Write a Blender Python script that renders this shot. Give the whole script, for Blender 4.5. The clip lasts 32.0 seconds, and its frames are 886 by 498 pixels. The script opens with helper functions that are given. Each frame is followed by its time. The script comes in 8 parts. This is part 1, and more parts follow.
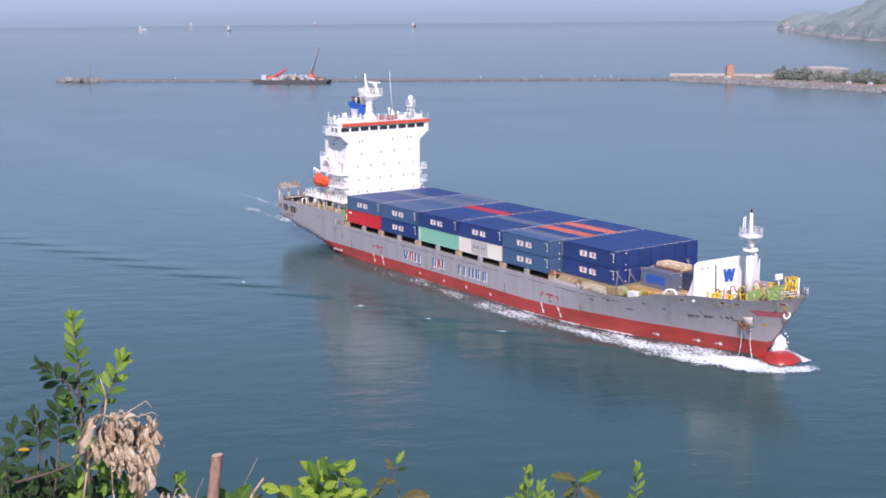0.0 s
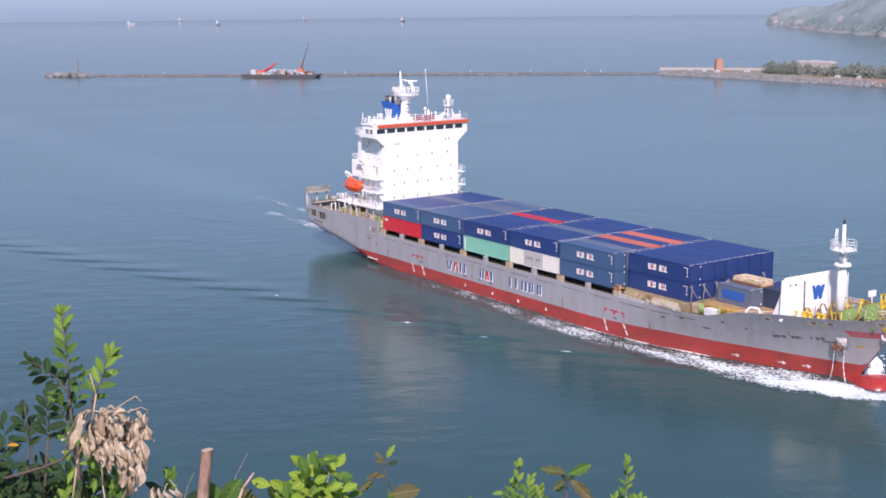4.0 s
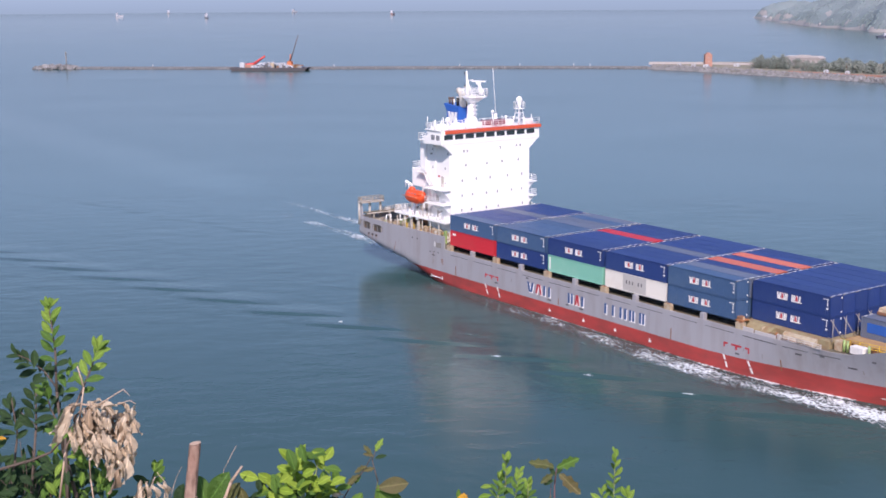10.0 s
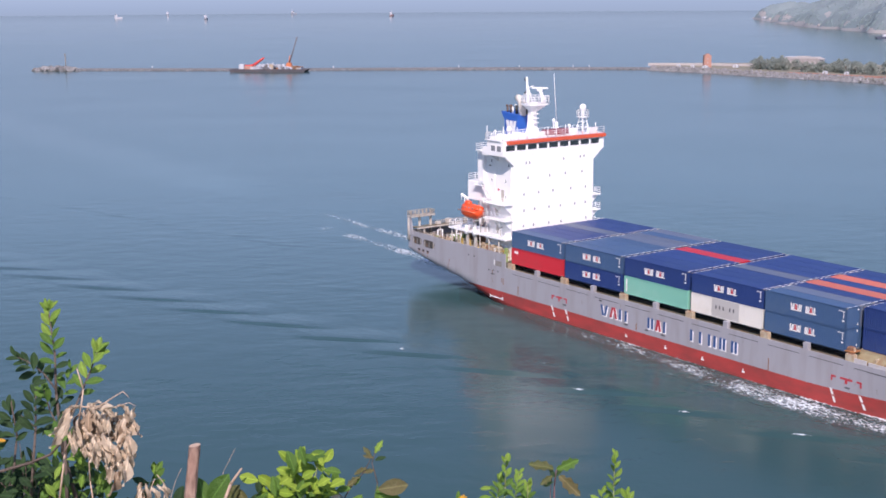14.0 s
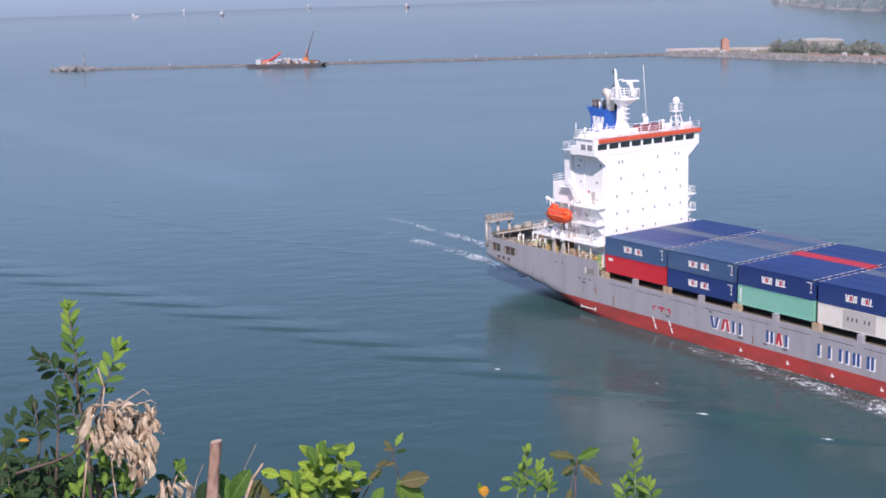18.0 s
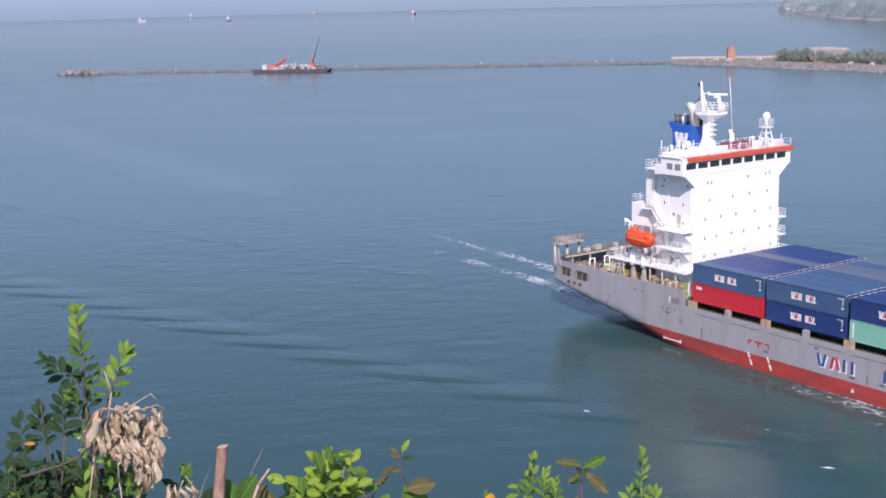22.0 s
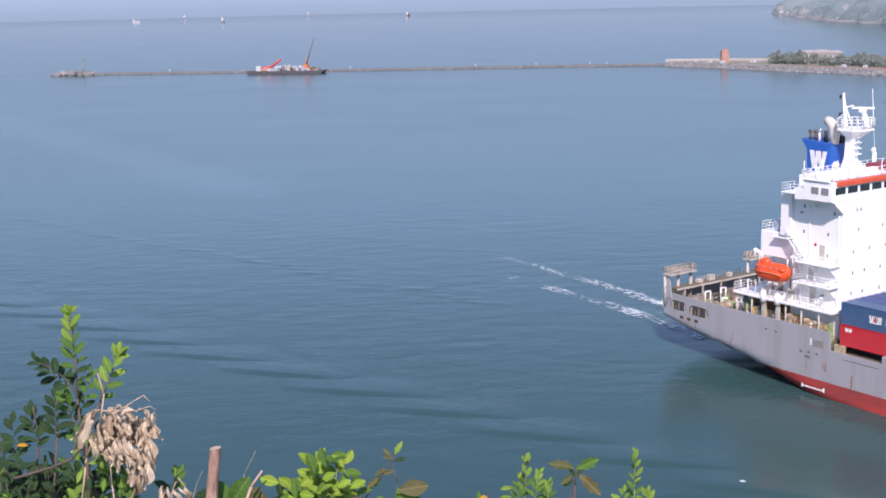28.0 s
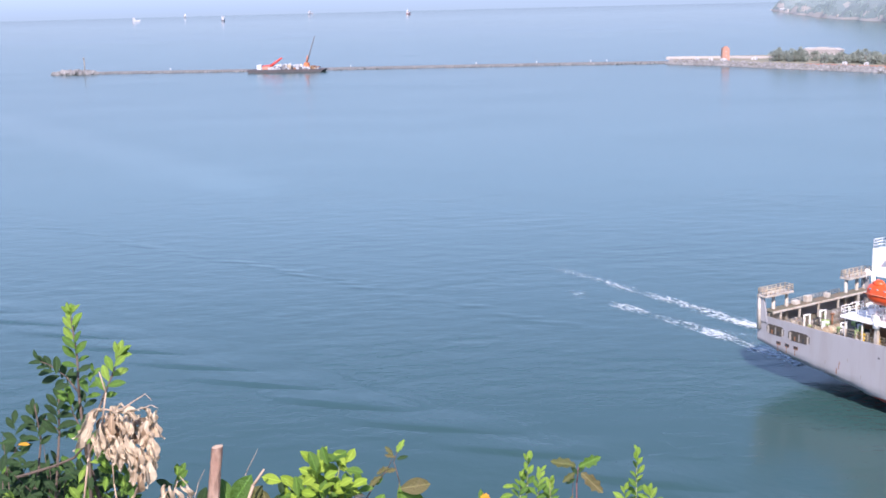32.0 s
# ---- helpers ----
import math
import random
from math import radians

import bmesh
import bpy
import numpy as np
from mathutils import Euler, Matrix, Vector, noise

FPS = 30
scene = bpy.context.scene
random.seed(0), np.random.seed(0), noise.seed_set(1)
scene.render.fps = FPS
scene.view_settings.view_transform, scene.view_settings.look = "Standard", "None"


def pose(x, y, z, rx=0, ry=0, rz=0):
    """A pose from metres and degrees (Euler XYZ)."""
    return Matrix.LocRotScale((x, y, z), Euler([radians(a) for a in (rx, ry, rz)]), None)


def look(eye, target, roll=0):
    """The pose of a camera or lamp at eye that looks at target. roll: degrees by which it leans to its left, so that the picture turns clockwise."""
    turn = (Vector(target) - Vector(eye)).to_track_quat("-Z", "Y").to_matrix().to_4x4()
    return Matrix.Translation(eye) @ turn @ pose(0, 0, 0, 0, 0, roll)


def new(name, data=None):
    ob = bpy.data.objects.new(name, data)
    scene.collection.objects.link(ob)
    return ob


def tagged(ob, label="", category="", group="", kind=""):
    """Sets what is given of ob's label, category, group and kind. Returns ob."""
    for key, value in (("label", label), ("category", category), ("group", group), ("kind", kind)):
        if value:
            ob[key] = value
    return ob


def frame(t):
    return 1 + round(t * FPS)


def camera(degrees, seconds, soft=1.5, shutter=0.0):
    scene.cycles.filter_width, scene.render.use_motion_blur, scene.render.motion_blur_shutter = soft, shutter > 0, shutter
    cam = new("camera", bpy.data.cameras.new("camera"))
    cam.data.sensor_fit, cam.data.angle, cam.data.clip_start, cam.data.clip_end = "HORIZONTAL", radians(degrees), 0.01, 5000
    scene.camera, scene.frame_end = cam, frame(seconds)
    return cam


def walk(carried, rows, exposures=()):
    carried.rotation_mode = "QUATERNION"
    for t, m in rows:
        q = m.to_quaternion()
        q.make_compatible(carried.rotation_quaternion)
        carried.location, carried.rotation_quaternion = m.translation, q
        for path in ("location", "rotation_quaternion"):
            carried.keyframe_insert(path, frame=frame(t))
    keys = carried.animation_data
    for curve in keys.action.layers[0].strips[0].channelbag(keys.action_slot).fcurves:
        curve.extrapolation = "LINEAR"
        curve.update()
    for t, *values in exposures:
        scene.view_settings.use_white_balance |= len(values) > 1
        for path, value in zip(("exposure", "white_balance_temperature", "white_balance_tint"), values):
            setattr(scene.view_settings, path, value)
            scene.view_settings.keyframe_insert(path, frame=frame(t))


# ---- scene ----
cam = camera(39.10, 32.0, soft=1.7)


def aim(x, y, z, yaw, pitch, roll):
    """Camera pose from an eye and angles in degrees: yaw to the right of +y, pitch up."""
    a, p = radians(yaw), radians(pitch)
    ahead = Vector((math.sin(a) * math.cos(p), math.cos(a) * math.cos(p), math.sin(p)))
    eye = Vector((x, y, z))
    return look(eye, eye + ahead, roll)


walk(cam, [(t, aim(x, y, z, yaw, pitch, roll)) for t, x, y, z, yaw, pitch, roll in (
    (0, 0.001, -0, 47.847, 0.034, -10.813, -0.528),
    (0.5, 0.002, -0, 47.847, 0.196, -10.825, -0.591),
    (1, 0.002, -0, 47.847, 0.305, -10.852, -0.612),
    (1.5, 0.002, -0, 47.847, 0.379, -10.888, -0.589),
    (2, 0.001, -0, 47.847, 0.42, -10.923, -0.563),
    (2.5, 0.001, -0, 47.847, 0.484, -10.962, -0.559),
    (3, 0.001, -0, 47.847, 0.487, -11.001, -0.564),
    (3.5, 0.001, -0, 47.846, 0.491, -11.04, -0.561),
    (5.5, 0.002, -0, 47.847, 0.639, -11.134, -0.486),
    (6, 0.002, -0, 47.847, 0.675, -11.159, -0.401),
    (6.5, 0.002, -0, 47.847, 0.673, -11.184, -0.443),
    (7, 0.001, -0, 47.847, 0.696, -11.197, -0.404),
    (7.5, 0.002, -0, 47.846, 0.764, -11.266, -0.281),
    (8, 0.002, -0, 47.846, 0.834, -11.339, -0.309),
    (8.5, 0.002, -0, 47.845, 0.895, -11.379, -0.305),
    (9, 0.002, -0, 47.845, 0.948, -11.383, -0.275),
    (9.5, 0.002, -0, 47.845, 0.986, -11.384, -0.274),
    (10, 0.002, -0, 47.846, 1.015, -11.364, -0.35),
    (10.5, 0.002, -0, 47.846, 1.054, -11.345, -0.274),
    (11, 0.002, -0, 47.846, 1.024, -11.345, -0.273),
    (11.5, 0.002, -0, 47.846, 0.996, -11.345, -0.275),
    (12, 0.002, -0, 47.846, 1.034, -11.333, -0.208),
    (12.5, 0.001, -0, 47.846, 1.041, -11.306, -0.267),
    (13, 0.002, -0, 47.846, 1.054, -11.301, -0.3),
    (13.5, 0.002, -0, 47.846, 1.058, -11.306, -0.268),
    (14, 0.002, -0, 47.847, 1.041, -11.303, -0.407),
    (14.5, 0.002, -0, 47.847, 1.038, -11.29, -0.428),
    (16.5, 0.001, -0, 47.847, 1.121, -11.265, -0.402),
    (17, 0.001, 0, 47.848, 1.196, -11.31, 0.041),
    (17.5, 0.002, 0, 47.848, 1.381, -11.437, -1.149),
    (18, 0.013, 0, 47.849, 0.061, -11.698, -1.82),
    (18.5, 0.009, 0.001, 47.85, 0.011, -11.763, -0.538),
    (19, 0.004, 0, 47.849, -0.349, -11.597, -0.472),
    (19.5, 0.005, 0, 47.85, -0.516, -11.322, -1.225),
    (20, 0.008, 0, 47.848, -0.165, -11.351, -1.547),
    (20.5, 0.007, 0.001, 47.85, -0.23, -11.433, -0.872),
    (21, 0.005, 0, 47.849, -0.196, -11.345, -1.004),
    (21.5, 0.005, 0, 47.85, -0.202, -11.36, -1.384),
    (22, 0.005, 0, 47.85, -0.14, -11.399, -1.442),
    (22.5, 0.006, 0, 47.85, -0.047, -11.397, -1.412),
    (23, 0.006, 0, 47.85, -0.038, -11.398, -1.408),
    (23.5, 0.005, 0, 47.85, -0.061, -11.363, -1.442),
    (24, 0.005, 0, 47.85, -0.066, -11.354, -1.381),
    (24.5, 0.006, 0, 47.85, -0.021, -11.32, -1.406),
    (25, 0.006, 0, 47.85, -0.002, -11.297, -1.354),
    (25.5, 0.006, 0, 47.849, 0.03, -11.278, -1.271),
    (27.5, 0.006, 0, 47.85, 0.145, -11.315, -1.278),
    (28, 0.006, 0, 47.85, 0.151, -11.325, -1.296),
    (28.5, 0.006, 0, 47.85, 0.157, -11.335, -1.349),
    (29, 0.006, 0, 47.85, 0.166, -11.335, -1.351),
    (29.5, 0.006, 0, 47.85, 0.176, -11.335, -1.347),
    (30, 0.006, 0, 47.849, 0.181, -11.345, -1.312),
    (30.5, 0.006, 0, 47.849, 0.163, -11.364, -1.396),
    (31, 0.005, 0, 47.85, 0.16, -11.378, -1.38),
    (31.5, 0.005, 0, 47.85, 0.146, -11.388, -1.442),
    (32, 0.005, 0, 47.85, 0.102, -11.406, -1.427),
)], exposures=[(0, 0.28, 6700, 28), (14, 0.29, 6700, 28), (17, 0.30, 6700, 27), (18, 0.23, 6650, 27), (25, 0.22, 6650, 26), (28, 0.34, 6600, 26), (30, 0.34, 6600, 26), (31, 0.38, 6600, 26), (31.4, 0.60, 6600, 26), (32, 0.88, 6600, 26)])

# ---- world and sun ----
SUN_AZIMUTH = radians(183)   # clockwise from +y, behind the camera
SUN_HEIGHT = radians(43)
world = bpy.data.worlds.new("sky")
scene.world = world
world.use_nodes = True
wt = world.node_tree
sky = wt.nodes.new("ShaderNodeTexSky")
sky.sky_type = "NISHITA"
sky.sun_disc = False
sky.sun_elevation = SUN_HEIGHT
sky.sun_rotation = SUN_AZIMUTH
sky.air_density, sky.dust_density, sky.ozone_density = 1.0, 0.3, 4.0
wt.links.new(sky.outputs[0], wt.nodes["Background"].inputs[0])
wt.nodes["Background"].inputs[1].default_value = 0.137
sun = new("sun", bpy.data.lights.new("sun", "SUN"))
sun.data.energy, sun.data.angle, sun.data.color = 4.3, radians(0.55), (1.0, 0.94, 0.86)
to_sun = Vector((math.sin(SUN_AZIMUTH) * math.cos(SUN_HEIGHT), math.cos(SUN_AZIMUTH) * math.cos(SUN_HEIGHT), math.sin(SUN_HEIGHT)))
sun.matrix_world = look((0, 0, 200), Vector((0, 0, 200)) - to_sun)


# ---- materials ----
def material(name, color, rough=0.6, metal=0.0, second=None, scale=1.0, amount=0.5, bump=0.0, bump_scale=20.0, spec=0.5,
             random_value=0.0, detail=4.0, island=False, stretch=(1, 1, 1)):
    """A node material: base colour with a second tone laid in by noise, grain relief and per-object variation."""
    m = bpy.data.materials.new(name)
    m.use_nodes = True
    t, link = m.node_tree, m.node_tree.links.new
    b = t.nodes["Principled BSDF"]
    b.inputs["Roughness"].default_value = rough
    b.inputs["Metallic"].default_value = metal
    b.inputs["Specular IOR Level"].default_value = spec
    pos = t.nodes.new("ShaderNodeTexCoord")
    mp = t.nodes.new("ShaderNodeMapping")
    mp.inputs["Scale"].default_value = stretch
    link(pos.outputs["Object"], mp.inputs[0])
    n1 = t.nodes.new("ShaderNodeTexNoise")
    n1.inputs["Scale"].default_value, n1.inputs["Detail"].default_value = scale, detail
    n1.inputs["Roughness"].default_value = 0.6
    link(mp.outputs[0], n1.inputs["Vector"])
    ramp = t.nodes.new("ShaderNodeMapRange")
    ramp.inputs["From Min"].default_value, ramp.inputs["From Max"].default_value = 0.62 - 0.35 * amount, 0.78
    ramp.inputs["To Max"].default_value = min(1.0, amount * 1.4)
    link(n1.outputs["Fac"], ramp.inputs["Value"])
    mix = t.nodes.new("ShaderNodeMix")
    mix.data_type = "RGBA"
    mix.inputs["A"].default_value = (*color, 1)
    mix.inputs["B"].default_value = (*(second or [c * 0.7 for c in color]), 1)
    link(ramp.outputs[0], mix.inputs["Factor"])
    out = mix.outputs["Result"]
    if random_value:
        src = t.nodes.new("ShaderNodeNewGeometry" if island else "ShaderNodeObjectInfo")
        hsv = t.nodes.new("ShaderNodeHueSaturation")
        rng = t.nodes.new("ShaderNodeMapRange")
        rng.inputs["To Min"].default_value, rng.inputs["To Max"].default_value = 1 - random_value, 1 + random_value
        link(src.outputs["Random Per Island" if island else "Random"], rng.inputs["Value"])
        link(rng.outputs[0], hsv.inputs["Value"])
        link(out, hsv.inputs["Color"])
        out = hsv.outputs[0]
    link(out, b.inputs["Base Color"])
    if bump:
        n2 = t.nodes.new("ShaderNodeTexNoise")
        n2.inputs["Scale"].default_value, n2.inputs["Detail"].default_value = bump_scale, 5
        link(mp.outputs[0], n2.inputs["Vector"])
        bp = t.nodes.new("ShaderNodeBump")
        bp.inputs["Strength"].default_value, bp.inputs["Distance"].default_value = bump, 0.02
        link(n2.outputs["Fac"], bp.inputs["Height"])
        link(bp.outputs[0], b.inputs["Normal"])
    return m


def water_material():
    m = bpy.data.materials.new("sea_water")
    m.use_nodes = True
    t, link = m.node_tree, m.node_tree.links.new
    b = t.nodes["Principled BSDF"]
    b.inputs["IOR"].default_value = 1.33
    b.inputs["Specular IOR Level"].default_value = 0.42
    b.inputs["Roughness"].default_value = 0.16
    pos = t.nodes.new("ShaderNodeTexCoord")

    def waves(scale, stretch, turn, detail=3.0):
        mp = t.nodes.new("ShaderNodeMapping")
        mp.inputs["Scale"].default_value = stretch
        mp.inputs["Rotation"].default_value = (0, 0, radians(turn))
        link(pos.outputs["Object"], mp.inputs[0])
        n = t.nodes.new("ShaderNodeTexNoise")
        n.inputs["Scale"].default_value, n.inputs["Detail"].default_value = scale, detail
        link(mp.outputs[0], n.inputs["Vector"])
        return n.outputs["Fac"]

    # long waves are taller near the shore than in the open roads far out
    where = t.nodes.new("ShaderNodeSeparateXYZ")
    link(pos.outputs["Object"], where.inputs[0])
    swell = t.nodes.new("ShaderNodeMapRange")
    swell.inputs["From Min"].default_value, swell.inputs["From Max"].default_value = 110.0, 900.0
    swell.inputs["To Min"].default_value, swell.inputs["To Max"].default_value = 1.4, 0.12
    link(where.outputs["Y"], swell.inputs["Value"])
    broad = waves(0.012, (0.8, 1.4, 1), 12, 4)
    # the smoother streak that the ship's passage leaves on the water
    turn = t.nodes.new("ShaderNodeMapping")
    turn.vector_type = "POINT"
    turn.inputs["Location"].default_value = (66.7, -349.4, 0)
    link(pos.outputs["Object"], turn.inputs[0])
    spin = t.nodes.new("ShaderNodeMapping")
    spin.inputs["Rotation"].default_value = (0, 0, radians(57.3))
    link(turn.outputs[0], spin.inputs[0])
    split = t.nodes.new("ShaderNodeSeparateXYZ")
    link(spin.outputs[0], split.inputs[0])
    away = t.nodes.new("ShaderNodeMath")
    away.operation = "ABSOLUTE"
    ragged = t.nodes.new("ShaderNodeMath")
    ragged.operation = "MULTIPLY_ADD"
    ragged.inputs[1].default_value = 22.0
    link(waves(0.05, (1, 1, 1), 0, 4), ragged.inputs[0])
    link(split.outputs["Y"], ragged.inputs[2])
    centred = t.nodes.new("ShaderNodeMath")
    centred.inputs[1].default_value = -11.0
    link(ragged.outputs[0], centred.inputs[0])
    link(centred.outputs[0], away.inputs[0])
    streak = t.nodes.new("ShaderNodeMapRange")
    streak.inputs["From Min"].default_value, streak.inputs["From Max"].default_value = 4.0, 15.0
    streak.inputs["To Min"].default_value, streak.inputs["To Max"].default_value = 0.45, 1.0
    behind = t.nodes.new("ShaderNodeMapRange")
    behind.inputs["From Min"].default_value, behind.inputs["From Max"].default_value = 20.0, 80.0
    behind.inputs["To Min"].default_value, behind.inputs["To Max"].default_value = 0.0, 30.0
    link(split.outputs["X"], behind.inputs["Value"])
    track = t.nodes.new("ShaderNodeMath")
    link(away.outputs[0], track.inputs[0])
    link(behind.outputs[0], track.inputs[1])
    link(track.outputs[0], streak.inputs["Value"])
    mix = t.nodes.new("ShaderNodeMix")
    mix.data_type = "RGBA"
    mix.inputs["A"].default_value = (0.025, 0.068, 0.068, 1)
    mix.inputs["B"].default_value = (0.032, 0.078, 0.077, 1)
    link(broad, mix.inputs["Factor"])
    link(mix.outputs["Result"], b.inputs["Base Color"])
    rg = t.nodes.new("ShaderNodeMapRange")
    rg.inputs["From Min"].default_value, rg.inputs["From Max"].default_value = 0.35, 0.65
    rg.inputs["To Min"].default_value, rg.inputs["To Max"].default_value = 0.175, 0.195
    link(broad, rg.inputs["Value"])
    slick = t.nodes.new("ShaderNodeMapRange")
    slick.inputs["From Min"].default_value, slick.inputs["From Max"].default_value = 4.0, 18.0
    slick.inputs["To Min"].default_value, slick.inputs["To Max"].default_value = 0.85, 1.0
    link(track.outputs[0], slick.inputs["Value"])
    gloss = t.nodes.new("ShaderNodeMath")
    gloss.operation = "MULTIPLY"
    link(rg.outputs[0], gloss.inputs[0])
    link(slick.outputs[0], gloss.inputs[1])
    roads = t.nodes.new("ShaderNodeMapRange")
    roads.inputs["From Min"].default_value, roads.inputs["From Max"].default_value = 700.0, 3000.0
    roads.inputs["To Min"].default_value, roads.inputs["To Max"].default_value = 1.0, 0.4
    link(where.outputs["Y"], roads.inputs["Value"])
    final = t.nodes.new("ShaderNodeMath")
    final.operation = "MULTIPLY"
    link(gloss.outputs[0], final.inputs[0])
    link(roads.outputs[0], final.inputs[1])
    link(final.outputs[0], b.inputs["Roughness"])
    # wind patches: ripples come and go over tens of metres
    patchy = t.nodes.new("ShaderNodeMapRange")
    patchy.inputs["From Min"].default_value, patchy.inputs["From Max"].default_value = 0.38, 0.62
    patchy.inputs["To Min"].default_value, patchy.inputs["To Max"].default_value = 0.5, 1.2
    link(waves(0.045, (0.8, 1.1, 1), 40, 4), patchy.inputs["Value"])
    last = None
    for scale, stretch, turn, strength, distance in ((0.05, (0.9, 1.1, 1), 25, 0.15, 0.5), (0.22, (0.7, 1.2, 1), -18, 0.37, 0.24), (0.9, (0.9, 1.1, 1), 30, 0.24, 0.07), (2.1, (0.75, 1.2, 1), -8, 0.26, 0.032)):
        bp = t.nodes.new("ShaderNodeBump")
        bp.inputs["Distance"].default_value = distance
        calm = t.nodes.new("ShaderNodeMath")
        calm.operation = "MULTIPLY"
        calm.inputs[1].default_value = strength
        far = t.nodes.new("ShaderNodeMath")
        far.operation = "MULTIPLY"
        link(streak.outputs[0], far.inputs[0])
        link(swell.outputs[0], far.inputs[1])
        gusts = t.nodes.new("ShaderNodeMath")
        gusts.operation = "MULTIPLY"
        link(far.outputs[0], gusts.inputs[0])
        link(patchy.outputs[0], gusts.inputs[1])
        link(gusts.outputs[0], calm.inputs[0])
        link(calm.outputs[0], bp.inputs["Strength"])
        link(waves(scale, stretch, turn), bp.inputs["Height"])
        if last:
            link(last.outputs[0], bp.inputs["Normal"])
        last = bp
    link(last.outputs[0], b.inputs["Normal"])
    return m


# haze colours of the glowing backdrop, from the sea's edge upwards
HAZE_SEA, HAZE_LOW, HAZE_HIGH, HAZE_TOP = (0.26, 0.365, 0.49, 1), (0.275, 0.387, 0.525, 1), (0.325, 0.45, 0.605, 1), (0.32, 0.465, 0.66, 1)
WATER = water_material()
HULL_GREY = material("hull_grey_paint", (0.335, 0.338, 0.366), 0.5, second=(0.255, 0.235, 0.22), scale=0.8, amount=0.45, bump=0.3, bump_scale=1.2, stretch=(1, 1, 0.14), detail=8)
WET_RED = material("wet_antifouling_red", (0.36, 0.036, 0.032), 0.3, second=(0.2, 0.035, 0.03), scale=0.5, amount=0.5, detail=6)
HULL_RED = material("antifouling_red", (0.43, 0.052, 0.045), 0.6, second=(0.18, 0.045, 0.04), scale=0.35, amount=0.65, detail=8, bump=0.2, bump_scale=2, stretch=(0.6, 1, 1.6))
WHITE = material("white_ship_paint", (0.86, 0.86, 0.85), 0.45, second=(0.74, 0.72, 0.68), scale=0.6, amount=0.25, bump=0.1, bump_scale=1.5)
DECK = material("deck_green_brown_paint", (0.125, 0.125, 0.09), 0.75, second=(0.22, 0.13, 0.08), scale=0.8, amount=0.6)
CREAM = material("buff_deck_gear_paint", (0.47, 0.42, 0.31), 0.6, second=(0.32, 0.16, 0.07), scale=1.3, amount=0.75)
OCHRE = material("ochre_rusty_deck_paint", (0.42, 0.30, 0.15), 0.7, second=(0.28, 0.12, 0.055), scale=1.1, amount=0.8, detail=7)
RUST = material("rusty_steel", (0.27, 0.13, 0.07), 0.8, second=(0.16, 0.09, 0.06), scale=3, amount=0.6)
# near-black put in for shade in recesses, and for black gear
DARK = material("recess_shade_and_black", (0.035, 0.037, 0.042), 0.7)
GLASS = material("bridge_window_glass", (0.02, 0.03, 0.035), 0.08, spec=0.8)
PORT_GLASS = material("small_window_glass", (0.24, 0.25, 0.27), 0.15, spec=0.8)
ORANGE_BAND = material("orange_red_band_paint", (0.62, 0.10, 0.045), 0.5, scale=1.0, amount=0.3)
BOAT_ORANGE = material("lifeboat_orange", (0.75, 0.085, 0.02), 0.4, second=(0.55, 0.07, 0.03), scale=1.2, amount=0.3)
FUNNEL_BLUE = material("funnel_blue_paint", (0.02, 0.11, 0.42), 0.45, scale=0.8, amount=0.3)
BLACK = material("soot_black", (0.02, 0.02, 0.02), 0.7)
MAROON = material("maroon_deck_paint", (0.22, 0.045, 0.06), 0.6, scale=1.5, amount=0.5)
YELLOW = material("yellow_gear_paint", (0.70, 0.47, 0.03), 0.5, second=(0.4, 0.25, 0.05), scale=2, amount=0.4)
GREEN = material("mint_winch_paint", (0.31, 0.45, 0.16), 0.5, second=(0.15, 0.19, 0.09), scale=2, amount=0.6)
STEEL = material("weathered_grey_steel", (0.30, 0.29, 0.27), 0.6, metal=0.3, second=(0.20, 0.13, 0.09), scale=2, amount=0.5)
PAINT_WHITE = material("white_marking_paint", (0.78, 0.78, 0.76), 0.5)
PAINT_BLUE = material("blue_marking_paint", (0.035, 0.10, 0.27), 0.5)
PAINT_RED = material("red_marking_paint", (0.52, 0.045, 0.06), 0.5)
PAINT_DARK = material("dark_marking_paint", (0.10, 0.10, 0.11), 0.5)
FOAM = material("white_sea_foam", (0.78, 0.81, 0.82), 0.9, second=(0.55, 0.62, 0.66), scale=1.5, amount=0.5, bump=0.6, bump_scale=3)


def container_paint(name, color, fade):
    return material(name, color, 0.5, second=fade, scale=0.5, amount=0.45, bump=0.1, bump_scale=3, random_value=0.10)


BOX_PAINT = {
    "blue": container_paint("container_blue", (0.013, 0.038, 0.155), (0.028, 0.062, 0.175)),
    "faded": container_paint("container_faded_blue", (0.037, 0.086, 0.18), (0.066, 0.115, 0.185)),
    "navy": container_paint("container_dull_navy", (0.024, 0.04, 0.085), (0.05, 0.065, 0.10)),
    "grey": container_paint("container_grey_blue", (0.095, 0.125, 0.19), (0.14, 0.15, 0.17)),
    "red": container_paint("container_red", (0.48, 0.022, 0.035), (0.38, 0.05, 0.05)),
    "orange": container_paint("container_faded_orange", (0.55, 0.14, 0.085), (0.45, 0.18, 0.13)),
    "mint": container_paint("container_mint_green", (0.17, 0.46, 0.36), (0.25, 0.48, 0.40)),
    "grey_white": container_paint("container_grey_patch", (0.47, 0.46, 0.44), (0.40, 0.37, 0.34)),
    "white": container_paint("container_white", (0.70, 0.69, 0.64), (0.60, 0.57, 0.50)),
}


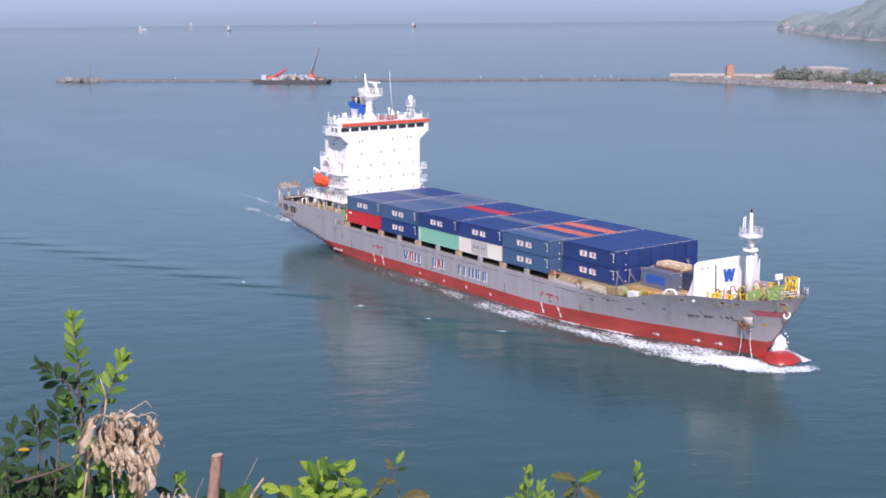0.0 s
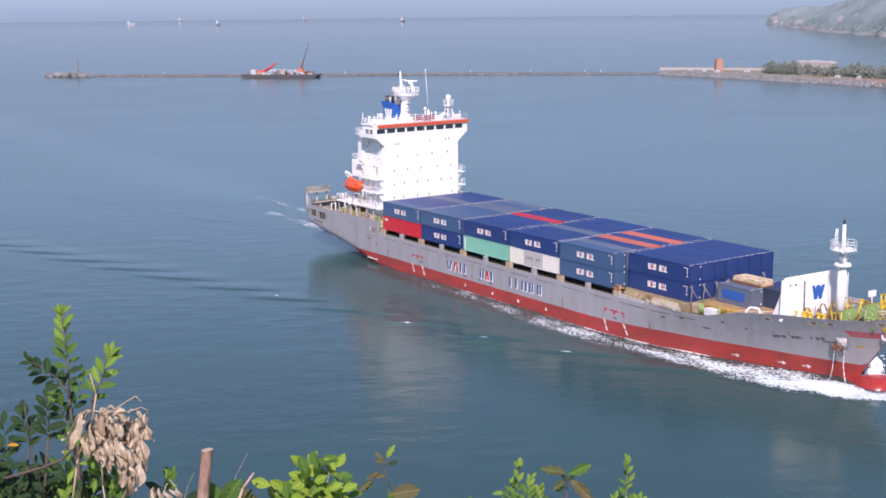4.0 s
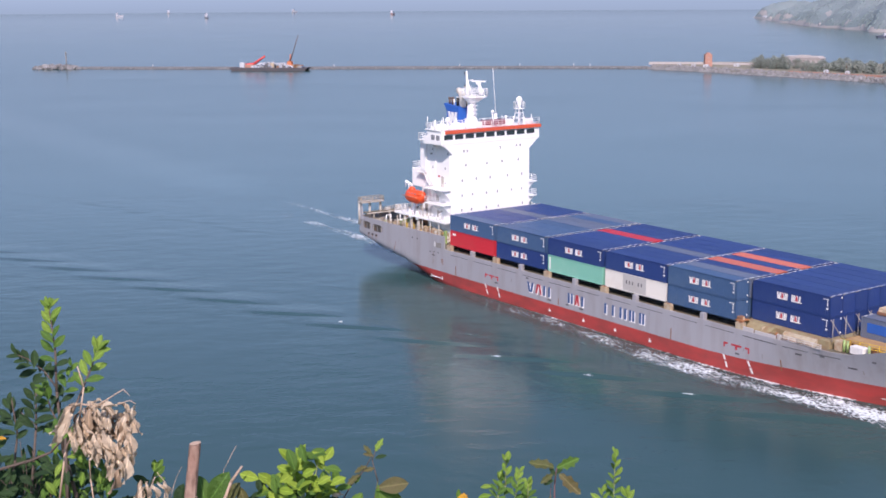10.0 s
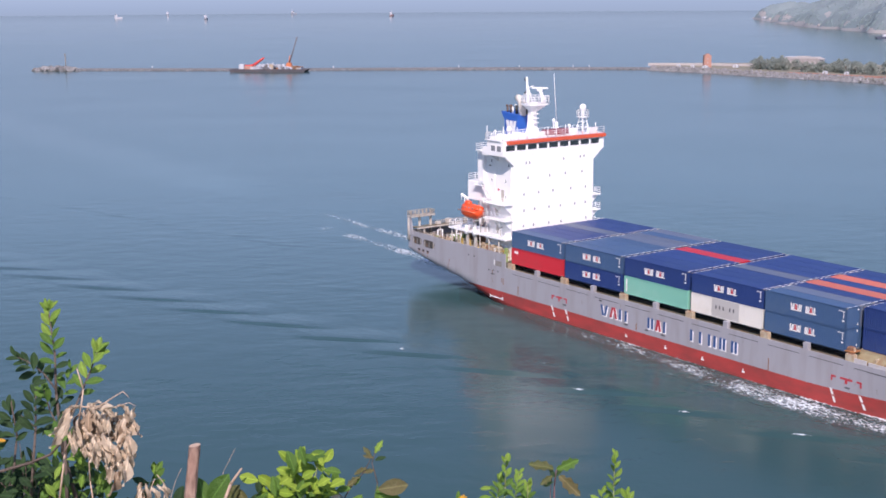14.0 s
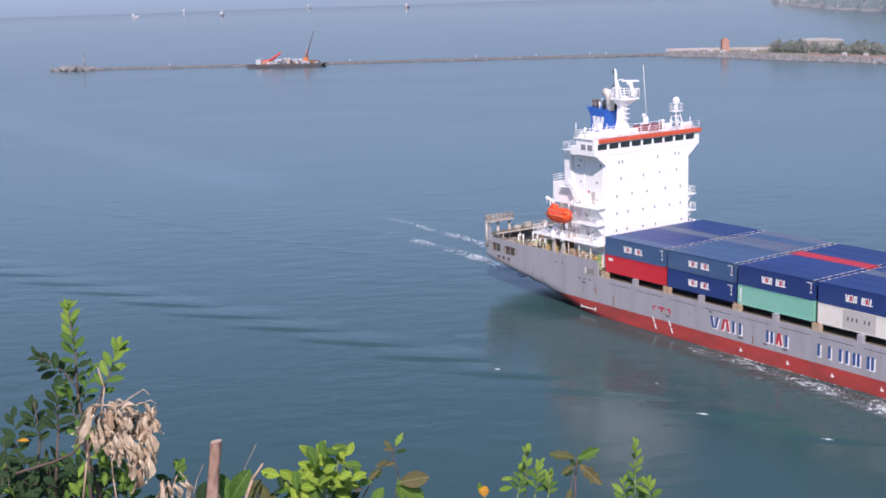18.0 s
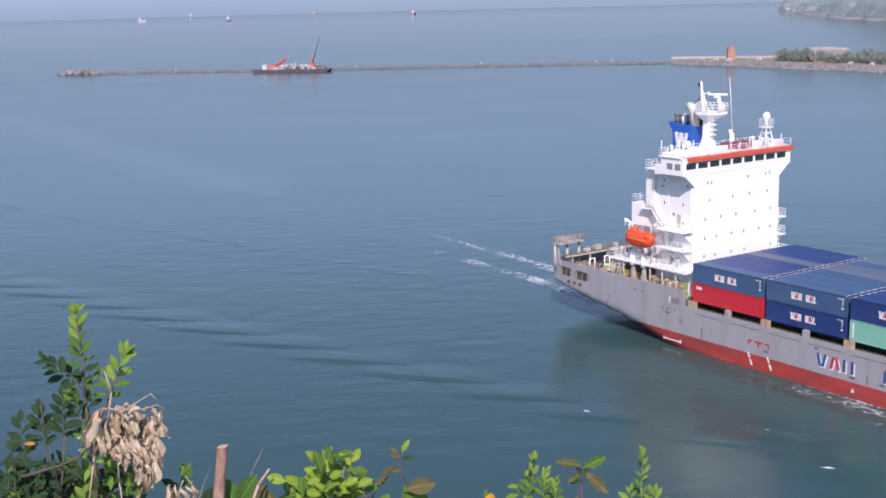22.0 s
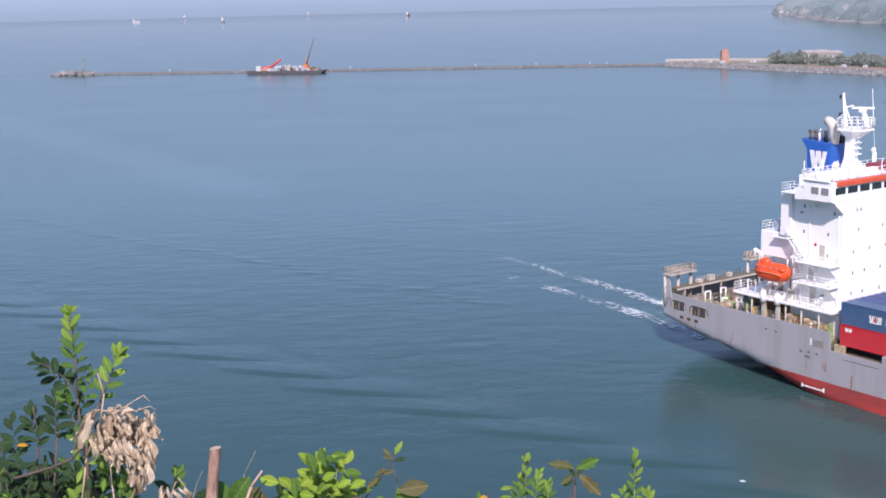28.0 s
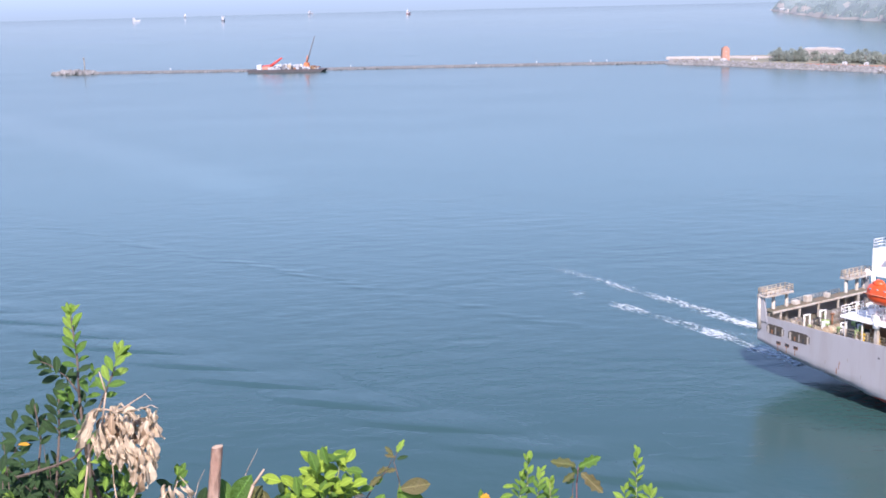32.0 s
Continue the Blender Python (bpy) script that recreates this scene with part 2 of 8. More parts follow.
# ---- mesh helpers ----
def part(name, bm, mat, parent, label=""):
    """Links a bmesh as one mesh object under a thing or a part."""
    me = bpy.data.meshes.new(name)
    bmesh.ops.recalc_face_normals(bm, faces=bm.faces)
    bm.to_mesh(me)
    bm.free()
    for mm in (mat if isinstance(mat, (list, tuple)) else [mat]):
        me.materials.append(mm)
    ob = new(name, me)
    ob.parent = parent
    if label:
        tagged(ob, label)
    return ob


def thing(name, label, category, group="", kind=""):
    return tagged(new(name), label, category, group, kind)


def box(bm, x0, x1, y0, y1, z0, z1, mat=0):
    v = [bm.verts.new((x, y, z)) for x in (x0, x1) for y in (y0, y1) for z in (z0, z1)]
    for q in ((0, 1, 3, 2), (4, 6, 7, 5), (0, 4, 5, 1), (2, 3, 7, 6), (0, 2, 6, 4), (1, 5, 7, 3)):
        bm.faces.new([v[i] for i in q]).material_index = mat
    return v


def prism(bm, outline, axis, a, b, mat=0):
    """A solid from a 2D outline swept from a to b along an axis: for y the outline is (x, z), for x (y, z), for z (x, y)."""
    def put(p, s):
        return {"y": (p[0], s, p[1]), "x": (s, p[0], p[1]), "z": (p[0], p[1], s)}[axis]
    lo = [bm.verts.new(put(p, a)) for p in outline]
    hi = [bm.verts.new(put(p, b)) for p in outline]
    fs = [bm.faces.new(lo), bm.faces.new(hi[::-1])]
    n = len(outline)
    fs += [bm.faces.new((lo[i], lo[(i + 1) % n], hi[(i + 1) % n], hi[i])) for i in range(n)]
    for f in fs:
        f.material_index = mat


def rod(bm, p0, p1, r0, r1=None, sides=8, mat=0, smooth=True):
    """A tapered round bar between two points."""
    p0, p1 = Vector(p0), Vector(p1)
    r1 = r0 if r1 is None else r1
    d = (p1 - p0).normalized()
    u = d.orthogonal().normalized()
    w = d.cross(u)
    ring = []
    for p, r in ((p0, r0), (p1, r1)):
        ring.append([bm.verts.new(p + r * (math.cos(2 * math.pi * k / sides) * u + math.sin(2 * math.pi * k / sides) * w)) for k in range(sides)])
    for k in range(sides):
        f = bm.faces.new((ring[0][k], ring[0][(k + 1) % sides], ring[1][(k + 1) % sides], ring[1][k]))
        f.smooth, f.material_index = smooth, mat
    bm.faces.new(ring[0][::-1]).material_index = mat
    bm.faces.new(ring[1]).material_index = mat


def ball(bm, c, rx, ry, rz, seg=12, rings=8, mat=0):
    c = Vector(c)
    rows = []
    for i in range(1, rings):
        a = math.pi * i / rings
        rows.append([bm.verts.new(c + Vector((rx * math.sin(a) * math.cos(2 * math.pi * k / seg), ry * math.sin(a) * math.sin(2 * math.pi * k / seg), rz * math.cos(a)))) for k in range(seg)])
    top, bot = bm.verts.new(c + Vector((0, 0, rz))), bm.verts.new(c - Vector((0, 0, rz)))
    fs = []
    for i in range(rings - 2):
        fs += [bm.faces.new((rows[i][k], rows[i + 1][k], rows[i + 1][(k + 1) % seg], rows[i][(k + 1) % seg])) for k in range(seg)]
    fs += [bm.faces.new((top, rows[0][k], rows[0][(k + 1) % seg])) for k in range(seg)]
    fs += [bm.faces.new((bot, rows[-1][(k + 1) % seg], rows[-1][k])) for k in range(seg)]
    for f in fs:
        f.smooth, f.material_index = True, mat


def tube(bm, pts, radii, sides=12, mat=0):
    """A smooth round pipe along a bent line."""
    pts = [Vector(p) for p in pts]
    rings, u = [], None
    for k, p in enumerate(pts):
        d = (pts[min(k + 1, len(pts) - 1)] - pts[max(k - 1, 0)]).normalized()
        u = (u - d * u.dot(d)).normalized() if u else d.orthogonal().normalized()
        w = d.cross(u)
        r = radii[k] if isinstance(radii, (list, tuple)) else radii
        rings.append([bm.verts.new(p + r * (math.cos(2 * math.pi * j / sides) * u + math.sin(2 * math.pi * j / sides) * w)) for j in range(sides)])
    for a, b in zip(rings, rings[1:]):
        for j in range(sides):
            f = bm.faces.new((a[j], a[(j + 1) % sides], b[(j + 1) % sides], b[j]))
            f.smooth, f.material_index = True, mat
    bm.faces.new(rings[0][::-1]), bm.faces.new(rings[-1])


def rail(bm, pts, height=1.05, gap=1.5, r=0.035, bars=3):
    """A guard rail along a line of points: stanchions and horizontal bars."""
    for a, b in zip(pts, pts[1:]):
        a, b = Vector(a), Vector(b)
        n = max(1, round((b - a).length / gap))
        for k in range(n + 1):
            p = a.lerp(b, k / n)
            rod(bm, p, p + Vector((0, 0, height)), r, sides=5)
        for k in range(1, bars + 1):
            up = Vector((0, 0, height * k / bars))
            rod(bm, a + up, b + up, r * 0.8, sides=5)


aboard = []   # what rides with the ship: (thing, its pose in the ship's space)


def on_ship(ob, m=Matrix()):
    aboard.append((ob, m))
    return ob


# ---- sea ----
def sea():
    bm = bmesh.new()
    xs = [-4800, -2400, -900, -300, -100, 0, 100, 300, 900, 2400, 4800]
    ys = [-400, -100, 20, 100, 200, 300, 500, 900, 1800, 4850]
    grid = [[bm.verts.new((x, y, 0)) for x in xs] for y in ys]
    for j in range(len(ys) - 1):
        for i in range(len(xs) - 1):
            bm.faces.new((grid[j][i], grid[j][i + 1], grid[j + 1][i + 1], grid[j + 1][i]))
    ob = part("water", bm, WATER, None)
    tagged(ob, "calm teal-blue harbour water with fine wind ripples", "sea", kind="structure")


sea()


# ---- ship ----
BEAM = 10.4


def span(x, table):
    """Linear reading of a table of (x, value)."""
    return float(np.interp(x, [a for a, _ in table], [b for _, b in table]))


KEEL = ((-30, 3.5), (-27, 2.8), (-24, 2.3), (-20, 1.75), (-16, 1.2), (-12, 0.55), (-6.5, -0.8), (0, -2.3), (6, -4.0), (105, -4.0))
PAINT_LINE = ((-30, 2.0), (58, 2.0), (73, 2.5), (88, 2.5), (99, 2.1), (105, 2.1))
SHEER = ((-30, 8.0), (-1.0, 8.2), (-0.98, 6.0), (79.5, 6.0), (83, 6.9), (86, 7.75), (92, 8.4), (97, 8.55), (101.5, 8.8), (104.9, 9.6))
DECK_Z = ((-30, 6.4), (-1.0, 6.9), (-0.98, 5.85), (79.5, 5.85), (85, 6.4), (92, 7.2), (104.9, 7.9))


def half_width(x, z):
    """Half the hull's breadth at a place along it and a height."""
    w = BEAM
    if x < 8:
        rise = (z - span(x, KEEL)) / 1.4
        w *= max(0.0, min(1.0, rise)) ** 0.35
        if x < -14:
            w *= 1 - 0.05 * ((-14 - x) / 15) ** 2
    if x > 55:
        up = max(0.0, min(1.15, z / 8.6))
        flare = up ** 1.6
        stem = 98.3 + 0.72 * max(z, 0) + 0.2 * min(z, 0)
        start = 62 + 13 * flare
        power = 1.6 + 0.55 * flare
        u = max(0.0, min(1.0, (x - start) / (stem - start)))
        w *= max(0.0, 1 - u ** power) ** (1.0 - 0.26 * flare)
    return w


def hull(ship):
    bm = bmesh.new()
    xs = [-29.3, -27, -24, -20, -16, -12, -8, -4, -1.0, -0.98, 2, 6, 9, 20, 35, 50, 58]
    xs += [60 + 2 * k for k in range(17)] + [93.2, 94.4, 95.6, 96.8, 98, 99, 100, 101, 102, 103, 103.8, 104.4, 104.8, 105.05, 105.17]
    rings = []
    for x in xs:
        zb, zt, zd = span(x, KEEL), span(x, SHEER), span(x, DECK_Z)
        if x > 98.3:
            zb = (x - 98.3) / 0.72 - 0.01
        zd = max(zd, min(zb + 0.3, zt - 0.05))
        zr = max(span(x, PAINT_LINE), zb + 0.01)
        zs = [zb + (zr - zb) * k for k in (0, 0.08, 0.2, 0.45, 0.7, 0.85, 1)] + [zr + (zt - zr) * k for k in (0.04, 0.1, 0.2, 0.3, 0.4, 0.5, 0.6, 0.68, 0.76, 0.84, 0.92, 1)]
        half = [(half_width(x, z), z) for z in zs]
        wt = max(half[-1][0] - 0.2, 0.0)
        wd = max(min(wt, half_width(x, zd) - 0.2), 0.0)
        half += [(wt, zt), (wd, zd), (0.0, zd)]
        rings.append([[bm.verts.new((x, s * w, z)) for w, z in half] for s in (-1, 1)])
    for a, b in zip(rings, rings[1:]):
        for s in (0, 1):
            for k in range(len(a[0]) - 1):
                f = bm.faces.new((a[s][k], b[s][k], b[s][k + 1], a[s][k + 1]))
                f.material_index = 1 if k < 6 else (2 if k == len(a[0]) - 2 else 0)
                f.smooth = k < 18
    for k in range(len(rings[0][0]) - 1):
        f = bm.faces.new((rings[0][0][k], rings[0][0][k + 1], rings[0][1][k + 1], rings[0][1][k]))
        f.material_index = 0
    bmesh.ops.remove_doubles(bm, verts=bm.verts, dist=0.0005)
    for e in bm.edges:
        if len({f.smooth for f in e.link_faces}) > 1:
            e.smooth = False
    return part("hull", bm, [HULL_GREY, HULL_RED, DECK], ship, "grey topsides over a red underwater hull, scuffed and stained")


def bulb(ship):
    bm = bmesh.new()
    rings = []
    for k in range(25):
        u = k / 24
        x = 90 + 14.2 * u
        blunt = max(0.0, 1 - max(0.0, (x - 100.4) / 3.8) ** 3.0) ** 0.5
        neck = 0.55 + 0.45 * max(0.0, min(1.0, (x - 97.2) / 3.6)) ** 1.3
        ry, rz = 3.0 * blunt * neck + 0.02, 2.0 * blunt * neck + 0.02
        zc = -0.95 + 0.25 * max(0.0, min(1.0, (x - 97) / 5))
        rings.append([bm.verts.new((x, ry * math.cos(a), zc + rz * math.sin(a))) for a in [2 * math.pi * j / 20 for j in range(20)]])
    for a, b in zip(rings, rings[1:]):
        for j in range(20):
            bm.faces.new((a[j], a[(j + 1) % 20], b[(j + 1) % 20], b[j])).smooth = True
    bm.faces.new(rings[0])
    bm.faces.new(rings[-1][::-1])
    return part("bulbous_bow", bm, WET_RED, ship, "red rounded bulb at the foot of the stem")


ship = thing("container_ship", "grey and red feeder container ship under way, loaded with blue containers", "ship")
on_ship(ship)
hull_ob = hull(ship)
bulb(ship)


# ---- containers ----
LONG, WIDE, HIGH = 12.19, 2.45, 2.59


def as_mesh(name, bm, *mats):
    me = bpy.data.meshes.new(name)
    bmesh.ops.recalc_face_normals(bm, faces=bm.faces)
    bm.to_mesh(me)
    bm.free()
    for m in mats:
        me.materials.append(m)
    return me


def rib_line(n, lo, hi, depth):
    """Points (along, inset) of a corrugated sheet with n ribs."""
    out, w = [], (hi - lo) / n
    for k in range(n):
        a = lo + k * w
        out += [(a, 0.0), (a + 0.34 * w, 0.0), (a + 0.5 * w, depth), (a + 0.84 * w, depth)]
    return out + [(hi, 0.0)]


def body_mesh(key, length):
    """Ribbed side, end and roof sheets joined into one closed box."""
    bm = bmesh.new()
    e, top, low = 0.05, HIGH - 0.014, 0.1
    sx = rib_line(round(length / 0.3), e, length - e, 0.04)
    sy = rib_line(8, -WIDE / 2 + e, WIDE / 2 - e, 0.04)
    loop = [(x, -WIDE / 2 + 0.03 + d) for x, d in sx] + [(length - 0.03 - d, y) for y, d in sy[1:-1]]
    loop += [(x, WIDE / 2 - 0.03 - d) for x, d in reversed(sx)] + [(0.03 + d, y) for y, d in reversed(sy[1:-1])]
    n = len(loop)
    ring = [[bm.verts.new((x, y, z)) for x, y in loop] for z in (low, top)]
    for k in range(n):
        bm.faces.new((ring[0][k], ring[0][(k + 1) % n], ring[1][(k + 1) % n], ring[1][k]))
    m = len(sx)
    far = 2 * m + len(sy) - 3
    prev = None
    for k, (x, d) in enumerate(sx):
        cur = (ring[1][k], bm.verts.new((x, -WIDE / 2 + 0.12, top - d * 0.3)), bm.verts.new((x, WIDE / 2 - 0.12, top - d * 0.3)), ring[1][far - k])
        if prev:
            for j in range(3):
                bm.faces.new((prev[j], cur[j], cur[j + 1], prev[j + 1]))
        prev = cur
    return as_mesh("body", bm, BOX_PAINT[key])


def frame_mesh(key, length):
    """Corner posts and rails of a container."""
    bm = bmesh.new()
    for x in (0.0, length - 0.16):
        for y in (-WIDE / 2, WIDE / 2 - 0.16):
            box(bm, x, x + 0.16, y, y + 0.16, 0.1, HIGH - 0.1)
    for y in (-WIDE / 2, WIDE / 2 - 0.1):
        box(bm, 0.1, length - 0.1, y, y + 0.1, 0.0, 0.16)
        box(bm, 0.1, length - 0.1, y, y + 0.1, HIGH - 0.1, HIGH)
    for x in (0.0, length - 0.1):
        for z0, z1 in ((0.0, 0.16), (HIGH - 0.12, HIGH)):
            box(bm, x, x + 0.1, -WIDE / 2 + 0.1, WIDE / 2 - 0.1, z0, z1)
    return as_mesh("frame", bm, BOX_PAINT[key])


def casting_mesh():
    bm = bmesh.new()
    box(bm, -0.09, 0.09, -0.085, 0.085, 0, 0.122)
    box(bm, -0.04, 0.04, -0.09, 0.09, 0.03, 0.09)
    return as_mesh("corner_casting", bm, STEEL)


def dash_mesh():
    """A slanted pale warning dash on the roof's end rail."""
    bm = bmesh.new()
    prism(bm, [(-0.075, -0.36), (0.075, -0.28), (0.075, 0.36), (-0.075, 0.28)], "z", 0, 0.012)
    return as_mesh("roof_dash", bm, PAINT_WHITE)


def word_mesh(tones):
    """One word of the owner's mark, drawn as plain leaning white bars on a thin line."""
    bm = bmesh.new()
    x = 0.0
    for tone in tones:
        leans = {"splay": ((0.07, -0.10), (0.25, 0.10)), "posts": ((0.0, 0.04), (0.27, 0.04)), "post": ((0.04, 0.04),), "gap": ()}[tone]
        for a, lean in leans:
            prism(bm, [(x + a, 0.06), (x + a + 0.2, 0.06), (x + a + 0.2 + lean, 0.82), (x + a + lean, 0.82)], "y", -0.008, 0.03)
        x += 0.57
    prism(bm, [(0.0, -0.04), (x - 0.1, -0.04), (x - 0.1, 0.09), (0.0, 0.09)], "y", -0.006, 0.03)
    return as_mesh("owner_mark", bm, PAINT_WHITE)


def wedge_mesh():
    bm = bmesh.new()
    prism(bm, [(0.0, 0.08), (0.54, 0.08), (0.44, 0.84), (0.1, 0.84)], "y", -0.006, 0.03, 0)
    prism(bm, [(0.05, 0.12), (0.49, 0.12), (0.36, 0.79), (0.18, 0.79)], "y", -0.012, 0.02, 1)
    return as_mesh("red_wedge", bm, PAINT_WHITE, PAINT_RED)


def number_mesh(length):
    """Small painted number rows near the door end, as plain bars joined by a thin backing line."""
    bm = bmesh.new()
    for a, b, z, zz in ((-1.2, -0.35, 2.12, 2.2), (-0.55, -0.47, 1.3, 2.13), (-0.66, -0.38, 0.9, 1.1)):
        box(bm, a, b, -0.008, 0.03, z, zz)
    return as_mesh("number_panel", bm, PAINT_WHITE)


def tag_mesh():
    """A small white tag on the end frame."""
    bm = bmesh.new()
    box(bm, -0.03, 0.012, -0.09, 0.09, -0.1, 0.1)
    return as_mesh("corner_tag", bm, PAINT_WHITE)


SHARED = {}


CASTING, DASH, TAG = casting_mesh(), dash_mesh(), tag_mesh()
MARK_WORDS = (word_mesh(("splay", "gap", "posts")), word_mesh(("posts", "gap", "post")))
WEDGE = wedge_mesh()


def at(ob, x, y, z, rx=0, ry=0, rz=0):
    ob.matrix_basis = pose(x, y, z, rx, ry, rz)
    return ob


def container(key, length=LONG, marked=True, label="", group="containers on deck", top=True, doors=False, front=False):
    if (key, length) not in SHARED:
        SHARED[key, length] = (body_mesh(key, length), frame_mesh(key, length))
    if length not in SHARED:
        SHARED[length] = number_mesh(length)
    ob = thing("shipping_container", label, "container", group)
    for nm, me in zip(("body", "frame"), SHARED[key, length]):
        new(nm, me).parent = ob
    for x in (0.08, length - 0.08):
        for y in (-WIDE / 2 + 0.075, WIDE / 2 - 0.075):
            for z in (HIGH - 0.117,) if top else (-0.004,):
                c = at(new("corner_casting", CASTING), x, y, z)
                c.parent = ob
    if top and key in ("blue", "faded", "grey"):
        for x in (0.16, length - 0.16):
            for y in (-0.62, 0.58):
                at(new("roof_dash", DASH), x, y, HIGH).parent = ob
    if marked:
        y = -WIDE / 2
        for word, x in zip(MARK_WORDS, (length * 0.485 - 1.95, length * 0.485 + 0.28)):
            at(new("owner_mark", word), x, y, 0.9).parent = ob
            at(new("red_wedge", WEDGE), x + 0.55, y - 0.003, 0.9).parent = ob
        at(new("number_panel", SHARED[length]), length, y, 0).parent = ob
    if doors:
        at(new("corner_tag", TAG), length, 0.86, 0.42).parent = ob
        at(new("corner_tag", TAG), length, 0.86, 2.2).parent = ob
    return ob


WORDS = {"blue": "deep blue ribbed steel freight container stacked on deck", "faded": "sun-faded light blue ribbed freight container stacked on deck",
         "grey": "dull grey-blue ribbed freight container stacked on deck", "red": "bright red ribbed freight container stacked on deck",
         "orange": "faded orange-red ribbed freight container stacked on deck", "mint": "mint green ribbed steel freight container stacked on deck",
         "white": "dirty white refrigerated freight container stacked on deck"}
BASE = 6.86
BAYS = (
    (0.0, 8, ("faded", "blue", "blue", "blue", "grey", "blue", "blue", "blue"), "red"),
    (12.75, 8, ("faded", "faded", "faded", "faded", "grey", "grey", "faded", "grey"), "blue"),
    (25.55, 8, ("blue", "blue", "blue", "blue", "red", "blue", "blue", "blue"), "mint"),
    (38.35, 8, ("blue", "blue", "blue", "grey", "blue", "blue", "blue", "blue"), "white"),
    (50.8, 8, ("faded", "grey", "blue", "orange", "blue", "orange", "blue", "blue"), "faded"),
    (63.5, 7, ("blue",) * 7, "blue"),
)
for x, rows, tops, low in BAYS:
    for r in range(rows):
        y = (r + (8 - rows) - 3.5) * 2.47
        for tier in (0, 1):
            key = tops[r] if tier else (low if r == 0 else ("blue", "faded")[(r + int(x)) % 2] if rows == 8 else "blue")
            ob = container(key, marked=key in ("blue", "faded", "grey") and r == 0, label=WORDS[key], top=tier == 1, doors=r == 0 or (x == 50.8 and r == 1))
            if key == "white":
                for k in range(5):
                    bm = bmesh.new()
                    box(bm, 0, 0.22, -0.012, 0.02, 0, 0.5)
                    at(part("owner_mark", bm, PAINT_DARK, ob), 4.3 + 0.62 * k + (0.5 if k > 2 else 0), -WIDE / 2, 1.15)
                bm = bmesh.new()
                box(bm, 3.7, 8.3, -WIDE / 2 - 0.004, -WIDE / 2 + 0.03, 0.16, HIGH - 0.12)
                part("side_patch", bm, BOX_PAINT["grey_white"], ob, "greyer repainted patch")
            if key == "mint":
                bm = bmesh.new()
                box(bm, 0.35, 0.6, -WIDE / 2 - 0.006, -WIDE / 2 + 0.03, 0.35, 2.2)
                part("number_bars", bm, PAINT_WHITE, ob)
            if key == "red" and tier == 0:
                bm = bmesh.new()
                box(bm, 0.7, 1.1, -WIDE / 2 - 0.008, -WIDE / 2 + 0.03, 1.75, 2.15)
                box(bm, 1.2, 1.6, -WIDE / 2 - 0.008, -WIDE / 2 + 0.03, 1.75, 2.15)
                part("number_bars", bm, PAINT_WHITE, ob)
            on_ship(ob, pose(x, y, BASE + tier * (HIGH + 0.01)))


# ---- superstructure ----
def slab(name, mat, parent, x0, x1, y0, y1, z0, z1, label=""):
    bm = bmesh.new()
    box(bm, x0, x1, y0, y1, z0, z1)
    return part(name, bm, mat, parent, label)


def soft_slab(name, mat, parent, x0, x1, y0, y1, z0, z1, r=0.06, label=""):
    """A box with rounded edges."""
    bm = bmesh.new()
    box(bm, x0, x1, y0, y1, z0, z1)
    bmesh.ops.bevel(bm, geom=bm.edges[:], offset=r, segments=2, affect="EDGES", profile=0.5)
    return part(name, bm, mat, parent, label)


def bar(name, mat, parent, p0, p1, r0, r1=None, sides=8, label=""):
    bm = bmesh.new()
    rod(bm, p0, p1, r0, r1, sides)
    return part(name, bm, mat, parent, label)


def guard(parent, pts, mat=None, height=1.05, gap=1.5, r=0.04, name="guard_rail"):
    bm = bmesh.new()
    rail(bm, pts, height, gap, r)
    return part(name, bm, mat or WHITE, parent)


def framed_window(wide, high, glass=None):
    """A window seen from +x: raised frame with a dark pane, sharing one mesh between repeats."""
    bm = bmesh.new()
    f = 0.05
    for y0, y1, z0, z1 in ((-wide / 2 - f, wide / 2 + f, -high / 2 - f, -high / 2), (-wide / 2 - f, wide / 2 + f, high / 2, high / 2 + f),
                           (-wide / 2 - f, -wide / 2, -high / 2, high / 2), (wide / 2, wide / 2 + f, -high / 2, high / 2)):
        box(bm, -0.02, 0.035, y0, y1, z0, z1, 0)
    box(bm, -0.02, 0.012, -wide / 2 - 0.01, wide / 2 + 0.01, -high / 2 - 0.01, high / 2 + 0.01, 1)
    return as_mesh("window", bm, WHITE, glass or GLASS)


PORTLIGHT = framed_window(0.28, 0.42, PORT_GLASS)
BRIDGE_PANE = framed_window(1.8, 0.82)
WING_PANE = framed_window(1.1, 0.85, PORT_GLASS)


